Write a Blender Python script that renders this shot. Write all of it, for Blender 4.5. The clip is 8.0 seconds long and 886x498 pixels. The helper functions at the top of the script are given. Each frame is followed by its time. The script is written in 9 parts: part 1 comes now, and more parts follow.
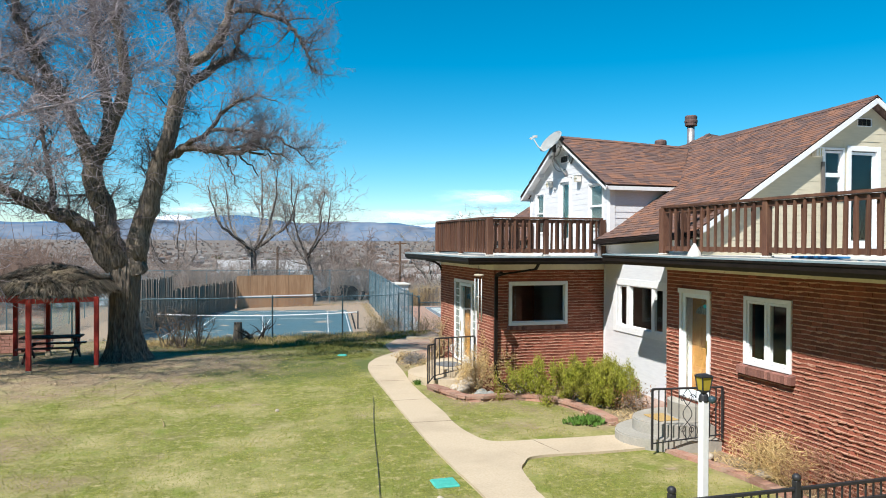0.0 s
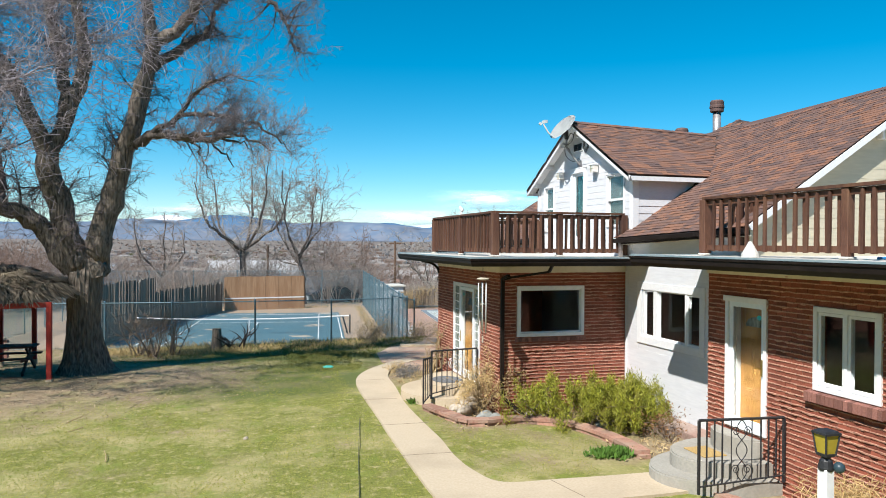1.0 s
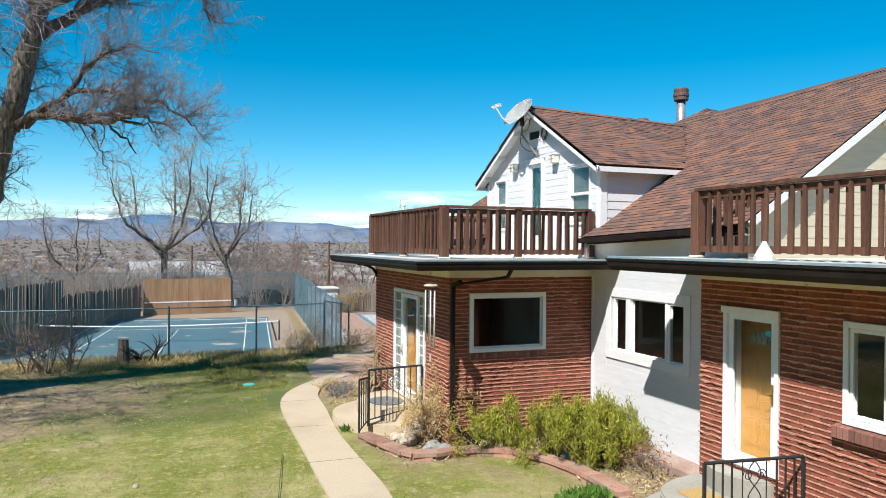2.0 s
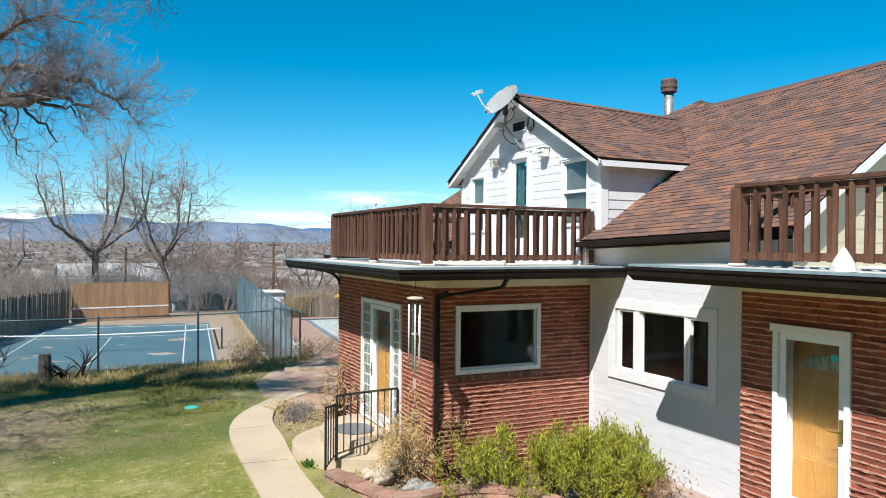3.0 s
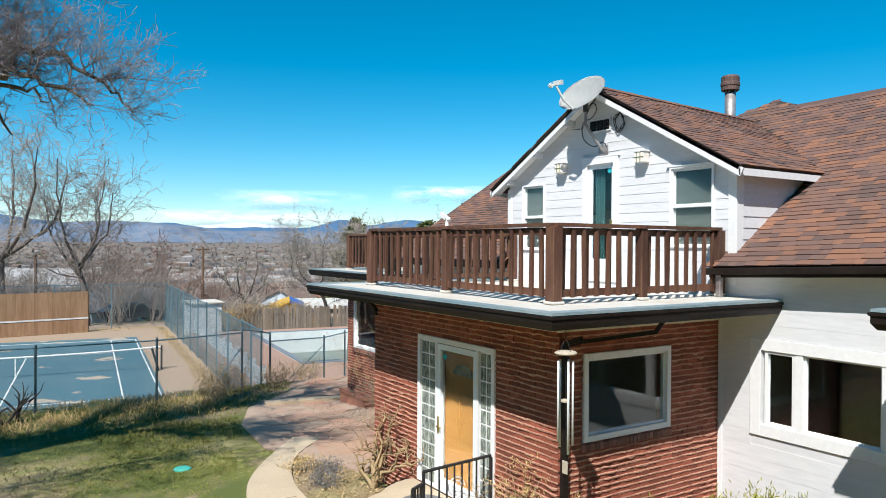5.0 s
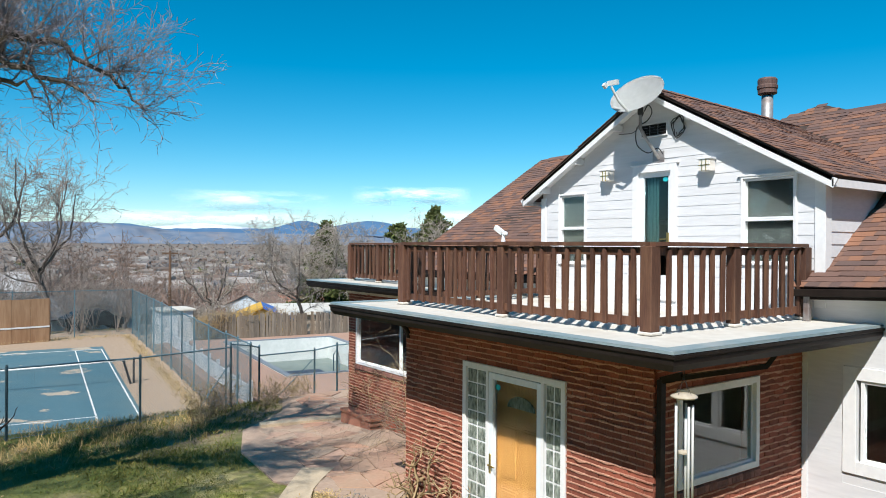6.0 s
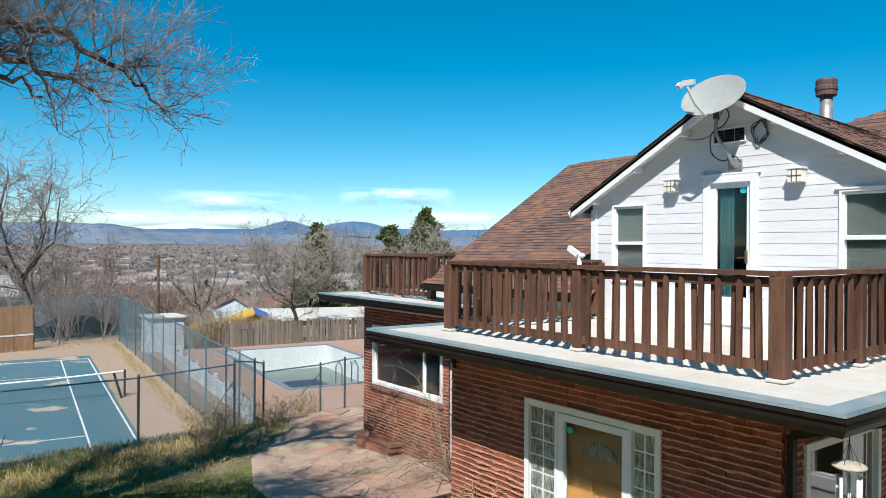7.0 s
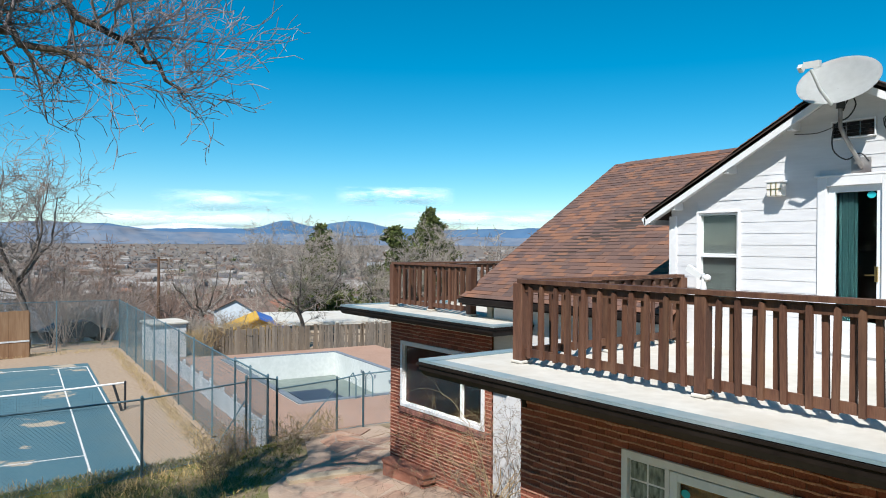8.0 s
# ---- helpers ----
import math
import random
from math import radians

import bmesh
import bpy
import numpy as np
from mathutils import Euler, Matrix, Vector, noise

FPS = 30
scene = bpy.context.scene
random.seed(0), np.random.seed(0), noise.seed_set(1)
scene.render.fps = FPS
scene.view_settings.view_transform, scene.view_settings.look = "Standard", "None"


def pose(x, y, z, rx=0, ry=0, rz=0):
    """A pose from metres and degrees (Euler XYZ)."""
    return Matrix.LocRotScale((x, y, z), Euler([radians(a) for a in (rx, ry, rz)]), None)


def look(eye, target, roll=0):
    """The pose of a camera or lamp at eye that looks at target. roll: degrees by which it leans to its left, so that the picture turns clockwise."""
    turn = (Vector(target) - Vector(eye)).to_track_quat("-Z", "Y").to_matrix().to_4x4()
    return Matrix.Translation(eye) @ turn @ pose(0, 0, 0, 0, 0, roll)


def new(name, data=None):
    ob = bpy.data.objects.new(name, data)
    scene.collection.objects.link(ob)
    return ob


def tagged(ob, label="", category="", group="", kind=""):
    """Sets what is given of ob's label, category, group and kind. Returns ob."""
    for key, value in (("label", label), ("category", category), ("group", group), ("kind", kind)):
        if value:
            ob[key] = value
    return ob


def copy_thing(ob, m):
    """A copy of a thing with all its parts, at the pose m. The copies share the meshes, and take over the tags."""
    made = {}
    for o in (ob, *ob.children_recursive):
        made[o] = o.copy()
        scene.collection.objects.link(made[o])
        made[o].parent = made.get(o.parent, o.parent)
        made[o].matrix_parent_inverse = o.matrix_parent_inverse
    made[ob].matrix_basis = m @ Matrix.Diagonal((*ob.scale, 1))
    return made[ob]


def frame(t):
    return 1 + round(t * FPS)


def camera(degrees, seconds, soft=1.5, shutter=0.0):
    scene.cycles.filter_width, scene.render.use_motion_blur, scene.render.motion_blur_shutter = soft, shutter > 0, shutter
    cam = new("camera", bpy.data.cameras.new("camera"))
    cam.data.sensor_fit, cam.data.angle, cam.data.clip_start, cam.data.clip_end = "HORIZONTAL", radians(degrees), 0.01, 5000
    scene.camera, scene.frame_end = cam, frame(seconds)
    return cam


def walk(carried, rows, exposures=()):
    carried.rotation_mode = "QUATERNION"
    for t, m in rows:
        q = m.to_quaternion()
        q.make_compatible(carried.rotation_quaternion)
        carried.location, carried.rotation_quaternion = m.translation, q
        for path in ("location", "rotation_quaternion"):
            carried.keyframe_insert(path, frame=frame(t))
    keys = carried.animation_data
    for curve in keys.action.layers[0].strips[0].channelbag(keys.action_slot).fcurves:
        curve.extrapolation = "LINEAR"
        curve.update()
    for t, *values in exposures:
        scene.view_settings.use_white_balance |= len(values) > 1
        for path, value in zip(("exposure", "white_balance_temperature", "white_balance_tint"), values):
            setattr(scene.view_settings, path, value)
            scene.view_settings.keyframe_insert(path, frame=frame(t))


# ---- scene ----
cam = camera(63.0, 8.0, 0.95)
METRES, EYE, TILT, LEAN, TURN = 16.0, 3.8, -2.6, 0.0, -16.0
ROWS = [
    (0.0, 0.0, 0.0, 0.0, -0.01, 2.07, -0.26),
    (0.5, -0.003, 0.0756, 0.0024, -0.1, 2.08, -0.29),
    (1.0, -0.0027, 0.1524, 0.0042, -0.32, 2.1, -0.31),
    (1.5, -0.0015, 0.2301, 0.0061, -2.67, 2.14, -0.27),
    (3.0, -0.0342, 0.4237, 0.0192, -9.93, 2.22, 0.01),
    (3.5, -0.06, 0.4775, 0.025, -11.96, 2.22, 0.12),
    (4.0, -0.0915, 0.5294, 0.0341, -13.64, 2.19, 0.24),
    (4.5, -0.1295, 0.5777, 0.0431, -15.14, 2.16, 0.31),
    (6.0, -0.2167, 0.7204, 0.0691, -19.84, 2.24, 0.5),
    (6.5, -0.2334, 0.7661, 0.0794, -20.7, 2.23, 0.55),
    (7.0, -0.2449, 0.8148, 0.0896, -21.06, 2.26, 0.56),
    (7.5, -0.2533, 0.871, 0.1008, -21.15, 2.22, 0.54),
    (8.0, -0.2552, 0.931, 0.1062, -21.17, 2.22, 0.58),
]
walk(cam, [(t, pose(0, 0, EYE, TILT, LEAN, TURN) @ pose(METRES * x, METRES * y, METRES * z, 90 + pitch, roll, yaw)) for t, x, y, z, yaw, pitch, roll in ROWS],
     [(0.0, 0.58), (2.0, 0.57), (4.0, 0.53), (6.0, 0.44), (8.0, 0.39)])

# ---- daylight: a clear sky and one sun ----
SUN = Vector((-0.534, -0.400, 0.757)).normalized()
world = bpy.data.worlds.new("sky")
scene.world = world
world.use_nodes = True
wn = world.node_tree.nodes
sky = wn.new("ShaderNodeTexSky")
sky.sky_type = "NISHITA"
sky.sun_disc = False
sky.sun_elevation = math.asin(SUN.z)
sky.sun_rotation = math.atan2(SUN.x, SUN.y)
sky.altitude, sky.air_density, sky.dust_density, sky.ozone_density = 1600, 1.0, 0.0, 4.0
wn["Background"].inputs["Strength"].default_value = 0.081
rich = wn.new("ShaderNodeHueSaturation")
rich.inputs["Hue"].default_value, rich.inputs["Saturation"].default_value, rich.inputs["Value"].default_value = 0.479, 1.46, 1.17
world.node_tree.links.new(sky.outputs[0], rich.inputs["Color"])
world.node_tree.links.new(rich.outputs[0], wn["Background"].inputs["Color"])
sun_data = bpy.data.lights.new("sun", "SUN")
sun_data.energy, sun_data.angle, sun_data.color = 5.0, radians(0.5), (1.0, 0.955, 0.895)
sun = new("sun", sun_data)
sun.matrix_world = look((0, 0, 30), Vector((0, 0, 30)) - SUN)
scene.view_settings.exposure = 0.0

# ---- materials ----
def colour(c):
    return (*c, 1.0)


def mat(name, a, b, grain=18.0, rough=0.8, bump=0.15, stain=None, stain_scale=0.7, vary=None, spread=0.25, metal=0.0,
        stretch=(1, 1, 1), palette=None, spec=0.4, bump_scale=None, stain_amount=0.6):
    """A surface in two shades of fine grain, with broad stains; vary: 'piece' or 'island' for shades of its pieces."""
    m = bpy.data.materials.new(name)
    m.use_nodes = True
    n, l = m.node_tree.nodes, m.node_tree.links
    bsdf = n["Principled BSDF"]
    geo = n.new("ShaderNodeNewGeometry")
    scale = n.new("ShaderNodeVectorMath")
    scale.operation = "MULTIPLY"
    scale.inputs[1].default_value = stretch
    l.new(geo.outputs["Position"], scale.inputs[0])

    def noise_at(s, detail=4.0):
        t = n.new("ShaderNodeTexNoise")
        t.inputs["Scale"].default_value, t.inputs["Detail"].default_value = s, detail
        l.new(scale.outputs[0], t.inputs["Vector"])
        return t.outputs["Fac"]

    def ramp(fac, lo, hi):
        r = n.new("ShaderNodeMapRange")
        r.inputs["From Min"].default_value, r.inputs["From Max"].default_value = lo, hi
        l.new(fac, r.inputs["Value"])
        return r.outputs["Result"]

    def mix(fac, x, y, amount=1.0):
        k = n.new("ShaderNodeMix")
        k.data_type = "RGBA"
        if amount != 1.0:
            w = n.new("ShaderNodeMath")
            w.operation = "MULTIPLY"
            w.inputs[1].default_value = amount
            l.new(fac, w.inputs[0])
            fac = w.outputs[0]
        l.new(fac, k.inputs[0])
        for s, v in ((6, x), (7, y)):
            if isinstance(v, tuple):
                k.inputs[s].default_value = colour(v)
            else:
                l.new(v, k.inputs[s])
        return k.outputs[2]

    fine = noise_at(grain)
    out = mix(ramp(fine, 0.3, 0.7), a, b)
    if vary:
        if vary == "piece":
            rnd = n.new("ShaderNodeObjectInfo").outputs["Random"]
        else:
            rnd = geo.outputs["Random Per Island"]
        if palette:
            r = n.new("ShaderNodeValToRGB")
            r.color_ramp.interpolation = "CONSTANT"
            while len(r.color_ramp.elements) < len(palette):
                r.color_ramp.elements.new(0.5)
            for i, c in enumerate(palette):
                r.color_ramp.elements[i].position = i / len(palette)
                r.color_ramp.elements[i].color = colour(c)
            l.new(rnd, r.inputs[0])
            k = n.new("ShaderNodeMix")
            k.data_type, k.blend_type = "RGBA", "MULTIPLY"
            k.inputs[0].default_value = 1.0
            l.new(out, k.inputs[6])
            l.new(r.outputs[0], k.inputs[7])
            out = k.outputs[2]
        else:
            h = n.new("ShaderNodeHueSaturation")
            v = n.new("ShaderNodeMapRange")
            v.inputs["To Min"].default_value, v.inputs["To Max"].default_value = 1 - spread, 1 + spread
            l.new(rnd, v.inputs["Value"])
            l.new(v.outputs[0], h.inputs["Value"])
            l.new(out, h.inputs["Color"])
            out = h.outputs[0]
    if stain:
        out = mix(ramp(noise_at(stain_scale, 6.0), 0.45, 0.72), out, stain, stain_amount)
    l.new(out, bsdf.inputs["Base Color"])
    bsdf.inputs["Roughness"].default_value, bsdf.inputs["Metallic"].default_value = rough, metal
    bsdf.inputs["Specular IOR Level"].default_value = spec
    if bump:
        k = n.new("ShaderNodeBump")
        k.inputs["Strength"].default_value, k.inputs["Distance"].default_value = bump, 0.02
        l.new(noise_at(bump_scale, 5.0) if bump_scale else fine, k.inputs["Height"])
        l.new(k.outputs[0], bsdf.inputs["Normal"])
    return m


def glass(name, tint=(0.9, 0.96, 0.95), rough=0.0):
    m = bpy.data.materials.new(name)
    m.use_nodes = True
    b = m.node_tree.nodes["Principled BSDF"]
    b.inputs["Base Color"].default_value = colour(tint)
    b.inputs["Transmission Weight"].default_value, b.inputs["Roughness"].default_value, b.inputs["IOR"].default_value = 1.0, rough, 1.45
    return m


M_BRICK = mat("brick_red", (0.195, 0.054, 0.032), (0.30, 0.093, 0.058), 60, 0.92, 0.16, stain=(0.115, 0.036, 0.025), stain_scale=1.3, vary="piece", spread=0.32)
M_BRICK_REST = mat("brick_red_joined", (0.195, 0.054, 0.032), (0.30, 0.093, 0.058), 60, 0.92, 0.16, stain=(0.115, 0.036, 0.025), stain_scale=1.3, vary="island", spread=0.32)
M_MORTAR = mat("mortar", (0.202, 0.0798, 0.0546), (0.286, 0.13, 0.0924), 45, 0.95, 0.12, stain=(0.16, 0.0588, 0.042), stain_scale=5.0)
M_BEAD = mat("slumped_mortar", (0.319, 0.151, 0.101), (0.588, 0.344, 0.252), 30, 0.95, 0.25, stain=(0.252, 0.0924, 0.063), stain_scale=3.0)
M_ROWLOCK = mat("rowlock_brick", (0.185, 0.0798, 0.063), (0.269, 0.13, 0.105), 50, 0.9, 0.3, vary="piece", spread=0.3)
M_SIDING = mat("white_siding", (0.60, 0.615, 0.645), (0.67, 0.685, 0.71), 9, 0.55, 0.05, stain=(0.53, 0.53, 0.53), stain_scale=0.9, stretch=(1, 0.4, 3), stain_amount=0.35)
M_CREAM = mat("cream_siding", (0.49, 0.45, 0.34), (0.56, 0.51, 0.39), 9, 0.6, 0.05, stain=(0.52, 0.47, 0.37), stain_scale=0.8, stretch=(0.4, 1, 3), stain_amount=0.4)
M_TRIM = mat("white_trim", (0.69, 0.705, 0.725), (0.75, 0.765, 0.785), 14, 0.45, 0.03, stain=(0.70, 0.70, 0.69), stain_scale=2.0, stain_amount=0.3)
M_STORM = mat("pale_blue_white_paint", (0.68, 0.75, 0.80), (0.74, 0.80, 0.85), 14, 0.4, 0.03)
M_SOFFIT = mat("tan_soffit", (0.50, 0.41, 0.28), (0.58, 0.48, 0.34), 6, 0.7, 0.1, stretch=(4, 0.5, 1), stain=(0.36, 0.28, 0.19), stain_scale=1.4)
M_GUTTER = mat("dark_brown_metal", (0.010, 0.007, 0.006), (0.017, 0.012, 0.010), 12, 0.5, 0.03, spec=0.16, stain=(0.03, 0.023, 0.019), stain_scale=2.2, stain_amount=0.4)
M_DRIP = mat("blue_grey_flashing", (0.168, 0.252, 0.286), (0.227, 0.311, 0.344), 10, 0.45, 0.04, stain=(0.378, 0.395, 0.386), stain_scale=1.6)
M_MEMBRANE = mat("white_roof_membrane", (0.54, 0.525, 0.48), (0.62, 0.605, 0.56), 7, 0.7, 0.15, stain=(0.47, 0.42, 0.34), stain_scale=1.1, bump_scale=3.0)
M_RAIL = mat("brown_stained_wood", (0.0689, 0.0302, 0.0193), (0.113, 0.0521, 0.0319), 20, 0.62, 0.12, stretch=(4, 4, 0.5), stain=(0.21, 0.113, 0.063), stain_scale=2.6, vary="piece", spread=0.30, stain_amount=0.5)
SHINGLE_TONES = [(0.92, 0.84, 0.83), (1.24, 0.94, 0.76), (0.66, 0.65, 0.72), (1.06, 0.88, 0.80), (1.42, 1.05, 0.80), (0.78, 0.70, 0.72), (0.98, 0.86, 0.86)]
M_SHINGLE = mat("brown_shingle", (0.139, 0.0899, 0.0722), (0.198, 0.132, 0.108), 120, 0.92, 0.10, vary="piece", palette=SHINGLE_TONES, stain=(0.0924, 0.063, 0.0504), stain_scale=0.5, stain_amount=0.4)
M_SHINGLE_REST = mat("brown_shingle_joined", (0.139, 0.0899, 0.0722), (0.198, 0.132, 0.108), 120, 0.92, 0.10, vary="island", palette=SHINGLE_TONES, stain=(0.0924, 0.063, 0.0504), stain_scale=0.5, stain_amount=0.4)
M_ROOFDECK = mat("roof_underlay", (0.042, 0.0294, 0.0252), (0.0588, 0.042, 0.0336), 20, 0.9, 0.1)
M_DOOR = mat("honey_oak_door", (0.35, 0.165, 0.045), (0.47, 0.235, 0.07), 14, 0.45, 0.08, stretch=(5, 5, 0.4), stain=(0.34, 0.15, 0.04), stain_scale=1.6)
M_BRASS = mat("brass", (0.55, 0.40, 0.16), (0.62, 0.47, 0.20), 20, 0.3, 0.0, metal=1.0)
M_BLACK = mat("black_iron", (0.018, 0.019, 0.022), (0.032, 0.033, 0.037), 30, 0.5, 0.08)
M_CONCRETE = mat("pale_concrete", (0.454, 0.37, 0.26), (0.521, 0.437, 0.319), 25, 0.9, 0.2, stain=(0.353, 0.286, 0.202), stain_scale=0.9)
M_GREYCON = mat("grey_concrete", (0.302, 0.294, 0.26), (0.37, 0.353, 0.311), 25, 0.9, 0.2, stain=(0.244, 0.227, 0.193), stain_scale=1.4)
# plaster kept this dark to put the shade of the rooms into its colour
M_INSIDE = mat("shade_dark_plaster", (0.12, 0.11, 0.10), (0.17, 0.15, 0.135), 6, 0.9, 0.05)
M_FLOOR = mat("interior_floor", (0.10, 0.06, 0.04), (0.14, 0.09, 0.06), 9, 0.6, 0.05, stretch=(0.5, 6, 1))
M_GLASS = glass("window_glass")
M_GREENGLASS = glass("green_door_glass", (0.48, 0.62, 0.62))
# opaque block: the wavy dark and bright tones are painted reflections
M_BLOCK = mat("glass_block", (0.05, 0.07, 0.06), (0.36, 0.41, 0.37), 16, 0.08, 1.0, spec=0.9, stretch=(1, 1.6, 0.6), bump_scale=11)
M_GALV = mat("galvanised_steel", (0.34, 0.34, 0.34), (0.45, 0.45, 0.45), 14, 0.5, 0.05, metal=0.6, stain=(0.16, 0.085, 0.07), stain_scale=3.0, stain_amount=0.8)
M_FENCE = mat("weathered_fence_steel", (0.084, 0.16, 0.202), (0.134, 0.227, 0.269), 18, 0.55, 0.05, metal=0.3)
M_DISH = mat("pale_grey_enamel", (0.54, 0.56, 0.55), (0.60, 0.62, 0.61), 12, 0.42, 0.02)


# ---- mesh tools ----
def thing(name, base, label, category, group="", kind=""):
    e = new(name)
    e.location = base
    e.empty_display_size = 0.2
    return tagged(e, label, category, group, kind)


def origin_of(ob):
    o = Vector((0, 0, 0))
    while ob is not None:
        o = o + ob.location
        ob = ob.parent
    return o


def part(name, bm, material, parent=None, label="", smooth=False):
    """One mesh from a bmesh in world places, hung under its thing or part."""
    me = bpy.data.meshes.new(name)
    if parent is not None:
        bmesh.ops.translate(bm, verts=bm.verts, vec=-origin_of(parent))
    bm.to_mesh(me)
    bm.free()
    return mesh_part(name, me, material, parent, label, smooth)


def mesh_part(name, me, material, parent=None, label="", smooth=False):
    me.materials.clear()
    me.materials.append(material)
    if smooth:
        me.polygons.foreach_set("use_smooth", [True] * len(me.polygons))
    ob = new(name, me)
    ob.parent = parent
    if label:
        ob["label"] = label
    return ob


def box(bm, x0, y0, z0, x1, y1, z1, bevel=0.0):
    v = [bm.verts.new((x, y, z)) for z in (z0, z1) for x, y in ((x0, y0), (x1, y0), (x1, y1), (x0, y1))]
    f = [bm.faces.new([v[i] for i in q]) for q in ((3, 2, 1, 0), (4, 5, 6, 7), (0, 1, 5, 4), (1, 2, 6, 5), (2, 3, 7, 6), (3, 0, 4, 7))]
    if bevel:
        bmesh.ops.bevel(bm, geom=list({e for g in f for e in g.edges}), offset=bevel, segments=1, affect="EDGES")
    return bm


def boxes(*rows, bevel=0.0):
    bm = bmesh.new()
    for r in rows:
        box(bm, min(r[0], r[3]), min(r[1], r[4]), min(r[2], r[5]), max(r[0], r[3]), max(r[1], r[4]), max(r[2], r[5]), bevel)
    return bm


def beam(bm, p, q, w, h):
    """A straight bar of w by h between two points, h upwards."""
    p, q = Vector(p), Vector(q)
    d = (q - p).normalized()
    s = d.cross(Vector((0, 0, 1)))
    s = s.normalized() if s.length > 1e-4 else Vector((1, 0, 0))
    u = s.cross(d)
    ring = [s * w / 2 + u * h / 2, -s * w / 2 + u * h / 2, -s * w / 2 - u * h / 2, s * w / 2 - u * h / 2]
    a, b = [bm.verts.new(p + r) for r in ring], [bm.verts.new(q + r) for r in ring]
    bm.faces.new(a[::-1])
    bm.faces.new(b)
    for i in range(4):
        bm.faces.new((a[i], a[(i + 1) % 4], b[(i + 1) % 4], b[i]))
    return bm


def slab(bm, corners, thick):
    """A flat plate from its top corners, thick downwards along its own normal."""
    pts = [Vector(c) for c in corners]
    n = (pts[1] - pts[0]).cross(pts[2] - pts[0]).normalized()
    if n.z < 0:
        pts.reverse()
        n = -n
    top = [bm.verts.new(p) for p in pts]
    low = [bm.verts.new(p - n * thick) for p in pts]
    bm.faces.new(top)
    bm.faces.new(low[::-1])
    k = len(pts)
    for i in range(k):
        bm.faces.new((top[i], low[i], low[(i + 1) % k], top[(i + 1) % k]))
    return bm


def prism(bm, outline, z0, z1):
    """An upright body over a flat outline (x, y), counter-clockwise."""
    a, b = [bm.verts.new((x, y, z0)) for x, y in outline], [bm.verts.new((x, y, z1)) for x, y in outline]
    bm.faces.new(a[::-1])
    bm.faces.new(b)
    k = len(outline)
    for i in range(k):
        bm.faces.new((a[i], a[(i + 1) % k], b[(i + 1) % k], b[i]))
    return bm


def lathe(bm, axis, profile, sides=20):
    """A turned body round an upright axis (x, y) from (radius, z) pairs."""
    rings = []
    for r, z in profile:
        rings.append([bm.verts.new((axis[0] + max(r, 1e-3) * math.cos(2 * math.pi * i / sides), axis[1] + max(r, 1e-3) * math.sin(2 * math.pi * i / sides), z)) for i in range(sides)])
    for a, b in zip(rings, rings[1:]):
        for i in range(sides):
            bm.faces.new((a[i], a[(i + 1) % sides], b[(i + 1) % sides], b[i]))
    bm.faces.new(rings[0][::-1])
    bm.faces.new(rings[-1])
    return bm


def tubes(name, lines, sides=5):
    """One mesh of tapered round bars: lines of (points, radii)."""
    verts, faces, base = [], [], 0
    ang = np.arange(sides) * 2 * np.pi / sides
    for pts, rad in lines:
        p = np.asarray(pts, float)
        d = np.gradient(p, axis=0)
        d /= np.linalg.norm(d, axis=1)[:, None] + 1e-9
        ref = np.where(np.abs(d[:, 2:3]) > 0.9, [[1.0, 0, 0]], [[0, 0, 1.0]])
        s = np.cross(d, ref)
        s /= np.linalg.norm(s, axis=1)[:, None] + 1e-9
        u = np.cross(s, d)
        r = np.asarray(rad, float)[:, None, None]
        ring = p[:, None] + r * (np.cos(ang)[None, :, None] * s[:, None] + np.sin(ang)[None, :, None] * u[:, None])
        verts.append(ring.reshape(-1, 3))
        k = len(p)
        i, j = np.meshgrid(np.arange(k - 1), np.arange(sides), indexing="ij")
        a = base + i * sides + j
        b = base + i * sides + (j + 1) % sides
        faces.append(np.stack([a, b, b + sides, a + sides], -1).reshape(-1, 4))
        base += k * sides
    return raw_mesh(name, np.concatenate(verts), np.concatenate(faces), True)


def raw_mesh(name, verts, faces, rounded=False):
    """A mesh from arrays of places and of equal-sided faces."""
    me = bpy.data.meshes.new(name)
    k = faces.shape[1]
    me.vertices.add(len(verts))
    me.vertices.foreach_set("co", np.asarray(verts, np.float32).ravel())
    me.loops.add(faces.size)
    me.loops.foreach_set("vertex_index", faces.astype(np.int32).ravel())
    me.polygons.add(len(faces))
    me.polygons.foreach_set("loop_start", np.arange(0, faces.size, k, dtype=np.int32))
    me.update(calc_edges=True)
    me.polygons.foreach_set("use_smooth", [rounded] * len(faces))
    return me


def shift(me, ob):
    """Moves a world-placed mesh so that it can hang under ob."""
    me.transform(Matrix.Translation(-origin_of(ob)))
    return me


# ---- pieces: courses of bricks, boards and shingles ----
SHARED = {}


def block_mesh(key, size):
    """A shared unit block: length along x, depth along y (front at -y), height along z."""
    if key not in SHARED:
        me = bpy.data.meshes.new("block")
        bm = boxes((0, 0, 0, size[0], size[1], size[2]))
        bm.to_mesh(me)
        bm.free()
        SHARED[key] = me
    return SHARED[key]


def free_spans(u0, u1, v0, v1, holes):
    """The stretches of a course that no opening takes."""
    spans = [(u0, u1)]
    for a, b, c, d in holes:
        if v1 > c + 0.005 and v0 < d - 0.005:
            out = []
            for s, e in spans:
                if b <= s or a >= e:
                    out.append((s, e))
                else:
                    if a > s:
                        out.append((s, a))
                    if b < e:
                        out.append((b, e))
            spans = out
    return spans


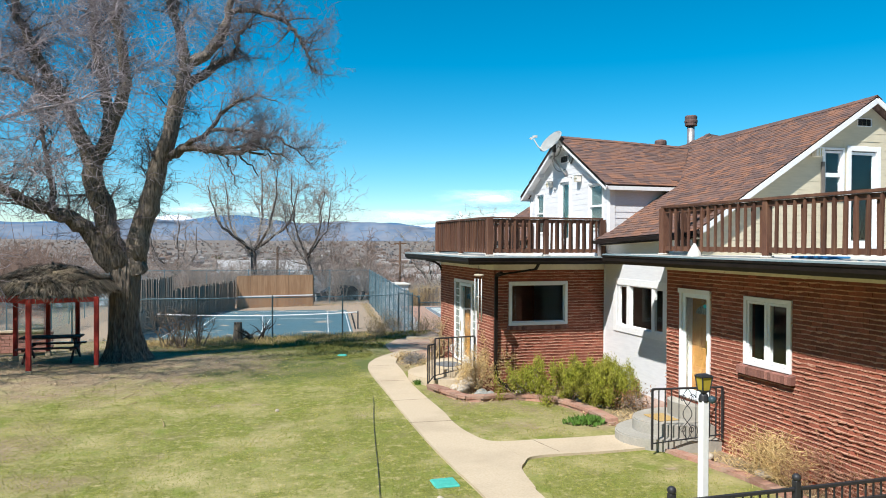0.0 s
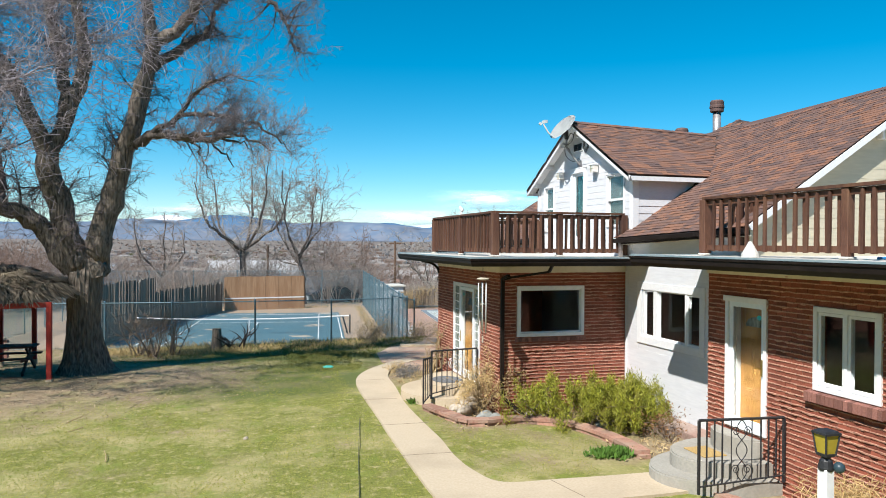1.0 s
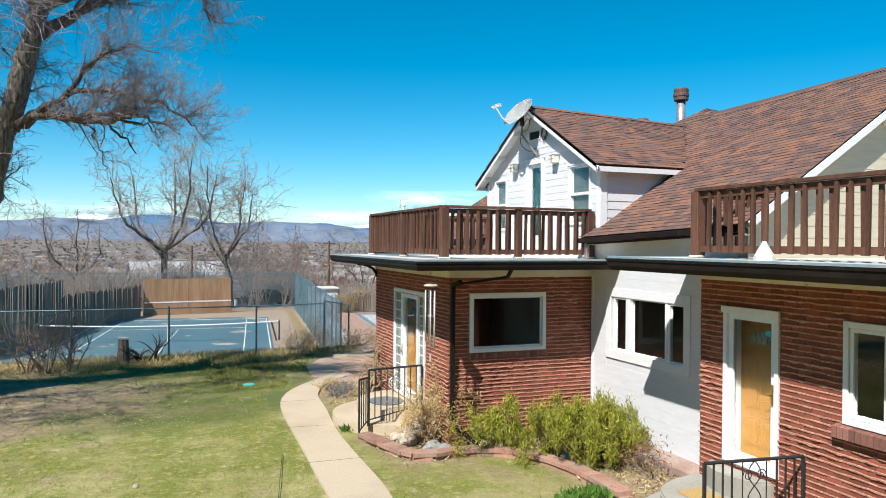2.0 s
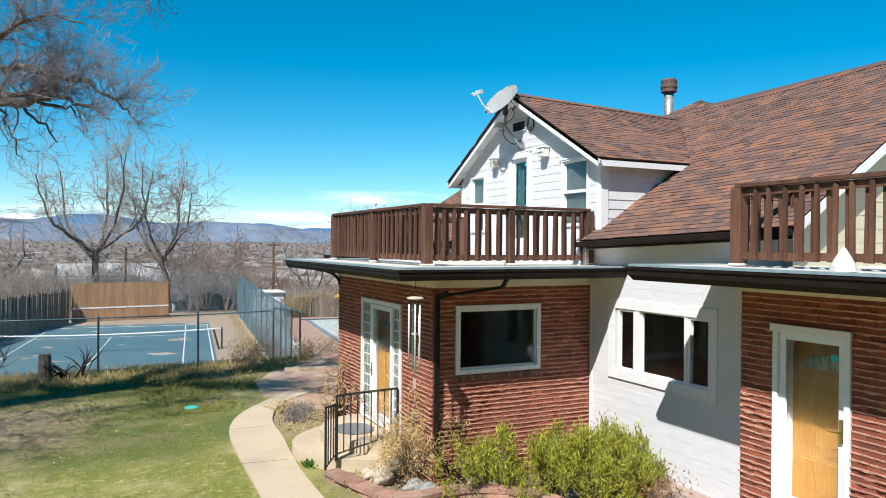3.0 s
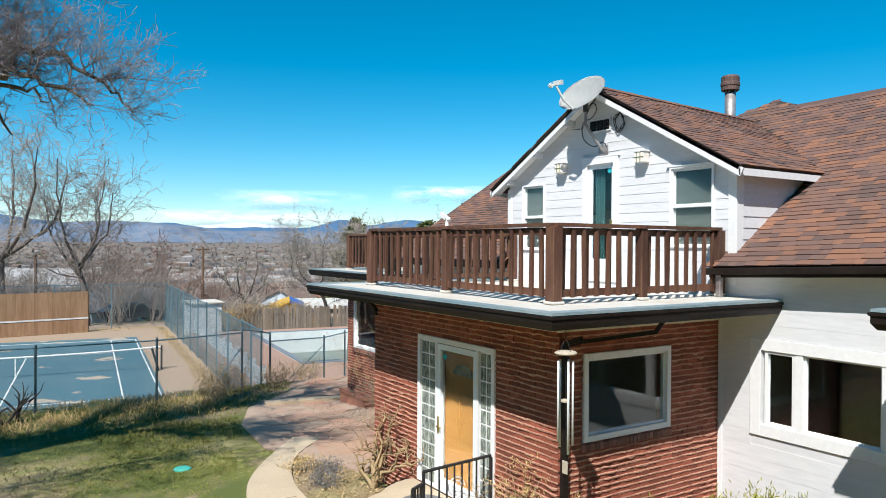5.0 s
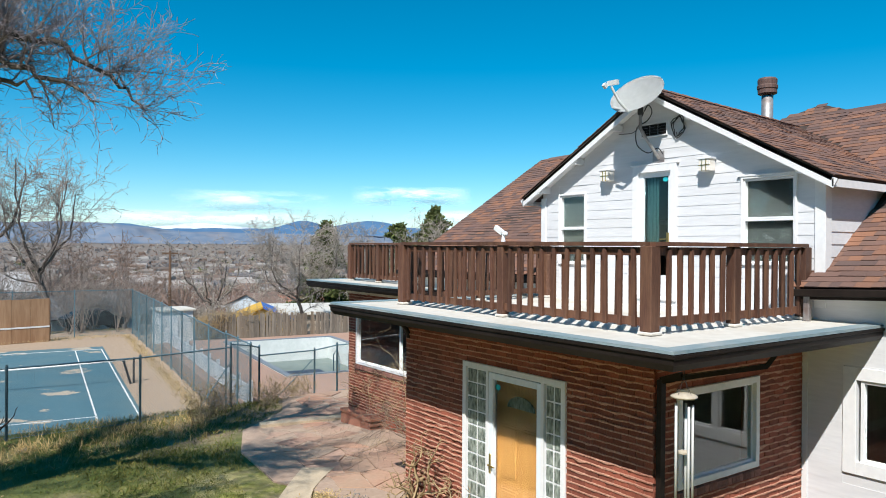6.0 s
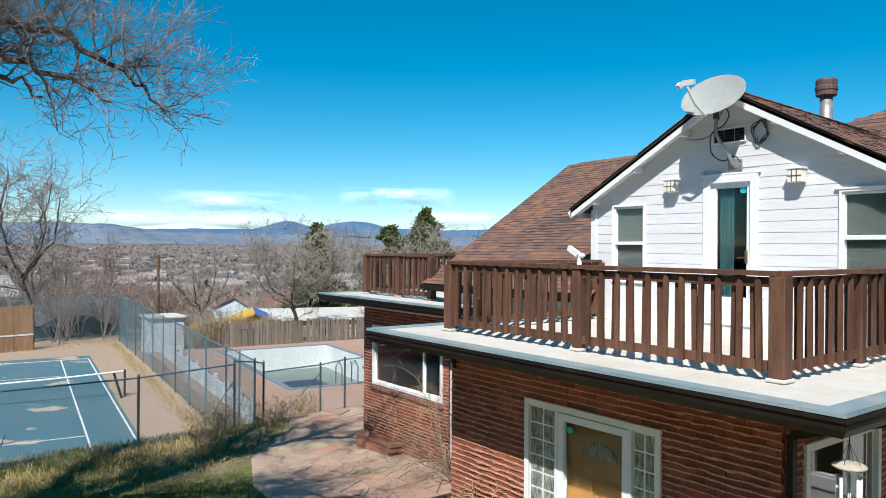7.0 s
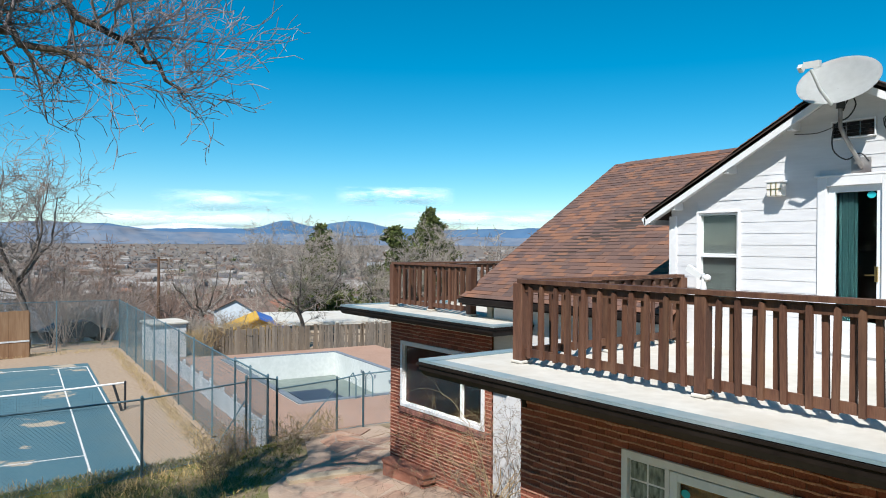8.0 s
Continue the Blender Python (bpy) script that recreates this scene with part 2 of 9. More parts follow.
def brickwork(wall, corner, along, out, length, z0, z1, holes, chosen, seed, material=None, calm=0.45):
    """Bricks with slumped, squeezed-out mortar on a wall's face. chosen: the stretch (u0, u1, v0, v1) built brick by brick."""
    rng = random.Random(seed)
    course, brick, joint, deep = 0.0745, 0.205, 0.009, 0.05
    turn = Matrix((along, [-c for c in out], (0, 0, 1))).transposed().to_4x4()
    base = Vector(corner) - origin_of(wall)
    rest_v, rest_f, made = [], [], 0
    ridge_v, ridge_f = [], []
    rows = int((z1 - z0) / course)
    for r in range(rows + 1):
        v0 = r * course
        v1 = min(v0 + course - joint, z1 - z0)
        if v1 - v0 < 0.02:
            continue
        for s, e in free_spans(0, length, v0, v1, holes):
            u = s - (0.5 * (brick + joint) if r % 2 else 0.0) - (s * 7.3 % 0.05)
            while u < e:
                a, b = max(u, s), min(u + brick, e)
                u += brick + joint
                if b - a < 0.03:
                    continue
                k = round((b - a) / 0.025) * 0.025
                a += rng.uniform(-0.002, 0.002)
                proud = rng.uniform(-0.009, -0.002)
                place = base + Vector(along) * a + Vector(out) * proud + Vector((0, 0, v0 + rng.uniform(-0.002, 0.002)))
                if chosen[0] <= a <= chosen[1] and chosen[2] <= v0 <= chosen[3] and made < 300:
                    made += 1
                    me = block_mesh(("brick", k, material), (min(k, b - a + 0.012), deep, v1 - v0))
                    ob = new("brick", me)
                    if not me.materials:
                        me.materials.append(material or M_BRICK)
                    ob.parent = wall
                    ob.matrix_basis = Matrix.Translation(place) @ turn
                else:
                    q = len(rest_v)
                    for z in (0, v1 - v0):
                        for x, y in ((0, 0), (b - a, 0), (b - a, deep), (0, deep)):
                            w = place + turn.to_3x3() @ Vector((x, y, z))
                            rest_v.append(w)
                    rest_f += [[q + i for i in f] for f in ((3, 2, 1, 0), (4, 5, 6, 7), (0, 1, 5, 4), (1, 2, 6, 5), (2, 3, 7, 6), (3, 0, 4, 7))]
            # the mortar squeezed out over this course
            steps = max(2, int((e - s) / 0.035))
            ph = rng.uniform(0, 50)
            for i in range(steps + 1):
                t = s + (e - s) * i / steps
                w = noise.noise(Vector((t * 3.1 + ph, r * 1.7, seed))) * 0.5 + noise.noise(Vector((t * 11.0, r * 2.3 + ph, seed))) * 0.6
                heavy = min(1.0, max(0.0, 0.5 + 1.6 * noise.noise(Vector((t * 0.8, r * 0.16, seed * 1.7)))))
                push = max(0.001, (0.003 + 0.011 * heavy + (0.008 + 0.046 * heavy) * w) * (1.15 - calm * min(1.0, max(0.0, (v0 / (z1 - z0) - 0.40) / 0.18))))
                drop = 0.004 + max(0.0, (0.012 + 0.036 * heavy) * noise.noise(Vector((t * 7.0, ph, r))))
                c = base + Vector(along) * t + Vector((0, 0, v1 + 0.012 * noise.noise(Vector((t * 5.0, r * 3.1, seed + 2.0))) * (0.3 + heavy)))
                ridge_v += [c - Vector(out) * 0.012 + Vector((0, 0, 0.017)), c + Vector(out) * push + Vector((0, 0, 0.013)), c + Vector(out) * push * 0.85 - Vector((0, 0, drop * 0.6)), c - Vector(out) * 0.008 - Vector((0, 0, drop))]
                if i < steps:
                    q = len(ridge_v) - 4
                    ridge_f += [[q + j, q + j + 1, q + j + 5, q + j + 4] for j in range(3)]
    # face order does not matter to the look of a two-sided strip
    if rest_v:
        tagged(mesh_part("brick", raw_mesh("brick", np.array(rest_v), np.array(rest_f)), material or M_BRICK_REST, wall), kind="stuff")
    if ridge_v:
        tagged(mesh_part("mortar", raw_mesh("mortar", np.array(ridge_v), np.array(ridge_f)), M_BEAD, wall, "slumped pale mortar squeezed out of the joints"), kind="stuff")


def wall_with_holes(name, corner, along, out, length, z0, z1, thick, holes, material, house, label=""):
    """A wall as thick as it is, with its openings left out. holes: (u0, u1, v0, v1) from its corner."""
    us = sorted({0, length, *[h for q in holes for h in q[:2]]})
    vs = sorted({0, z1 - z0, *[h for q in holes for h in q[2:]]})
    bm = bmesh.new()
    A, O = Vector(along), Vector(out)
    for a, b in zip(us, us[1:]):
        for c, d in zip(vs, vs[1:]):
            m, k = (a + b) / 2, (c + d) / 2
            if any(h[0] < m < h[1] and h[2] < k < h[3] for h in holes):
                continue
            p, q = Vector(corner) + A * a, Vector(corner) + A * b - O * thick
            box(bm, min(p.x, q.x), min(p.y, q.y), z0 + c, max(p.x, q.x), max(p.y, q.y), z0 + d)
    bmesh.ops.remove_doubles(bm, verts=bm.verts, dist=1e-4)
    return part(name, bm, material, house, label)


def clapboards(wall, corner, along, out, length, z0, z1, holes, material, roof=None, step=0.185, lean=0.010):
    """Lapped boards on a wall, each a piece of its own. roof(u): the height at which the boards end under a slope."""
    A, O = Vector(along), Vector(out)
    base = Vector(corner) - origin_of(wall)
    r = 0
    while z0 + r * step < z1 - 0.02:
        v0, v1 = r * step, min((r + 1) * step, z1 - z0)
        r += 1
        lo, hi = 0.0, length
        if roof:
            grid = [i * length / 400 for i in range(401)]
            inside_low = [g for g in grid if roof(g) > z0 + v0 + 0.01]
            if not inside_low:
                continue
            lo, hi = inside_low[0], inside_low[-1]
        for s, e in free_spans(lo, hi, v0, v1, holes):
            if e - s < 0.03:
                continue
            bm = bmesh.new()
            if roof:
                grid = [s + i * (e - s) / 40 for i in range(41)]
                cut = [(g, min(v1, roof(g) - z0)) for g in grid]
            else:
                cut = [(s, v1), (e, v1)]
            low = [(s, v0), (e, v0)]
            front = [bm.verts.new(base + A * x + O * (lean if y <= v0 + 1e-6 else max(0.004, lean * (1 - (y - v0) / step))) + Vector((0, 0, y))) for x, y in low + cut[::-1]]
            back = [bm.verts.new(base + A * x - O * 0.004 + Vector((0, 0, y))) for x, y in low + cut[::-1]]
            k = len(front)
            try:
                bm.faces.new(front)
                bm.faces.new(back[::-1])
                for i in range(k):
                    bm.faces.new((front[i], front[(i + 1) % k], back[(i + 1) % k], back[i])[::-1])
            except ValueError:
                pass
            me = bpy.data.meshes.new("clapboard")
            bm.to_mesh(me)
            bm.free()
            mesh_part("clapboard", me, material, wall)


def shingling(roof, eave_a, eave_b, up, rise, inside, seed, chosen, sag=None):
    """Rows of shingle tabs on a slope: eave_a to eave_b is its low edge, up its slope's direction, rise its length.
    inside(u, v): whether a tab lies on the roof; chosen(u, v): whether it is built as a piece of its own."""
    rng = random.Random(seed)
    a, b, up = Vector(eave_a), Vector(eave_b), Vector(up).normalized()
    along = (b - a).normalized()
    length = (b - a).length
    n = along.cross(up).normalized()
    if n.z < 0:
        n = -n
    base = a - origin_of(roof)
    turn = Matrix((along, up, n)).transposed().to_4x4()
    step, made = 0.118, 0
    rv, rf = [], []
    for r in range(int(rise / step) + 1):
        v = r * step
        u = -rng.uniform(0, 0.3)
        while u < length:
            w = rng.choice((0.13, 0.17, 0.2, 0.25, 0.32))
            s, e = max(0, u), min(u + w, length)
            u += w
            if e - s < 0.03 or not inside((s + e) / 2, v + 0.06):
                continue
            lift = rng.choice((0.007, 0.010, 0.014))
            k = e - s
            vv = min(step + 0.012, rise - v + 0.004)
            if vv < 0.02:
                continue
            if made < 300 and chosen(s, v):
                made += 1
                key = ("tab", round(k, 2), lift)
                if key not in SHARED:
                    me = bpy.data.meshes.new("shingle")
                    bm = bmesh.new()
                    z = (lift, 0.002)
                    q = [bm.verts.new(p) for p in ((0, 0, -0.002), (k - 0.004, 0, -0.002), (k - 0.004, vv, -0.002), (0, vv, -0.002), (0, 0, z[0]), (k - 0.004, 0, z[0]), (k - 0.004, vv, z[1]), (0, vv, z[1]))]
                    for f in ((4, 5, 6, 7), (0, 1, 5, 4), (1, 2, 6, 5), (3, 0, 4, 7), (2, 3, 7, 6)):
                        bm.faces.new([q[i] for i in f])
                    bm.to_mesh(me)
                    bm.free()
                    me.materials.append(M_SHINGLE)
                    SHARED[key] = me
                ob = new("shingle", SHARED[key])
                ob.parent = roof
                p = base + along * s + up * v
                lean = turn
                if sag:
                    w = a + along * s + up * v
                    p.z += sag(w.x, w.y)
                    lean = Matrix((along + Vector((0, 0, (sag(w.x, w.y + 0.1) - sag(w.x, w.y)) * 10)), up, n)).transposed().to_4x4()
                ob.matrix_basis = Matrix.Translation(p) @ lean
            else:
                q = len(rv)
                for x, y, z in ((s, v, -0.002), (e - 0.004, v, -0.002), (e - 0.004, v + vv, -0.002), (s, v + vv, -0.002), (s, v, lift), (e - 0.004, v, lift), (e - 0.004, v + vv, 0.002), (s, v + vv, 0.002)):
                    w = a + along * x + up * y
                    rv.append(base + along * x + up * y + n * z + Vector((0, 0, sag(w.x, w.y) if sag else 0)))
                rf += [[q + i for i in f] for f in ((4, 5, 6, 7), (0, 1, 5, 4), (1, 2, 6, 5), (3, 0, 4, 7))]
    tagged(mesh_part("shingle", raw_mesh("shingle", np.array(rv), np.array(rf)), M_SHINGLE_REST, roof), kind="stuff")


# ---- ground: one sheet from the lawn down to the court, the valley and the hills ----
def smooth(a, b, t):
    t = min(1.0, max(0.0, (t - a) / (b - a)))
    return t * t * (3 - 2 * t)


COURT_Z, POOL_Z = -1.8, -1.05
LENGTHWAYS, ACROSS = Vector((0.118, 0.993, 0)), Vector((0.993, -0.118, 0))
COURT_FAR = Vector((8.5, 58.2, COURT_Z))      # far right corner of the doubles lines


def on_court(along, across, up=0.0):
    """A place on the court: metres towards the house from the far baseline, metres left of the right doubles line."""
    p = COURT_FAR - LENGTHWAYS * along - ACROSS * across
    return Vector((p.x, p.y, COURT_Z + up))


POOL_C, POOL_L, POOL_W = Vector((15.9, 45.4, POOL_Z)), 5.7, 2.9


def pool_frame(x, y):
    d = Vector((x, y, 0)) - Vector((POOL_C.x, POOL_C.y, 0))
    return d.dot(LENGTHWAYS), d.dot(ACROSS)


def ground_z(x, y):
    z = -0.42 * smooth(23, 32, y)
    # bank down to the tennis court, and the pool terrace east of it
    east = smooth(8.6, 9.3, x - 0.118 * (y - 36))
    drop = smooth(33.0, 36.2, y)
    z += (-1.40 * (1 - east) - 0.65 * east) * drop
    far = math.hypot(x - 5, y - 20)
    z += -2.2 * smooth(66, 78, y) * smooth(48, 60, far) - (0.55 * smooth(53.0, 55.0, y + 0.28 * (x - 15)) + 0.6 * smooth(57, 66, y)) * east
    z += -1.5 * smooth(22, 40, x) * smooth(20, 50, y)
    z += -8.0 * smooth(64, 165, far) - 9.0 * smooth(140, 330, far) - 9.0 * smooth(300, 900, far)
    z += 52.0 * smooth(1700, 4300, far)
    if z < -0.01 and far > 75:
        z += 1.2 * noise.noise(Vector((x * 0.012, y * 0.012, 3.0))) * smooth(75, 200, far)
    if y < 24:
        z += 0.03 * noise.noise(Vector((x * 0.4, y * 0.4, 0)))
    a, b = pool_frame(x, y)
    if abs(a) < POOL_L + 0.3 and abs(b) < POOL_W + 0.3:
        z -= 2.2
    return z


def axis_steps(lo, hi, fine_lo, fine_hi, fine, grow):
    out = list(np.arange(fine_lo, fine_hi + 1e-6, fine))
    s, v = fine, fine_hi
    while v < hi:
        s *= grow
        v += s
        out.append(min(v, hi))
    s, v = fine, fine_lo
    while v > lo:
        s *= grow
        v -= s
        out.insert(0, max(v, lo))
    return np.array(out)


def soil():
    """Lawn near by, green and straw in patches, bare earth under the trees, dry scrub far off."""
    m = mat("patchy_lawn", (0.165, 0.180, 0.031), (0.265, 0.262, 0.064), 3.2, 0.95, 0.45, bump_scale=34)
    n, l = m.node_tree.nodes, m.node_tree.links
    bsdf = n["Principled BSDF"]
    green = bsdf.inputs["Base Color"].links[0].from_socket
    att = n.new("ShaderNodeVertexColor")
    att.layer_name = "zones"
    sep = n.new("ShaderNodeSeparateColor")
    l.new(att.outputs[0], sep.inputs[0])
    geo = n.new("ShaderNodeNewGeometry")

    def tex(s, d=6.0, rough=0.6):
        t = n.new("ShaderNodeTexNoise")
        t.inputs["Scale"].default_value, t.inputs["Detail"].default_value, t.inputs["Roughness"].default_value = s, d, rough
        l.new(geo.outputs["Position"], t.inputs["Vector"])
        return t.outputs["Fac"]

    def steep(fac, lo, hi):
        r = n.new("ShaderNodeMapRange")
        r.inputs["From Min"].default_value, r.inputs["From Max"].default_value = lo, hi
        l.new(fac, r.inputs["Value"])
        return r.outputs[0]

    def blend(f, x, y):
        k = n.new("ShaderNodeMix")
        k.data_type = "RGBA"
        l.new(f, k.inputs[0])
        for i, v in ((6, x), (7, y)):
            if isinstance(v, tuple):
                k.inputs[i].default_value = colour(v)
            else:
                l.new(v, k.inputs[i])
        return k.outputs[2]

    def plus(x, y, op="ADD"):
        k = n.new("ShaderNodeMath")
        k.operation = op
        for i, v in enumerate((x, y)):
            if isinstance(v, float):
                k.inputs[i].default_value = v
            else:
                l.new(v, k.inputs[i])
        return k.outputs[0]

    green = blend(steep(tex(16.0, 6.0, 0.75), 0.38, 0.64), green, (0.109, 0.126, 0.0252))
    straw = blend(steep(tex(14.0), 0.3, 0.7), (0.336, 0.286, 0.126), (0.445, 0.386, 0.202))
    lawn = blend(steep(tex(0.55), 0.46, 0.70), green, straw)
    lawn = blend(steep(tex(5.5, 5.0, 0.7), 0.52, 0.70), lawn, straw)
    lawn = blend(steep(tex(1.6), 0.54, 0.74), lawn, (0.143, 0.193, 0.0252))
    # alpha zone: greener grass, with some of the trees' shade put into its tone
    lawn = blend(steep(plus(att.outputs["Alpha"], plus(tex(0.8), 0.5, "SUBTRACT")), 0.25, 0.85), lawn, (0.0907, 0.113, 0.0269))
    earth = blend(steep(tex(9.0), 0.3, 0.7), (0.193, 0.139, 0.084), (0.319, 0.244, 0.155))
    earth = blend(steep(tex(2.2), 0.50, 0.68), earth, (0.361, 0.302, 0.176))
    earth = blend(steep(tex(1.1), 0.54, 0.74), earth, (0.143, 0.105, 0.0672))
    rough_edge = plus(plus(tex(0.9), 0.5, "SUBTRACT"), 2.6, "MULTIPLY")
    out = blend(steep(plus(sep.outputs[0], rough_edge), 0.15, 1.05), lawn, earth)
    clay = blend(steep(tex(6.0), 0.3, 0.7), (0.286, 0.21, 0.147), (0.378, 0.298, 0.223))
    out = blend(steep(plus(sep.outputs[1], rough_edge), 0.4, 0.6), out, clay)
    dry = blend(steep(tex(0.05), 0.35, 0.65), (0.126, 0.105, 0.0924), (0.21, 0.176, 0.147))
    out = blend(sep.outputs[2], out, dry)
    l.new(out, bsdf.inputs["Base Color"])
    return m


gx, gy = axis_steps(-4500, 4500, -14, 26, 0.4, 1.15), axis_steps(-4500, 4500, -2, 70, 0.4, 1.15)
verts = np.array([(x, y, ground_z(x, y)) for y in gy for x in gx])
nx = len(gx)
i, j = np.meshgrid(np.arange(len(gy) - 1), np.arange(nx - 1), indexing="ij")
a = (i * nx + j).ravel()
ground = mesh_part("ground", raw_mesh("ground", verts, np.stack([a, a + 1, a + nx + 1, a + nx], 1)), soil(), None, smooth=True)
tagged(ground, "patchy spring lawn and dry ground falling towards a valley", "ground", kind="structure")
zone = ground.data.color_attributes.new("zones", "FLOAT_COLOR", "POINT")
tone = np.zeros((len(verts), 4), np.float32)



def ease(lo, hi, v):
    t = np.clip((v - lo) / (hi - lo), 0, 1)
    return t * t * (3 - 2 * t)


vx, vy = verts[:, 0], verts[:, 1]
under_tree = 1 - ease(2.6, 6.4, np.hypot((vx + 4.5) * 0.75, vy - 24.0))
west_dirt = ease(2.5, -4.0, vx) * ease(16.0, 21.0, vy) * 0.8
beds = ((vx > 5.0) & (vy > 16.1) & (vy < 18.3) & (vx < 9.3) | (vx > 7.4) & (vy > 13.2) & (vy < 17) & (vx < 9.3) | (vx > 7.75) & (vy > 6) & (vy < 11.7) | (vx > 4.6) & (vx < 6.2) & (vy > 20.6) & (vy < 24)) * 0.95
bare = 0.62 * np.exp(-((vx + 4.0) / 1.5) ** 2 - ((vy - 15.0) / 2.2) ** 2) + 0.5 * np.exp(-((vx + 2.6) / 0.9) ** 2 - ((vy - 12.4) / 0.9) ** 2)
strip = ((vx > 4.6) & (vx < 7.4) & (vy > 13.1) & (vy < 18.2)) * 0.38
corner = ease(1.5, 5.0, vx) * ease(26.5, 30.5, vy) * 0.85
tone[:, 0] = np.maximum.reduce([under_tree, west_dirt, bare, beds, strip, corner])
# alpha: where the greener, shade-toned grass lies
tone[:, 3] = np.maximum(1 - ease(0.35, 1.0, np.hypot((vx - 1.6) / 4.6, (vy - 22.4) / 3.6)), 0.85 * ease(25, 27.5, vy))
tone[:, 1] = ease(34.6, 35.6, vy) * (1 - ease(66, 72, vy))
tone[:, 2] = ease(62, 70, np.hypot(vx - 5, vy - 20))
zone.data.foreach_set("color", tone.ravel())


# ---- paths, patio, beds ----
def curve_through(pts, steps=6, closed=False):
    """A smooth line through places in the plan."""
    p = [Vector((*q[:2], 0)) for q in pts]
    out, k = [], len(p)
    for i in range(k if closed else k - 1):
        a, b, c, d = (p[(i - 1) % k], p[i], p[(i + 1) % k], p[(i + 2) % k]) if closed else (p[max(0, i - 1)], p[i], p[i + 1], p[min(k - 1, i + 2)])
        for s in range(steps):
            t = s / steps
            q = 0.5 * ((2 * b) + (c - a) * t + (2 * a - 5 * b + 4 * c - d) * t * t + (3 * b - a - 3 * c + d) * t ** 3)
            out.append((q.x, q.y))
    if not closed:
        out.append((p[-1].x, p[-1].y))
    return out


def sheet(name, outline, material, label, lift=0.03, cells=0.5):
    """A thin slab over an outline that lies on the ground."""
    bm = bmesh.new()
    f = bm.faces.new([bm.verts.new((x, y, 0)) for x, y in outline])
    bmesh.ops.triangulate(bm, faces=[f])
    bmesh.ops.subdivide_edges(bm, edges=[e for e in bm.edges if e.calc_length() > 1.2], cuts=2, use_grid_fill=False)
    low = bmesh.ops.extrude_face_region(bm, geom=list(bm.faces))
    drop = [g for g in low["geom"] if isinstance(g, bmesh.types.BMVert)]
    for v in bm.verts:
        v.co.z = ground_z(v.co.x, v.co.y) + lift
    for v in drop:
        v.co.z -= lift + 0.06
    bmesh.ops.recalc_face_normals(bm, faces=bm.faces)
    ob = part(name, bm, material, None)
    return tagged(ob, label, name, kind="structure")


west_edge = [(3.60, 4.0), (3.56, 10.0), (3.51, 11.6), (3.50, 13.6), (3.57, 16.0), (3.62, 17.3), (3.68, 19.3), (3.79, 21.2), (4.04, 22.3), (4.47, 23.2), (5.20, 24.25), (6.0, 25.3)]
east_edge = [(6.5, 24.9), (5.45, 23.7), (4.85, 22.2), (4.68, 20.4), (4.50, 18.6), (4.46, 17.4), (4.45, 15.5), (4.38, 14.4), (4.43, 13.5), (4.70, 12.83), (5.7, 12.75), (7.3, 12.66)]
south_edge = [(7.3, 11.76), (6.4, 11.76), (5.12, 11.78), (4.75, 11.45), (4.57, 11.1), (4.45, 10.3), (4.40, 9.7), (4.42, 4.0)]
path = sheet("footpath", curve_through(west_edge) + curve_through(east_edge) + curve_through(south_edge), M_CONCRETE, "pale worn concrete garden path", 0.045)

# sawn joints across the path
M_SAWN = mat("path_joint", (0.168, 0.134, 0.0924), (0.227, 0.185, 0.126), 30, 0.95, 0.1)
for x0, x1, y in ((3.60, 4.40, 9.0), (3.46, 4.47, 14.6), (3.49, 4.53, 16.8), (3.55, 4.43, 19.2), (3.82, 4.64, 21.6)):
    part("path_joint", beam(bmesh.new(), (x0, y, ground_z(x0, y) + 0.045), (x1, y - 0.05, ground_z(x1, y) + 0.045), 0.014, 0.006), M_SAWN, path)
part("path_joint", beam(bmesh.new(), (5.62, 11.93, ground_z(5.6, 12) + 0.045), (5.45, 12.74, ground_z(5.5, 12.7) + 0.045), 0.014, 0.006), M_SAWN, path)

M_FLAG = mat("red_flagstone", (0.361, 0.231, 0.172), (0.445, 0.302, 0.231), 12, 0.85, 0.2, vary="piece", palette=[(1, 1, 1), (1.06, 0.92, 0.84), (0.90, 0.88, 0.86), (0.96, 1.08, 1.08), (0.84, 0.80, 0.78)], stain=(0.37, 0.286, 0.202), stain_scale=0.55, stain_amount=0.7)
M_JOINT = mat("patio_mortar", (0.353, 0.26, 0.197), (0.437, 0.336, 0.26), 14, 0.95, 0.2, stain=(0.286, 0.193, 0.143), stain_scale=0.7)
patio = sheet("patio", [(5.2, 24.8), (5.7, 23.4), (6.2, 22.0), (9.2, 22.0), (9.2, 29.4), (9.3, 29.4), (11.3, 31.0), (11.6, 34.6), (9.6, 34.6), (8.3, 31.6), (6.5, 29.9), (5.6, 27.6)], M_JOINT, "red and grey flagstone patio", 0.035)


def in_outline(x, y, o):
    c = False
    for (x0, y0), (x1, y1) in zip(o, o[1:] + o[:1]):
        if (y0 > y) != (y1 > y) and x < (x1 - x0) * (y - y0) / (y1 - y0) + x0:
            c = not c
    return c


PATIO_LINE = [(5.4, 24.9), (6.3, 22.3), (9.0, 22.2), (9.05, 29.4), (11.1, 31.1), (11.4, 34.4), (9.7, 34.3), (8.4, 31.5), (6.7, 29.8), (5.8, 27.5)]


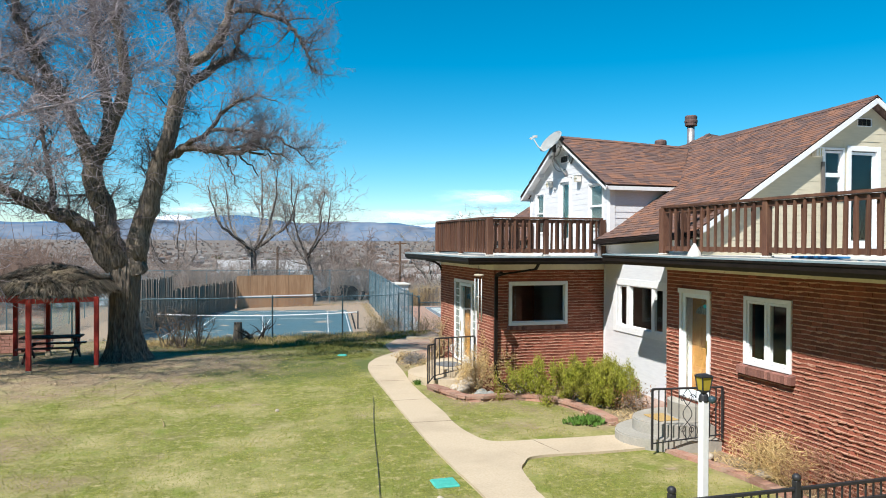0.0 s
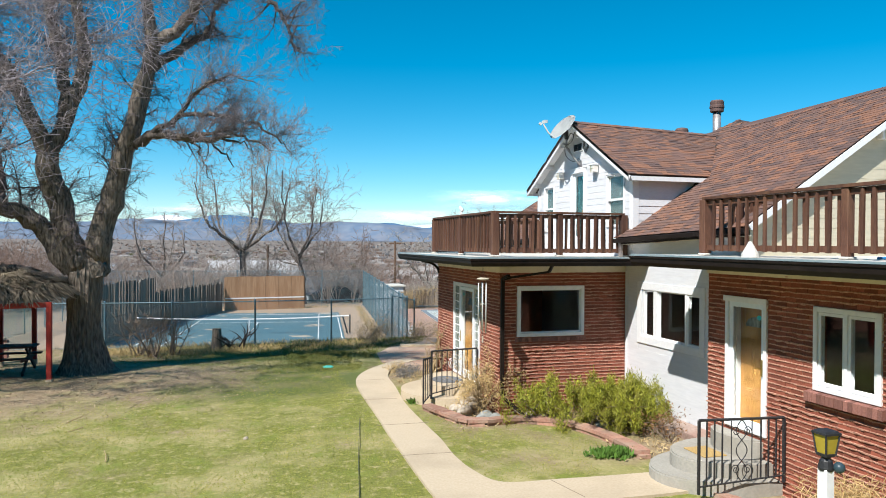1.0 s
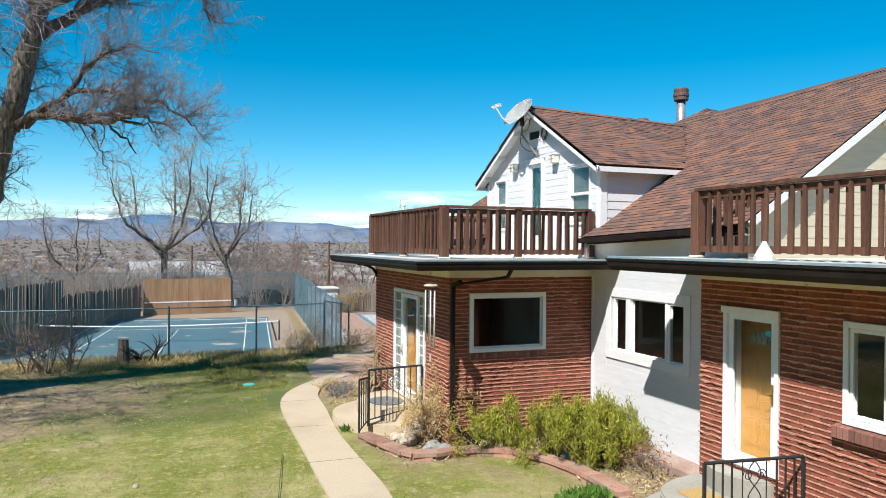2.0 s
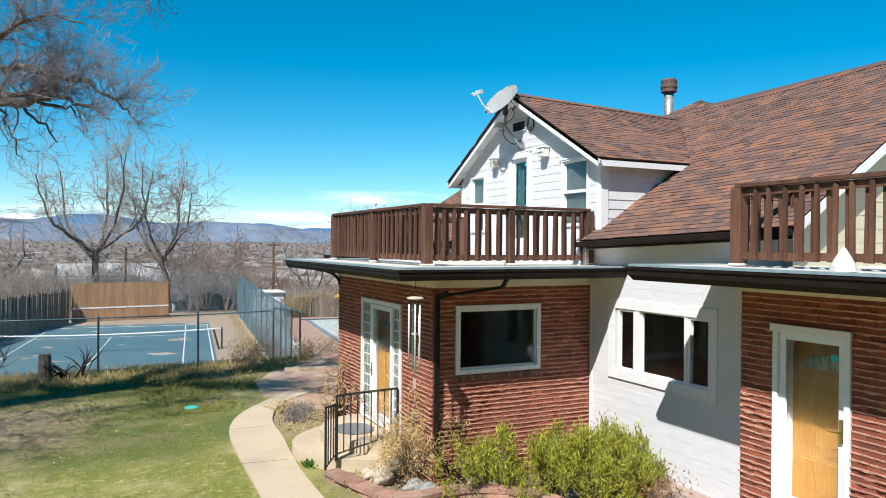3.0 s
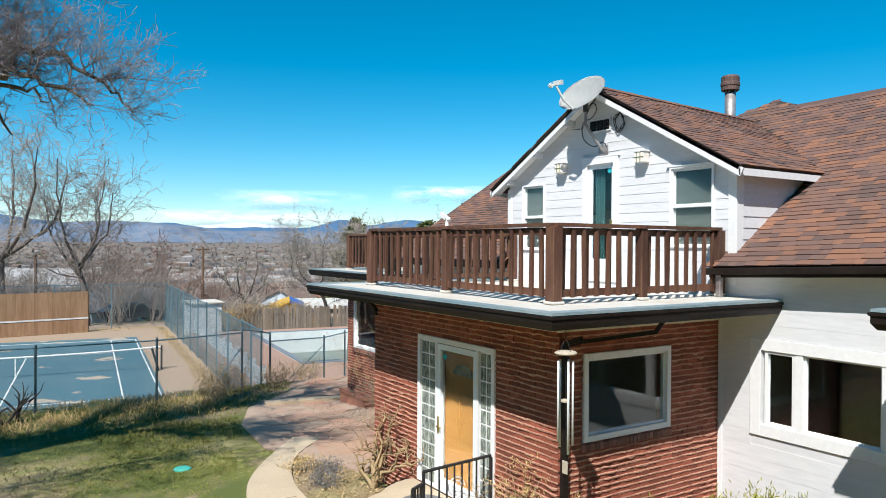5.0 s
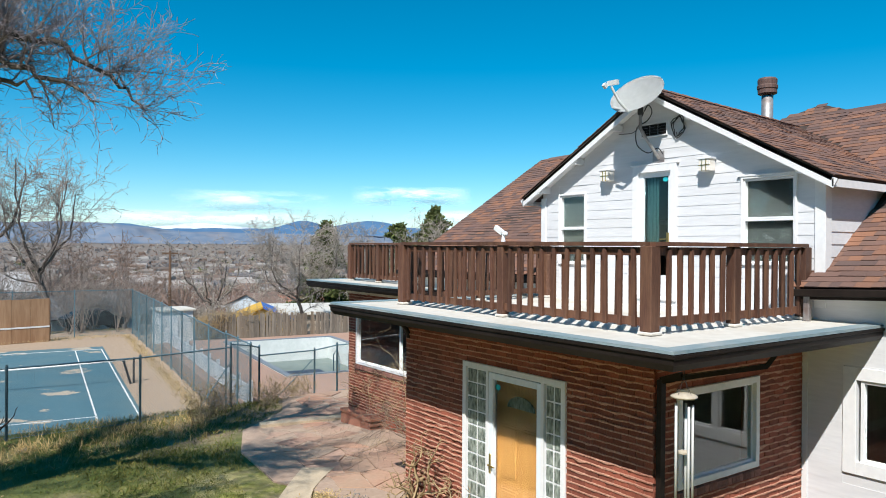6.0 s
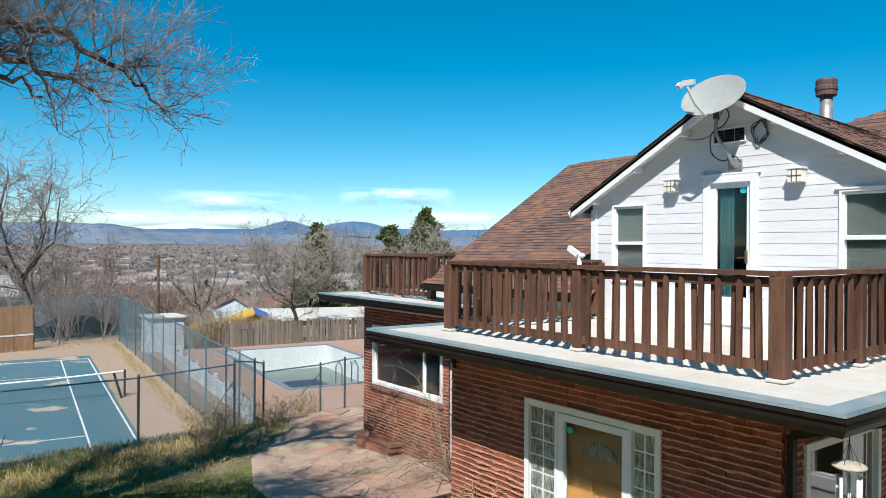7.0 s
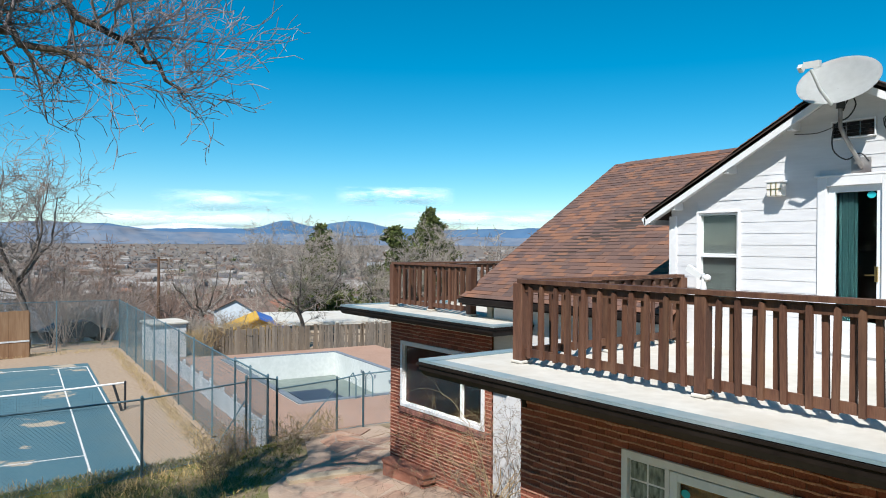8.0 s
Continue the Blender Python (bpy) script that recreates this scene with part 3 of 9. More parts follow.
def flagstones(parent, outline, size, seed):
    rng = random.Random(seed)
    xs, ys = [p[0] for p in outline], [p[1] for p in outline]
    nxs, nys = int((max(xs) - min(xs)) / size) + 2, int((max(ys) - min(ys)) / size) + 2
    node = {(i, j): (min(xs) + i * size + rng.uniform(-0.3, 0.3) * size, min(ys) + j * size + rng.uniform(-0.3, 0.3) * size + (0.5 * size if i % 2 else 0)) for i in range(nxs) for j in range(-1, nys)}
    for i in range(nxs - 1):
        for j in range(-1, nys - 1):
            q = [node[i, j], node[i + 1, j], node[i + 1, j + 1], node[i, j + 1]]
            if rng.random() < 0.35:
                q[2] = ((q[2][0] * 0.7 + q[0][0] * 0.3), (q[2][1] * 0.7 + q[0][1] * 0.3))
            if not all(in_outline(x, y, outline) for x, y in q):
                continue
            cx, cy = sum(p[0] for p in q) / 4, sum(p[1] for p in q) / 4
            k = 0.955 if cy < 29.6 else 0.90
            q = [(cx + (x - cx) * k, cy + (y - cy) * k) for x, y in q]
            bm = bmesh.new()
            h = rng.uniform(0.038, 0.043) if cy < 29.6 else rng.uniform(0.040, 0.050)
            t, b = [bm.verts.new((x, y, ground_z(x, y) + h)) for x, y in q], [bm.verts.new((x, y, ground_z(x, y) - 0.01)) for x, y in q]
            bm.faces.new(t)
            for k in range(4):
                bm.faces.new((t[k], b[k], b[(k + 1) % 4], t[(k + 1) % 4]))
            bmesh.ops.recalc_face_normals(bm, faces=bm.faces)
            part("flagstone", bm, M_FLAG, parent)


flagstones(patio, PATIO_LINE, 0.62, 5)
# a low stone step across the patio
bm = bmesh.new()
beam(bm, (7.0, 30.0, -0.30), (9.2, 29.55, -0.30), 0.34, 0.12)
tagged(part("patio_step", bm, M_CONCRETE, None), "low pale stone step across the patio", "step", kind="structure")
# ---- the house ----
W, S = (-1, 0, 0), (0, -1, 0)
SOUTHWARD, EASTWARD = (0, -1, 0), (1, 0, 0)
XW = 9.27          # plane of the white west wall
XN, YN0, YN1 = 6.2, 17.0, 21.85      # north wing: west face, south face, north face
XS, YS1 = 8.58, 13.1                 # south wing: west face, north face
X3, Y30, Y31 = 9.22, 25.85, 29.35    # far wing
XE = 17.8          # east side
EAVE_X, EAVE_Z, RIDGE_X, RIDGE_Z = 9.0, 3.90, 13.6, 6.90
KM = (RIDGE_Z - EAVE_Z) / (RIDGE_X - EAVE_X)
Y_S, Y_N = 12.72, 26.5              # ends of the main roof
DY, DZ, DEZ, DHALF = 19.37, 6.90, 5.31, 2.86   # upper gable: ridge line, its height, eave height, half width
DX = 9.03


def settle(x, y):
    """How far the old main roof has sunk or risen out of level: it climbs towards its south end."""
    f = 1 - abs(x - RIDGE_X) / (RIDGE_X - EAVE_X)
    return 0.040 * (17.0 - y) if y < 17.0 else -(0.004 + 0.0105 * f) * (y - 17.0)


def settled(bm):
    for v in bm.verts:
        v.co.z += settle(v.co.x, v.co.y)
    return bm


house = thing("house", (9.0, 18.0, 0.0), "red brick and white clapboard house with brown shingle roof", "house")


def frame_ring(bm, axis, at, a0, a1, z0, z1, w, d0, d1, sill=None):
    """Four bars round an opening: axis 'x' means a face at x = at, 'y' a face at y = at; d0..d1 its depth outwards."""
    bars = ((a0, a0 + w, z0, z1), (a1 - w, a1, z0, z1), (a0 + w, a1 - w, z0, z0 + (sill or w)), (a0 + w, a1 - w, z1 - w, z1))
    for p, q, r, s in bars:
        if axis == "x":
            box(bm, at - d1, p, r, at - d0, q, s, 0.004)
        else:
            box(bm, p, at - d1, r, q, at - d0, s, 0.004)


def pane(window, axis, at, a0, a1, z0, z1, depth, material=None, name="pane"):
    t = 0.006
    r = (at + depth, a0, z0, at + depth + t, a1, z1) if axis == "x" else (a0, at + depth, z0, a1, at + depth + t, z1)
    ob = part(name, boxes(r), material or M_GLASS, window)
    ob.visible_shadow = False
    return ob


def window(label, axis, at, outer, casing, sashes, house, bar=0.045):
    """outer: (a0, a1, z0, z1); sashes: the same for each light; the first mesh is the casing."""
    bm = bmesh.new()
    frame_ring(bm, axis, at, *outer, casing, -0.10, 0.028)
    win = part("window", bm, M_TRIM, house, label)
    a0, a1, z0, z1 = outer
    # mullions fill the casing between the lights
    edges = sorted(sashes)
    for (p, q, r, s), (p2, q2, r2, s2) in zip(edges, edges[1:]):
        if p2 - q > 0.02:
            b = boxes((at - 0.016, q, z0 + casing, at + 0.10, p2, z1 - casing) if axis == "x" else (q, at - 0.016, z0 + casing, p2, at + 0.10, z1 - casing))
            part("mullion", b, M_TRIM, win)
    for p, q, r, s in sashes:
        b = bmesh.new()
        k = bar if q - p < 0.9 else min(bar, 0.03)
        frame_ring(b, axis, at, p, q, r, s, k, -0.075, 0.004 if q - p < 0.9 else -0.02)
        part("sash", b, M_TRIM, win)
        pane(win, axis, at, p + k, q - k, r + k, s - k, 0.03)
    return win


def rowlock(win, axis, at, a0, a1, z0, z1, deep):
    """A sill of bricks on edge."""
    k = round((a1 - a0) / 0.078)
    for i in range(k):
        p, q = a0 + (a1 - a0) * i / k, a0 + (a1 - a0) * (i + 1) / k - 0.008
        key = ("rowlock", axis, round(q - p, 3), round(z1 - z0, 3))
        if key not in SHARED:
            me = bpy.data.meshes.new("sill_brick")
            bm = bmesh.new()
            if axis == "x":
                v = [(-deep, 0, 0), (0.05, 0, 0), (0.05, q - p, 0), (-deep, q - p, 0), (-deep, 0, z1 - z0 - 0.03), (0.05, 0, z1 - z0), (0.05, q - p, z1 - z0), (-deep, q - p, z1 - z0 - 0.03)]
            else:
                v = [(0, -deep, 0), (q - p, -deep, 0), (q - p, 0.05, 0), (0, 0.05, 0), (0, -deep, z1 - z0 - 0.03), (q - p, -deep, z1 - z0 - 0.03), (q - p, 0.05, z1 - z0), (0, 0.05, z1 - z0)]
            v = [bm.verts.new(c) for c in v]
            for f in ((3, 2, 1, 0), (4, 5, 6, 7), (0, 1, 5, 4), (1, 2, 6, 5), (2, 3, 7, 6), (3, 0, 4, 7)):
                bm.faces.new([v[j] for j in f])
            bm.to_mesh(me)
            bm.free()
            me.materials.append(M_ROWLOCK)
            SHARED[key] = me
        ob = new("sill_brick", SHARED[key])
        ob.parent = win
        ob.location = Vector((at, p, z0) if axis == "x" else (p, at, z0)) - origin_of(win)


# openings, as (from, to, low, high)
PW = (6.60, 8.21, 1.71, 2.82)
ND = (18.28, 20.32, 0.42, 2.75)
WW = (14.11, 16.48, 1.59, 2.92)
SW = (9.59, 10.72, 1.70, 2.885)
SD = (11.65, 12.62, 0.76, 2.89)
BW = (26.05, 28.92, 1.27, 2.72)
GD = (18.97, 19.81, 3.56, 5.69)
GN = (20.84, 21.50, 4.08, 5.34)
GS = (17.09, 17.90, 4.15, 5.39)


def holes_w(y_north, z0, *wins):
    return [(y_north - b, y_north - a, c - z0, d - z0) for a, b, c, d in wins]


# -- north wing walls
h_nw = holes_w(YN1, -0.3, ND)
wall_nw = wall_with_holes("wall", (XN + 0.012, YN1, 0), SOUTHWARD, W, YN1 - YN0 - 0.012, -0.3, 3.14, 0.22, h_nw, M_MORTAR, house, "red brick wall with slumped mortar")
h_ns = [(PW[0] - XN, PW[1] - XN, PW[2] + 0.3, PW[3] + 0.3)]
wall_ns = wall_with_holes("wall", (XN + 0.24, YN0 + 0.012, 0), EASTWARD, S, XW - XN - 0.24, -0.3, 3.14, 0.22, [(PW[0] - XN - 0.24, PW[1] - XN - 0.24, PW[2] + 0.3, PW[3] + 0.3)], M_MORTAR, house, "red brick wall with slumped mortar")
wall_nn = part("wall", boxes((XN + 0.24, YN1 - 0.22, -0.3, XW, YN1, 3.14)), M_BRICK_REST, house)
# -- south wing walls
h_sw = holes_w(YS1, -0.3, SW, SD)
wall_sw = wall_with_holes("wall", (XS + 0.012, YS1, 0), SOUTHWARD, W, YS1 - 3.0, -0.3, 3.275, 0.22, h_sw, M_MORTAR, house, "red brick wall with slumped mortar")
wall_sn = part("wall", boxes((XS + 0.24, YS1 - 0.22, -0.3, XW, YS1, 3.275)), M_BRICK_REST, house)
wall_ss = part("wall", boxes((XS + 0.24, 3.0, -0.3, XE, 3.22, 3.2)), M_BRICK_REST, house)
# -- far wing walls
h_3 = holes_w(Y31, -0.6, BW)
wall_3 = wall_with_holes("wall", (X3 + 0.012, Y31, 0), SOUTHWARD, W, Y31 - Y30, -0.6, 3.14, 0.2, h_3, M_MORTAR, house, "red brick wall with slumped mortar")
wall_3n = part("wall", boxes((X3 + 0.22, Y31 - 0.2, -0.6, XE, Y31, 3.14)), M_BRICK_REST, house)
# -- white walls: ground floor and upper gable
h_w = holes_w(Y30, 0.15, WW)
wall_w = wall_with_holes("wall", (XW, Y30, 0), SOUTHWARD, W, Y30 - YS1, 0.15, 3.95, 0.16, h_w, M_SIDING, house, "white clapboard wall")
foundation = part("foundation", boxes((XW + 0.02, YS1, -0.4, XW + 0.16, YN0, 0.15)), M_GREYCON, house, "grey concrete footing")
h_g = holes_w(21.93, 3.5, GD, GN, GS)


def gable_z(y):
    return DZ - abs(y - DY) * (DZ - DEZ) / DHALF - 0.10


bm = bmesh.new()
us = sorted({21.93, 16.73, DY, GD[0], GD[1], GN[0], GN[1], GS[0], GS[1]})
for a, b in zip(us, us[1:]):
    m = (a + b) / 2
    hole = next((q for q in (GD, GN, GS) if q[0] < m < q[1]), None)
    spans = [(3.4, None)] if not hole else [(3.4, hole[2]), (hole[3], None)]
    for lo, hi in spans:
        za, zb = (hi, hi) if hi else (gable_z(a), gable_z(b))
        v = [bm.verts.new(p) for p in ((XW + 0.01, a, lo), (XW + 0.01, b, lo), (XW + 0.01, b, zb), (XW + 0.01, a, za), (XW + 0.16, a, lo), (XW + 0.16, b, lo), (XW + 0.16, b, zb), (XW + 0.16, a, za))]
        for f in ((3, 2, 1, 0), (4, 5, 6, 7), (0, 1, 5, 4), (1, 2, 6, 5), (2, 3, 7, 6), (3, 0, 4, 7)):
            bm.faces.new([v[i] for i in f])
wall_g = part("wall", bm, M_SIDING, house, "white clapboard gable wall")
# side cheeks of the upper gable, down to the main slope
for y0, y1 in ((16.73, 16.85), (21.81, 21.93)):
    bm = bmesh.new()
    x_top = EAVE_X + (5.28 - EAVE_Z) / KM
    out = [(XW + 0.16, 3.6), (XW + 0.16, 5.26), (x_top + 0.3, 5.26), (x_top + 0.3, 5.0)]
    v = [bm.verts.new((x, y0, z)) for x, z in out] + [bm.verts.new((x, y1, z)) for x, z in out]
    for f in ((0, 1, 2, 3), (7, 6, 5, 4), (0, 4, 5, 1), (1, 5, 6, 2), (2, 6, 7, 3), (3, 7, 4, 0)):
        bm.faces.new([v[i] for i in f])
    cheek = part("wall", bm, M_SIDING, house)
    if y0 < 17:
        for r in range(8):
            z0, z1 = 3.95 + r * 0.165, 3.95 + (r + 1) * 0.165
            x1 = min(x_top + 0.2, EAVE_X + (z1 - EAVE_Z) / KM)
            if x1 > XW + 0.1 and z1 < 5.25:
                b = bmesh.new()
                v = [b.verts.new(p) for p in ((XW + 0.1, y0 - 0.014, z0), (x1, y0 - 0.014, z0), (x1, y0 - 0.002, z1), (XW + 0.1, y0 - 0.002, z1), (XW + 0.1, y0 + 0.005, z0), (x1, y0 + 0.005, z0), (x1, y0 + 0.005, z1), (XW + 0.1, y0 + 0.005, z1))]
                for f in ((0, 1, 2, 3), (0, 4, 5, 1), (3, 2, 6, 7), (1, 5, 6, 2), (4, 0, 3, 7)):
                    b.faces.new([v[i] for i in f])
                part("clapboard", b, M_SIDING, cheek)
# corner boards of the gable wall
for y in (16.73, 21.93):
    part("corner_board", boxes((XW - 0.024, y - 0.02 if y < 18 else y - 0.10, 3.62, XW + 0.14, y + 0.12 if y < 18 else y + 0.02, 5.28), bevel=0.004), M_TRIM, house)
part("corner_board", boxes((XW - 0.02, YN0 - 0.07, 0.15, XW + 0.0, YN0 - 0.004, 3.14)), M_TRIM, house)
# the south gable end above the south deck
bm = bmesh.new()
GY = 12.95
SGW, SGD = (12.34, 12.93, 4.75, 5.92), (13.0, 13.93, 3.7, 5.98)


def sgable_z(x):
    return RIDGE_Z - abs(x - RIDGE_X) * KM - 0.16 + settle(x, GY)


xs = sorted({9.3, RIDGE_X, XE, SGW[0], SGW[1], SGD[0], SGD[1]})
for a, b in zip(xs, xs[1:]):
    m = (a + b) / 2
    hole = next((q for q in (SGW, SGD) if q[0] < m < q[1]), None)
    for lo, hi in ([(3.3, None)] if not hole else [(3.3, hole[2]), (hole[3], None)]):
        za, zb = (hi, hi) if hi else (sgable_z(a), sgable_z(b))
        v = [bm.verts.new(p) for p in ((a, GY, lo), (b, GY, lo), (b, GY, zb), (a, GY, za), (a, GY + 0.15, lo), (b, GY + 0.15, lo), (b, GY + 0.15, zb), (a, GY + 0.15, za))]
        for f in ((0, 1, 2, 3), (7, 6, 5, 4), (0, 4, 5, 1), (1, 5, 6, 2), (2, 6, 7, 3), (3, 7, 4, 0)):
            bm.faces.new([v[i] for i in f])
wall_sg = part("wall", bm, M_CREAM, house, "cream clapboard gable wall")
# back of the house and inner walls, so that the rooms are closed
part("wall", boxes((XE - 0.2, 3.0, -0.6, XE, 29.35, 3.95)), M_CREAM, house)
bm = bmesh.new()
ends = [(9.35, 3.3), (2 * RIDGE_X - 9.35, 3.3), (2 * RIDGE_X - 9.35, sgable_z(9.35) - 0.25), (RIDGE_X, RIDGE_Z - 0.34), (9.35, sgable_z(9.35) - 0.25)]
f, g = [bm.verts.new((x, Y_N - 0.5, z)) for x, z in ends], [bm.verts.new((x, Y_N - 0.35, z)) for x, z in ends]
bm.faces.new(f)
bm.faces.new(g[::-1])
for k in range(5):
    bm.faces.new((f[k], g[k], g[(k + 1) % 5], f[(k + 1) % 5]))
part("wall", bm, M_CREAM, house)
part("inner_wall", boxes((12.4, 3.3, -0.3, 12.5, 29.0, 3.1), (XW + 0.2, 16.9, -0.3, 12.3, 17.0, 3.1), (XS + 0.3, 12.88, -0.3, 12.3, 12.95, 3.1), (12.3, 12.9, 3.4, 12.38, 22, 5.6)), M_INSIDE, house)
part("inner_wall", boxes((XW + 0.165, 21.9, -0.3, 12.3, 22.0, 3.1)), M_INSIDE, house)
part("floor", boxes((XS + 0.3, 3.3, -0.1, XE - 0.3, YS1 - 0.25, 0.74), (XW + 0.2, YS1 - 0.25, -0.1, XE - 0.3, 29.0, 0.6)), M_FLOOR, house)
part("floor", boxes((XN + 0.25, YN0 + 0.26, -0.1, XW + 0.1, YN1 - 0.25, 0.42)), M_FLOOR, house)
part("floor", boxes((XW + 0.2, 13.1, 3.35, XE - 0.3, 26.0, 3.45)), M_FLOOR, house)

M_FRIEZE = mat("cream_paint", (0.62, 0.57, 0.45), (0.69, 0.64, 0.52), 8, 0.6, 0.05, stain=(0.46, 0.39, 0.28), stain_scale=1.2, stain_amount=0.4)
bm = boxes((8.99, YS1 + 0.01, -0.2, XW + 0.02, YN0 - 0.01, 0.24), bevel=0.02)
for v in bm.verts:
    if v.co.z > 0.1 and v.co.x < 9.1:
        v.co.z -= 0.08
part("foundation_ledge", bm, mat("pinkish_concrete", (0.302, 0.227, 0.193), (0.386, 0.302, 0.26), 20, 0.95, 0.25, stain=(0.252, 0.134, 0.101), stain_scale=1.6), house, "stained pinkish concrete ledge under the siding")
# -- flat roofs with drip edge, gutter and soffit


def flat_roof(x0, y0, x1, y1, soffit, top, label, west=True, south=True, north=True):
    """x0, y0, y1 are the outer edges on the west, south and north."""
    roof = part("roof", boxes((x0 + 0.10, y0 + (0.10 if south else 0), soffit + 0.02, x1, y1 - (0.10 if north else 0), top)), M_MEMBRANE, house, label)
    part("soffit", boxes((x0 + 0.12, y0 + (0.12 if south else 0), soffit - 0.004, x1 - 0.01, y1 - (0.12 if north else 0), soffit + 0.016)), M_SOFFIT, roof, "tan painted wooden soffit")
    runs = []
    if west:
        runs.append(((x0, y0, 0), (x0, y1, 0), (-1, 0, 0)))
    if south:
        runs.append(((x0, y0, 0), (x1, y0, 0), (0, -1, 0)))
    if north:
        runs.append(((x0, y1, 0), (x1, y1, 0), (0, 1, 0)))
    prof = [(-0.10, soffit), (-0.10, top - 0.022), (-0.088, top - 0.022), (-0.088, soffit + 0.02), (-0.055, soffit + 0.02), (-0.02, soffit + 0.07), (-0.012, top - 0.047), (0.004, top - 0.042),
            (0.004, top - 0.027), (0.018, top - 0.027), (0.018, top - 0.055), (0.0, top - 0.065), (0.0, soffit + 0.065), (-0.045, soffit)]
    for n_run, (p, q, o) in enumerate(runs):
        bm = bmesh.new()
        rings = []
        along = (Vector(q) - Vector(p)).normalized()
        for c, sgn in ((Vector(p), -1), (Vector(q), 1)):
            ring = []
            for d, z in prof:
                # mitre at outer corners
                mit = 0.0
                if (c - Vector((x0, y0, 0))).length < 1e-6 and west and south or (c - Vector((x0, y1, 0))).length < 1e-6 and west and north:
                    mit = d
                ring.append(bm.verts.new(c + Vector(o) * d + along * (sgn * mit) + Vector((0, 0, z))))
            rings.append(ring)
        k = len(prof)
        for i in range(k):
            bm.faces.new((rings[0][i], rings[1][i], rings[1][(i + 1) % k], rings[0][(i + 1) % k]))
        bm.faces.new(rings[0][::-1])
        bm.faces.new(rings[1])
        bmesh.ops.recalc_face_normals(bm, faces=bm.faces)
        part("gutter", bm, M_GUTTER, roof, "dark brown metal gutter")
        bm = bmesh.new()
        for a, b, z0, z1 in ((-0.21, -0.004, top - 0.004, top + 0.006), (-0.010, 0.002, top - 0.020, top + 0.006)):
            c0, c1 = Vector(p) + Vector(o) * a, Vector(q) + Vector(o) * b
            box(bm, min(c0.x, c1.x), min(c0.y, c1.y), z0, max(c0.x, c1.x), max(c0.y, c1.y), z1 + 0.004 * n_run)
        part("drip_edge", bm, M_DRIP, roof, "blue-grey metal drip edge")
    return roof


roof_n = flat_roof(5.21, 16.02, XW, 22.58, 3.28, 3.46, "white membrane flat roof")
roof_s = flat_roof(7.62, 3.0, XE, 14.07, 3.36, 3.56, "white membrane flat roof", south=False)
roof_3 = flat_roof(8.32, 24.78, XE, 30.1, 3.28, 3.46, "white membrane flat roof")

# cream boards between the brick and the soffit
for r in ((XN - 0.016, YN0 - 0.016, 3.11, XN + 0.2, YN1 + 0.01, 3.28), (XN + 0.2, YN0 - 0.016, 3.11, XW - 0.025, YN0 + 0.2, 3.28), (XS - 0.016, 3.0, 3.255, XS + 0.2, YS1 + 0.016, 3.36),
          (XS + 0.2, YS1 - 0.2, 3.255, XW - 0.025, YS1 + 0.016, 3.36), (X3 - 0.016, Y30, 3.11, X3 + 0.2, Y31 + 0.01, 3.28), (XN + 0.2, YN1 - 0.2, 3.11, XW - 0.025, YN1 + 0.01, 3.28)):
    part("frieze_board", boxes(r, bevel=0.003), M_FRIEZE, house, "cream painted frieze board")

# -- the main gable roof, the upper cross gable and the hip behind
LEN = math.hypot(RIDGE_X - EAVE_X, RIDGE_Z - EAVE_Z)
X_MID = EAVE_X + (4.9 - EAVE_Z) / KM
slopes = []
for y0, y1, xa, za in ((Y_S, 16.98, EAVE_X, EAVE_Z), (16.98, 21.78, X_MID, 4.9), (21.78, Y_N, EAVE_X, EAVE_Z)):
    bm = slab(bmesh.new(), ((xa, y0, za), (xa, y1, za), (RIDGE_X, y1, RIDGE_Z), (RIDGE_X, y0, RIDGE_Z)), 0.10)
    slopes.append(part("roof", settled(bm), M_ROOFDECK, house, "brown asphalt shingle roof slope"))
main_w = slopes[0]
bm = bmesh.new()
slab(bm, ((2 * RIDGE_X - EAVE_X, Y_S, EAVE_Z), (2 * RIDGE_X - EAVE_X, Y_N, EAVE_Z), (RIDGE_X, Y_N, RIDGE_Z), (RIDGE_X, Y_S, RIDGE_Z)), 0.10)
part("roof", settled(bm), M_SHINGLE_REST, house)
X_EDGE = EAVE_X + (DEZ - EAVE_Z) / KM
X_TOP = min(RIDGE_X, EAVE_X + (DZ - EAVE_Z) / KM)


def dip(x, y):
    """The cross gable's ridge falls a little towards the main roof."""
    return -0.036 * max(0.0, x - DX) * (1 - min(1.0, abs(y - DY) / DHALF))


def dipped(bm):
    for v in bm.verts:
        v.co.z += dip(v.co.x, v.co.y)
    return bm


dorm = []
for side in (-1, 1):
    bm = bmesh.new()
    slab(bm, ((DX, DY + side * DHALF, DEZ), (DX, DY, DZ), (X_TOP, DY, DZ), (X_EDGE, DY + side * DHALF, DEZ)), 0.07)
    bmesh.ops.subdivide_edges(bm, edges=bm.edges[:], cuts=7, use_grid_fill=True)
    for v in bm.verts:
        v.co.z -= 0.012
    dorm.append(part("roof", dipped(bm), M_ROOFDECK, house, "brown asphalt shingle roof slope"))
hip = Vector((13.92, 19.1, 7.17))
bm = bmesh.new()
ring = [bm.verts.new(p) for p in ((13.1, 17.5, 6.5), (16.3, 17.5, 6.5), (16.3, 20.9, 6.5), (13.1, 20.9, 6.5))]
tip = bm.verts.new(hip)
for i in range(4):
    bm.faces.new((ring[i], ring[(i + 1) % 4], tip))
bm.faces.new(ring[::-1])
hip_roof = part("roof", bm, M_ROOFDECK, house, "brown shingle hip roof")
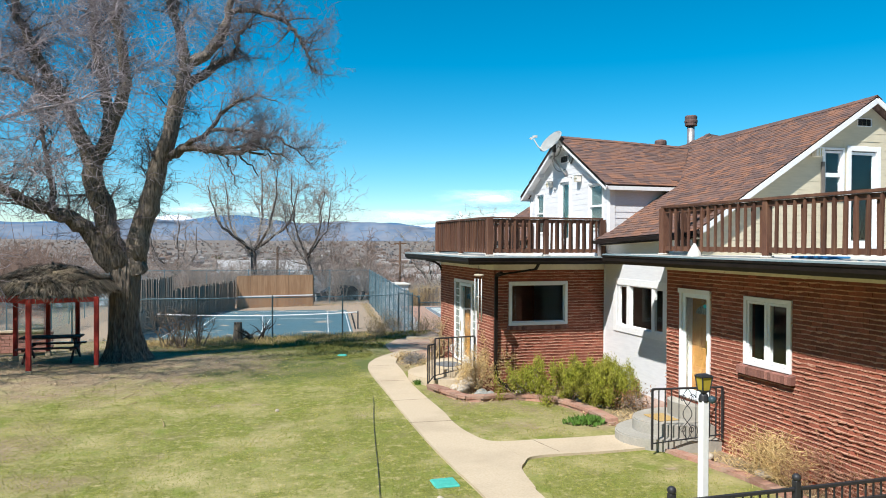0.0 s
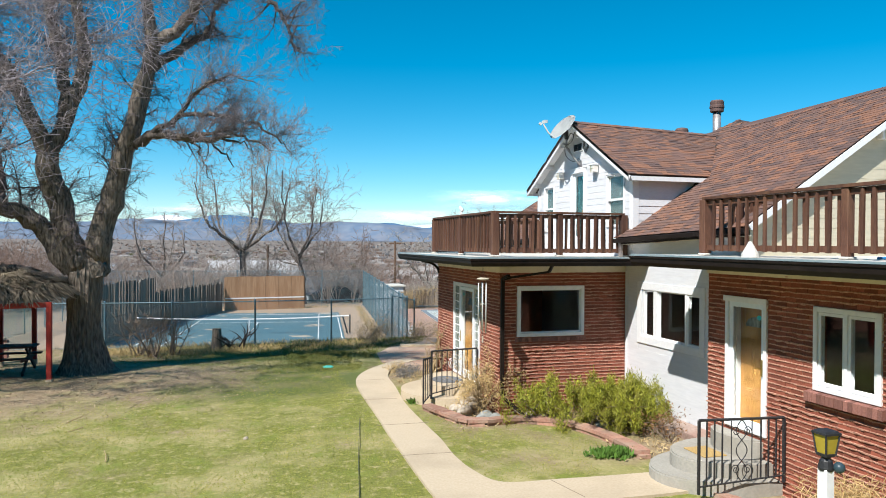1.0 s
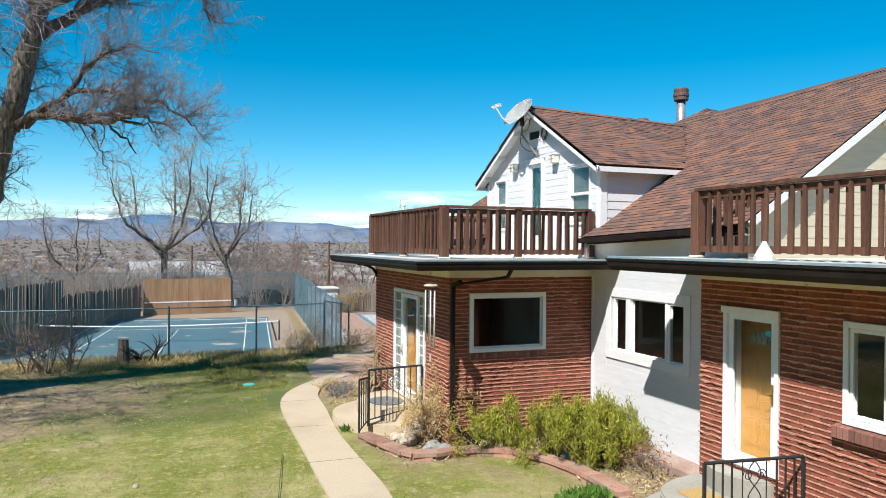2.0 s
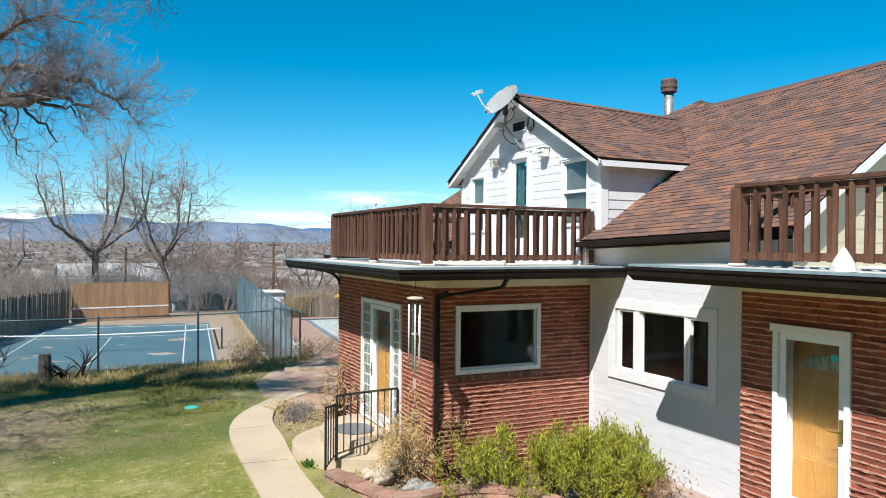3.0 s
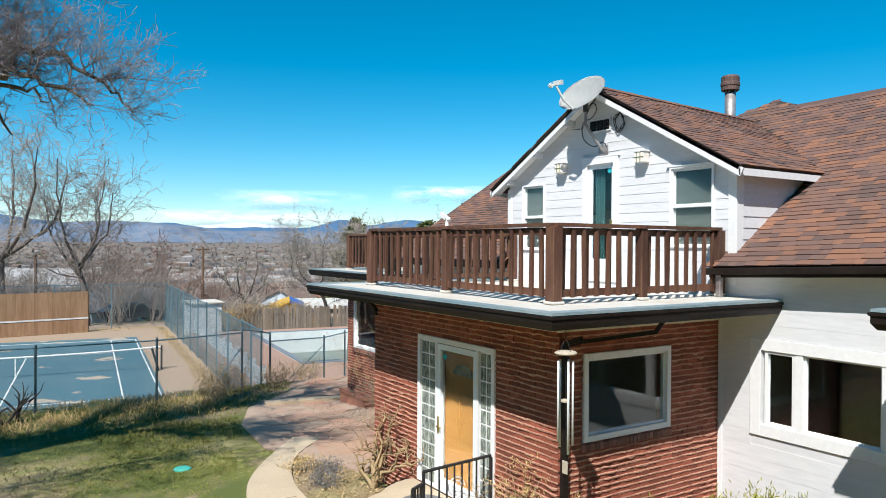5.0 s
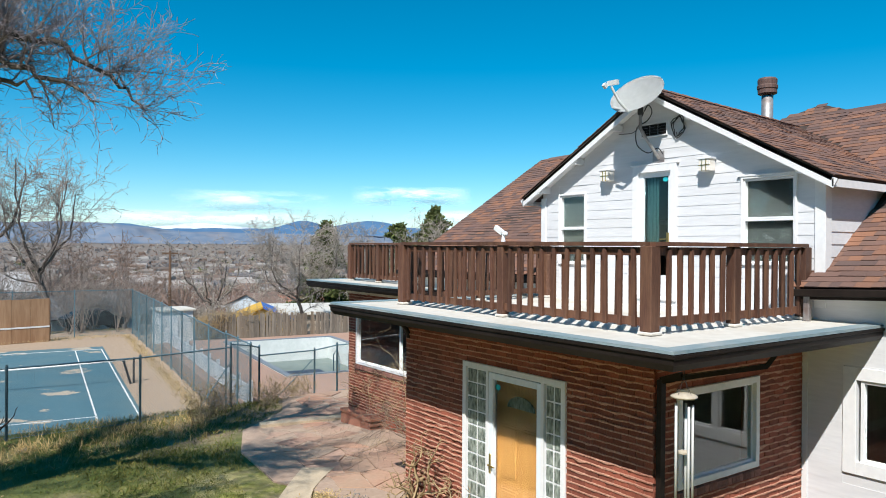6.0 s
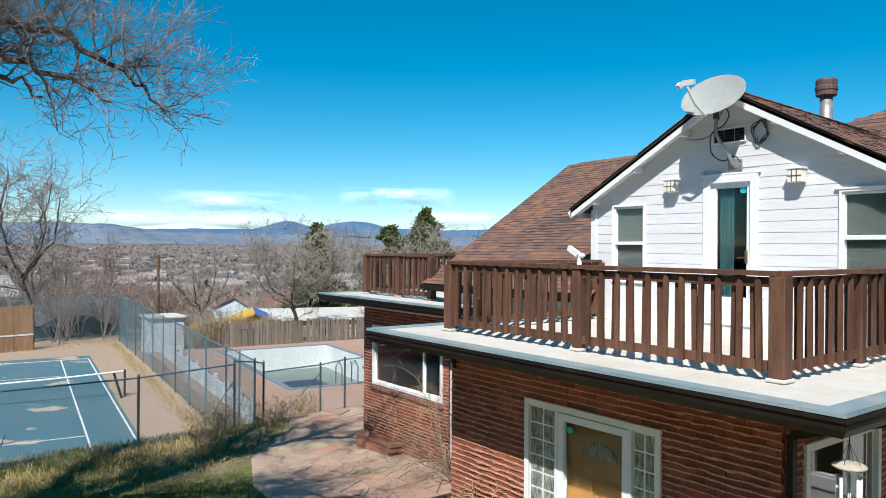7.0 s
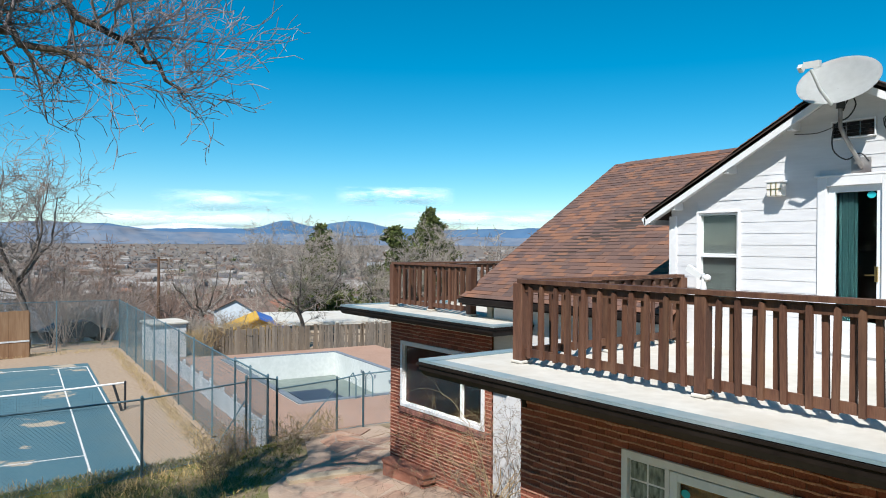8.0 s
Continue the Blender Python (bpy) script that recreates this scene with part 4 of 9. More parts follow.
# white rakes and fascias
bm = bmesh.new()
for side in (-1, 1):
    beam(bm, (DX + 0.012, DY + side * (DHALF + 0.02), DEZ - 0.115), (DX + 0.012, DY, DZ - 0.115), 0.024, 0.12)
part("rake", bm, M_TRIM, house, "white rake board")
for side in (-1, 1):
    bm = bmesh.new()
    beam(bm, (DX, DY + side * (DHALF - 0.01), DEZ - 0.10), (X_EDGE, DY + side * (DHALF - 0.01), DEZ - 0.10), 0.02, 0.10)
    part("fascia", bm, M_TRIM, house, "white fascia board")
    bm = bmesh.new()
    slab(bm, ((DX + 0.03, DY + side * (DHALF - 0.02), DEZ - 0.075), (DX + 0.03, DY, DZ - 0.075), (XW, DY, DZ - 0.075), (XW, DY + side * (DHALF - 0.02), DEZ - 0.075)), 0.02)
    part("soffit", bm, M_TRIM, house, "white gable soffit")
    for f in (0.16, 0.45, 0.75):
        y = DY + side * DHALF * (1 - f)
        z = DEZ + (DZ - DEZ) * f
        part("lookout", boxes((DX + 0.03, y - 0.045, z - 0.20, XW, y + 0.045, z - 0.10)), M_TRIM, house)
bm = bmesh.new()
beam(bm, (EAVE_X + 0.1, Y_S - 0.015, EAVE_Z - 0.03), (RIDGE_X, Y_S - 0.015, RIDGE_Z - 0.1), 0.024, 0.11)
beam(bm, (2 * RIDGE_X - EAVE_X, Y_S - 0.017, EAVE_Z - 0.1), (RIDGE_X, Y_S - 0.017, RIDGE_Z - 0.1), 0.024, 0.11)
part("rake", settled(bm), M_TRIM, house, "white rake board")
part("soffit", settled(slab(bmesh.new(), ((EAVE_X + 0.1, Y_S + 0.03, EAVE_Z - 0.06), (EAVE_X + 0.1, GY, EAVE_Z - 0.06), (RIDGE_X, GY, RIDGE_Z - 0.13), (RIDGE_X, Y_S + 0.03, RIDGE_Z - 0.13)), 0.02)), M_CREAM, house)
# eave gutter of the main roof, and the wall strip under it
for y0, y1 in ((14.0, 16.98), (21.78, Y_N), (Y_S, 14.0)):
    bm = boxes((EAVE_X - 0.09, y0, EAVE_Z - 0.13, EAVE_X + 0.0, y1, EAVE_Z - 0.035), (EAVE_X + 0.0, y0, EAVE_Z - 0.17, EAVE_X + 0.02, y1, EAVE_Z - 0.03), bevel=0.01)
    part("gutter", settled(bm), M_GUTTER, house, "dark brown metal eave gutter")
for y0, y1 in ((Y_S + 0.05, 16.96), (21.8, Y_N - 0.02)):
    part("soffit", settled(boxes((EAVE_X + 0.02, y0, EAVE_Z - 0.17, XW, y1, EAVE_Z - 0.15))), M_CREAM, house)
# short drain from the eave down on to the flat roof
bm = boxes((8.98, 16.78, 3.46, 9.06, 16.86, EAVE_Z - 0.12), bevel=0.012)
part("downspout", bm, M_GALV, house, "grey metal downspout")

# -- windows and doors
w_pw = window("white framed picture window", "y", YN0, PW, 0.075, [(PW[0] + 0.075, PW[1] - 0.075, PW[2] + 0.075, PW[3] - 0.075)], house)
rowlock(w_pw, "y", YN0, PW[0] - 0.04, PW[1] + 0.04, PW[2] - 0.11, PW[2], 0.03)
w_ww = window("white three-light casement window with broad casing", "x", XW, WW, 0.16, [(14.245, 14.685, 1.74, 2.765), (14.745, 15.725, 1.75, 2.765), (15.835, 16.275, 1.74, 2.765)], house)
w_sw = window("white two-light casement window", "x", XS, SW, 0.07, [(9.67, 10.13, 1.775, 2.81), (10.18, 10.645, 1.775, 2.81)], house)
rowlock(w_sw, "x", XS, SW[0] - 0.09, SW[1] + 0.09, SW[2] - 0.16, SW[2], 0.10)
w_bw = window("large white framed picture window", "x", X3, BW, 0.075, [(26.12, 26.80, 1.34, 2.65), (26.80, 28.85, 1.34, 2.65)], house)
rowlock(w_bw, "x", X3, BW[0] - 0.04, BW[1] + 0.04, BW[2] - 0.12, BW[2], 0.04)
w_gn = window("white sash window", "x", XW, GN, 0.032, [(GN[0] + 0.032, GN[1] - 0.032, 4.11, 4.72), (GN[0] + 0.032, GN[1] - 0.032, 4.72, 5.305)], house, 0.026)
w_gs = window("white sash window", "x", XW, GS, 0.032, [(GS[0] + 0.032, GS[1] - 0.032, 4.18, 4.79), (GS[0] + 0.032, GS[1] - 0.032, 4.79, 5.355)], house, 0.028)
w_sg = window("white sash window", "y", GY, SGW, 0.05, [(SGW[0] + 0.05, SGW[1] - 0.05, 4.80, 5.32), (SGW[0] + 0.05, SGW[1] - 0.05, 5.32, 5.85)], house)
# head trims over the gable openings
for a, b, z in ((GD[0] - 0.04, GD[1] + 0.04, GD[3]), (GS[0] - 0.05, GS[1] + 0.05, GS[3])):
    part("head_trim", boxes((XW - 0.04, a, z, XW, b, z + 0.025), bevel=0.004), M_TRIM, house)


def leaf_panels(bm, axis, at, a0, a1, z0, z1):
    """A wooden door leaf with raised panels."""
    def b(p, q, r, s, d0, d1):
        if axis == "x":
            box(bm, at + d0, p, r, at + d1, q, s, 0.004)
        else:
            box(bm, p, at + d0, r, q, at + d1, s, 0.004)
    b(a0, a1, z0, z1, 0.02, 0.06)
    m, h = (a0 + a1) / 2, z1 - z0
    for p, q in ((a0 + 0.11, m - 0.05), (m + 0.05, a1 - 0.11)):
        for r, s in ((z0 + 0.10 * h, z0 + 0.30 * h), (z0 + 0.36 * h, z0 + 0.70 * h)):
            b(p, q, r, s, 0.012, 0.02)
            b(p + 0.035, q - 0.035, r + 0.035, s - 0.035, 0.002, 0.012)


def half_moon(axis, at, mid, z, r, parent):
    bm = bmesh.new()
    pts = [(mid + r * math.cos(math.pi * i / 14), z + 0.62 * r * math.sin(math.pi * i / 14)) for i in range(15)]
    f = [bm.verts.new((at + 0.008, a, c)) for a, c in pts]
    g = [bm.verts.new((at + 0.03, a, c)) for a, c in pts]
    bm.faces.new(f)
    bm.faces.new(g[::-1])
    for i in range(15):
        bm.faces.new((f[i], g[i], g[(i + 1) % 15], f[(i + 1) % 15]))
    part("fan_light", bm, M_BLOCK, parent, "leaded half-moon light")


def storm_door(label, at, y0, y1, z0, z1, house, casing):
    """A pale storm door with a full glass over a wooden leaf, in a casing, on a west wall."""
    bm = bmesh.new()
    frame_ring(bm, "x", at, y0, y1, z0, z1, casing, -0.14, 0.03, sill=0.035)
    d = part("door", bm, M_TRIM, house, label)
    a, b, c, e = y0 + casing, y1 - casing, z0 + 0.035, z1 - casing
    bm = bmesh.new()
    frame_ring(bm, "x", at, a, b, c, e, 0.085, -0.045, -0.012, sill=0.14)
    part("storm_frame", bm, M_STORM, d, "pale blue-white storm door frame")
    pane(d, "x", at, a + 0.085, b - 0.085, c + 0.14, e - 0.085, 0.025)
    bm = bmesh.new()
    leaf_panels(bm, "x", at + 0.20, a + 0.02, b - 0.02, c, e)
    part("leaf", bm, M_DOOR, d, "honey oak panelled door")
    part("reveal", boxes((at + 0.145, a - 0.03, c, at + 0.25, a + 0.018, e), (at + 0.145, b - 0.018, c, at + 0.25, b + 0.03, e)), M_TRIM, d, "white door reveal")
    half_moon("x", at + 0.205, (a + b) / 2, c + 0.80 * (e - c), 0.27, d)
    bm = boxes((at - 0.02, a + 0.025, c + 0.90, at + 0.012, a + 0.06, c + 1.16), bevel=0.006)
    beam(bm, (at - 0.05, a + 0.04, c + 1.02), (at - 0.05, a + 0.16, c + 1.015), 0.016, 0.018)
    beam(bm, (at - 0.05, a + 0.04, c + 1.02), (at, a + 0.04, c + 1.02), 0.016, 0.018)
    part("handle", bm, M_BRASS, d, "brass lever handle")
    return d


d_s = storm_door("glazed storm door over a honey oak entrance door", XS, *SD, house, 0.07)
part("head_trim", boxes((XS - 0.055, SD[0] - 0.02, SD[3] - 0.07, XS - 0.03, SD[1] + 0.02, SD[3] + 0.02), bevel=0.005), M_TRIM, d_s)
# north entrance: storm door between two strips of glass blocks
bm = bmesh.new()
frame_ring(bm, "x", XN, *ND, 0.075, -0.14, 0.028, sill=0.03)
box(bm, XN - 0.028, 19.74, 0.45, XN + 0.14, 19.79, 2.675)
box(bm, XN - 0.028, 18.65, 0.45, XN + 0.14, 18.70, 2.675)
d_n = part("door", bm, M_TRIM, house, "glazed storm door over an oak entrance door between glass blocks")
bm = bmesh.new()
frame_ring(bm, "x", XN, 18.70, 19.74, 0.45, 2.66, 0.085, -0.05, 0.02, sill=0.16)
part("storm_frame", bm, M_STORM, d_n, "pale blue-white storm door frame")
pane(d_n, "x", XN, 18.785, 19.655, 0.61, 2.575, 0.03)
bm = bmesh.new()
leaf_panels(bm, "x", XN + 0.10, 18.71, 19.73, 0.45, 2.62)
part("leaf", bm, M_DOOR, d_n, "honey oak panelled door")
half_moon("x", XN + 0.10, 19.22, 2.22, 0.27, d_n)
bm = boxes((XN - 0.03, 19.68, 1.28, XN + 0.0, 19.72, 1.55), bevel=0.006)
beam(bm, (XN - 0.06, 19.70, 1.40), (XN - 0.06, 19.57, 1.395), 0.016, 0.02)
beam(bm, (XN - 0.06, 19.70, 1.40), (XN, 19.70, 1.40), 0.016, 0.02)
part("handle", bm, M_BRASS, d_n, "brass lever handle")
for y0, y1 in ((19.795, 20.24), (18.36, 18.645)):
    rows, cols = 11, 2
    for r in range(rows):
        for c in range(cols):
            z = 0.46 + r * 2.2 / rows
            y = y0 + c * (y1 - y0) / cols
            key = ("glass_block", round(y1 - y0, 3))
            if key not in SHARED:
                me = bpy.data.meshes.new("glass_block")
                b = boxes((0, 0.008, 0.008, 0.09, (y1 - y0) / cols - 0.008, 2.2 / rows - 0.008), bevel=0.010)
                b.to_mesh(me)
                b.free()
                me.materials.append(M_BLOCK)
                SHARED[key] = me
            ob = new("glass_block", SHARED[key])
            ob.parent = d_n
            ob.location = Vector((XN + 0.005, y, z)) - origin_of(d_n)
    part("block_joint", boxes((XN + 0.013, y0, 0.45, XN + 0.10, y1, 2.67)), M_TRIM, d_n)
# balcony door in the upper gable, its glass tall and dark
bm = bmesh.new()
frame_ring(bm, "x", XW, *GD, 0.11, -0.12, 0.035, sill=0.06)
d_g = part("door", bm, M_TRIM, house, "white balcony door with a tall green glass")
bm = bmesh.new()
frame_ring(bm, "x", XW, GD[0] + 0.11, GD[1] - 0.11, 3.62, 5.58, 0.075, -0.07, -0.02, sill=0.12)
part("storm_frame", bm, M_STORM, d_g, "pale blue-white storm door frame")
pane(d_g, "x", XW, GD[0] + 0.185, GD[1] - 0.185, 3.74, 5.505, 0.05, M_GREENGLASS)
bm = boxes((XW - 0.02, 19.13, 4.44, XW + 0.02, 19.16, 4.62), bevel=0.004)
beam(bm, (XW - 0.05, 19.145, 4.52), (XW - 0.05, 19.25, 4.515), 0.015, 0.018)
part("handle", bm, M_BRASS, d_g, "brass lever handle")
bm = bmesh.new()
frame_ring(bm, "y", GY, *SGD, 0.11, -0.12, 0.035, sill=0.06)
d_sg = part("door", bm, M_TRIM, house, "white balcony door with a tall glass")
bm = bmesh.new()
frame_ring(bm, "y", GY, SGD[0] + 0.11, SGD[1] - 0.11, 3.76, 5.85, 0.06, -0.07, -0.02, sill=0.12)
part("storm_frame", bm, M_STORM, d_sg)
pane(d_sg, "y", GY, SGD[0] + 0.17, SGD[1] - 0.17, 3.88, 5.79, 0.05, M_GREENGLASS)


def louvre(axis, at, a0, a1, z0, z1):
    """A gable vent of three dark bays with slats in a thin frame."""
    bm = bmesh.new()
    frame_ring(bm, axis, at, a0, a1, z0, z1, 0.018, -0.02, 0.03)
    v = part("vent", bm, M_TRIM, house, "small louvred gable vent")
    for i in range(3):
        p, q = a0 + 0.02 + (a1 - a0 - 0.04) * i / 3 + 0.01, a0 + 0.02 + (a1 - a0 - 0.04) * (i + 1) / 3 - 0.01
        bm = bmesh.new()
        for k in range(4):
            z = z0 + 0.025 + (z1 - z0 - 0.05) * k / 4
            if axis == "x":
                box(bm, at - 0.024, p, z, at - 0.012, q, z + 0.7 * (z1 - z0) / 4)
            else:
                box(bm, p, at - 0.024, z, q, at - 0.012, z + 0.7 * (z1 - z0) / 4)
        part("slat", bm, M_GUTTER, v)


louvre("x", XW, 19.15, 19.66, 6.14, 6.36)
louvre("y", GY, 13.27, 13.67, 6.42, 6.61)

# sheets added behind the upper panes; their grey-green stands in for reflections
M_PANE_TONE = mat("grey_green_pane_tone", (0.040, 0.050, 0.050), (0.065, 0.078, 0.078), 6, 0.7, 0.05, stretch=(1, 1, 9))
for win, (a, b, z0, z1) in ((w_gn, GN), (w_gs, GS)):
    part("blind", boxes((XW + 0.075, a + 0.04, z0 + 0.04, XW + 0.085, b - 0.04, z1 - 0.04)), M_PANE_TONE, win, "added grey-green sheet that tones the pane")
M_TEALCURTAIN = mat("teal_curtain", (0.022, 0.07, 0.075), (0.04, 0.11, 0.115), 3, 0.8, 0.1, stretch=(1, 12, 0.3))
bm = bmesh.new()
for k in range(6):
    box(bm, XW + 0.10 + 0.015 * (k % 2), GD[1] - 0.20 - 0.034 * (k + 1), 3.70, XW + 0.125 + 0.015 * (k % 2), GD[1] - 0.20 - 0.034 * k, 5.55, 0.006)
part("curtain", bm, M_TEALCURTAIN, d_g, "teal curtain drawn to one side behind the glass")

# ---- deck railings on the flat roofs ----
def railing(label, runs, top, foot):
    """runs: rows of posts (x, y); between posts run a cap, two rails and upright boards on both sides of the rails."""
    x, y = runs[0][0]
    r = thing("deck_railing", (x, y, foot), label, "railing", group="deck railings")
    done = set()
    for run in runs:
        for k, (px, py) in enumerate(run):
            if (px, py) in done:
                continue
            done.add((px, py))
            w = 0.075 if k in (0, len(run) - 1) else 0.06
            bm = boxes((px - w, py - w, foot + 0.035, px + w, py + w, top - 0.045), bevel=0.008)
            post = part("post", bm, M_RAIL, r)
            part("foot", boxes((px - w - 0.015, py - w - 0.015, foot, px + w + 0.03, py + w + 0.02, foot + 0.035), bevel=0.01), M_MEMBRANE, post, "white membrane pad")
        for (ax, ay), (bx, by) in zip(run, run[1:]):
            a, b = Vector((ax, ay, 0)), Vector((bx, by, 0))
            d = (b - a).normalized()
            side = Vector((d.y, -d.x, 0))
            ln = (b - a).length
            part("cap_rail", beam(bmesh.new(), (ax, ay, top - 0.022), (bx, by, top - 0.022), 0.15, 0.044), M_RAIL, r)
            for z in (top - 0.10, foot + 0.13):
                p, q = a + d * 0.06, b - d * 0.06
                part("rail", beam(bmesh.new(), (p.x, p.y, z), (q.x, q.y, z), 0.042, 0.09), M_RAIL, r)
            n = max(1, round((ln - 0.2) / 0.102))
            for i in range(n):
                c = a + d * (0.12 + (ln - 0.24) * (i + 0.5) / n) + side * (0.037 if i % 2 else -0.037)
                h = top - 0.055 - 0.012 * ((i * 7) % 3)
                key = ("baluster", round(h - foot, 2), i % 2, round(d.x, 1))
                if key not in SHARED:
                    bm = bmesh.new()
                    w, t, z0, z1 = 0.026, 0.016, 0.075, h - foot
                    cs = [(-w, z0), (w, z0), (w, z1 - 0.035), (w * 0.35, z1), (-w, z1 - 0.02)]
                    f = [bm.verts.new(d * u + side * t + Vector((0, 0, v))) for u, v in cs]
                    g = [bm.verts.new(d * u - side * t + Vector((0, 0, v))) for u, v in cs]
                    bm.faces.new(f)
                    bm.faces.new(g[::-1])
                    for j in range(5):
                        bm.faces.new((f[j], g[j], g[(j + 1) % 5], f[(j + 1) % 5]))
                    bmesh.ops.recalc_face_normals(bm, faces=bm.faces)
                    me = bpy.data.meshes.new("baluster")
                    bm.to_mesh(me)
                    bm.free()
                    me.materials.append(M_RAIL)
                    SHARED[key] = me
                ob = new("baluster", SHARED[key])
                ob.parent = r
                ob.matrix_basis = Matrix.Translation(Vector((c.x, c.y, foot)) - origin_of(r)) @ Matrix.Rotation(radians(((i * 37) % 7 - 3) * 0.35), 4, side)
    return r


railing("brown stained wooden deck railing on the white roof", [[(6.06, 16.95), (6.06, 19.31), (6.06, 21.70)], [(6.06, 16.95), (7.58, 16.95), (9.16, 16.95)], [(6.06, 21.70), (7.6, 21.70), (9.16, 21.70)]], 4.445, 3.466)
railing("brown stained wooden deck railing on the near roof", [[(8.48, 13.06), (8.48, 10.06), (8.48, 7.05), (8.48, 4.0)], [(8.48, 13.06), (9.75, 13.06)]], 4.565, 3.566)
railing("brown stained wooden deck railing on the far roof", [[(9.2, 29.2), (9.2, 27.75), (9.2, 26.45)], [(9.2, 29.2), (10.9, 29.2), (12.6, 29.2)]], 4.46, 3.466)

# ---- things on the roofs and walls ----
def pipe(name, label, x, y, profile, material=None):
    ob = part(name, lathe(bmesh.new(), (x, y), profile, 20), material or M_GALV, None, smooth=False)
    return tagged(ob, label, "flue")


flue = thing("flue_pipe", (14.2, 20.38, 6.5), "tall galvanised metal flue with a rusty cap", "flue")
part("pipe", lathe(bmesh.new(), (14.2, 20.38), [(0.115, 6.3), (0.115, 7.62), (0.11, 7.62)], 18), M_GALV, flue, smooth=True)
M_RUST = mat("rusty_cap", (0.101, 0.063, 0.0546), (0.16, 0.101, 0.0882), 16, 0.7, 0.1, metal=0.3)
part("cap", lathe(bmesh.new(), (14.2, 20.38), [(0.16, 7.60), (0.19, 7.62), (0.19, 7.70), (0.205, 7.72), (0.205, 7.78), (0.19, 7.80), (0.195, 7.90), (0.17, 7.94), (0.10, 7.95)], 20), M_RUST, flue, "rusty brown ribbed cap")
vent2 = thing("roof_vent", (13.93, 21.7, 6.5), "short rusty round roof vent", "vent")
part("pipe", lathe(bmesh.new(), (13.93, 21.7), [(0.14, 6.4), (0.14, 7.14)], 16), M_RUST, vent2, smooth=True)
part("cap", lathe(bmesh.new(), (13.93, 21.7), [(0.15, 7.12), (0.2, 7.15), (0.2, 7.26), (0.17, 7.31), (0.1, 7.33)], 18), M_RUST, vent2)

# satellite dish on an arm over the balcony door
dish = thing("satellite_dish", (9.25, 19.35, 5.80), "pale grey satellite dish on a bent arm", "satellite dish")
mast = [((XW - 0.02, 19.30, 5.78), (XW - 0.08, 19.32, 5.86), (XW - 0.28, 19.39, 6.14), (8.93, 19.41, 6.24), (8.93, 19.41, 6.50)), (0.026,) * 5]
part_mast = mesh_part("arm", shift(tubes("arm", [mast], 8), dish), M_GALV, dish, smooth=True)
part("plate", boxes((XW - 0.028, 19.20, 5.68, XW - 0.016, 19.42, 5.90), bevel=0.003), M_GALV, dish)
C = Vector((8.80, 19.38, 6.76))
AIM = Vector((-0.78, -0.10, 0.60)).normalized()
sx = AIM.cross(Vector((0, 0, 1))).normalized()
sy = sx.cross(AIM).normalized()
bm = bmesh.new()
rings = []
for k in range(9):
    r = k / 8
    rings.append([bm.verts.new(C + sx * (0.45 * r * math.cos(t)) + sy * (0.39 * r * math.sin(t)) - AIM * (0.10 * (1 - r * r))) for t in [2 * math.pi * i / 36 for i in range(36)]] if k else [bm.verts.new(C - AIM * 0.10)])
for i in range(36):
    bm.faces.new((rings[0][0], rings[1][i], rings[1][(i + 1) % 36]))
    for a, b in zip(rings[1:], rings[2:]):
        bm.faces.new((a[i], b[i], b[(i + 1) % 36], a[(i + 1) % 36]))
bmesh.ops.solidify(bm, geom=bm.faces, thickness=0.014)
part("reflector", bm, M_DISH, dish, "pale grey oval reflector", smooth=True)
feed = C - sy * 0.38 - AIM * 0.02
tipf = Vector((8.29, 19.44, 6.81))
mesh_part("boom", shift(tubes("boom", [((feed, (feed + tipf) / 2 - sy * 0.05, tipf), (0.022, 0.02, 0.018))], 6), dish), M_DISH, dish)
bm = bmesh.new()
beam(bm, tipf - AIM * 0.02 + sy * 0.05, tipf + AIM * 0.03 + sy * 0.10, 0.17, 0.07)
beam(bm, tipf + sx * 0.09, tipf + sx * 0.10 + AIM * 0.07, 0.05, 0.06)
part("receiver", bm, M_DISH, dish, "white receiver head")
bm = bmesh.new()
beam(bm, C - AIM * 0.135, Vector((8.93, 19.41, 6.45)), 0.08, 0.08)
part("bracket", bm, M_BLACK, dish)


def cable(label, pts, r=0.009):
    """A thin dark cable through the given places, smoothed."""
    p = [Vector(q) for q in pts]
    out = []
    for k in range(len(p) - 1):
        a, b, c, d = p[max(0, k - 1)], p[k], p[k + 1], p[min(len(p) - 1, k + 2)]
        for t in (0, 0.25, 0.5, 0.75):
            out.append(0.5 * ((2 * b) + (c - a) * t + (2 * a - 5 * b + 4 * c - d) * t * t + (3 * b - a - 3 * c + d) * t ** 3))
    out.append(p[-1])
    ob = mesh_part("cable", tubes("cable", [(out, [r] * len(out))], 5), M_BLACK, None)
    return tagged(ob, label, "cable")


cable("black cable looping from the satellite dish", [(8.93, 19.38, 6.42), (XW - 0.25, 19.34, 6.60), (XW - 0.2, 19.30, 6.50), (XW - 0.24, 19.36, 6.36), (XW - 0.36, 19.46, 6.25), (XW - 0.28, 19.52, 6.0), (XW - 0.1, 19.45, 5.88), (XW - 0.03, 19.32, 5.95), (XW - 0.03, 19.22, 5.85)])
cable("black cable strung under the gable eave", [(XW - 0.03, 20.1, 6.26), (XW - 0.06, 19.8, 6.24), (8.93, 19.44, 6.26)], 0.006)
loop = []
for k in range(44):
    t = k * 0.42
    r = 0.15 - 0.001 * k + 0.02 * math.sin(k * 1.7)
    loop.append((XW - 0.03 - 0.02 * math.sin(k), 18.94 + r * 0.8 * math.cos(t), 6.24 + r * 1.15 * math.sin(t)))
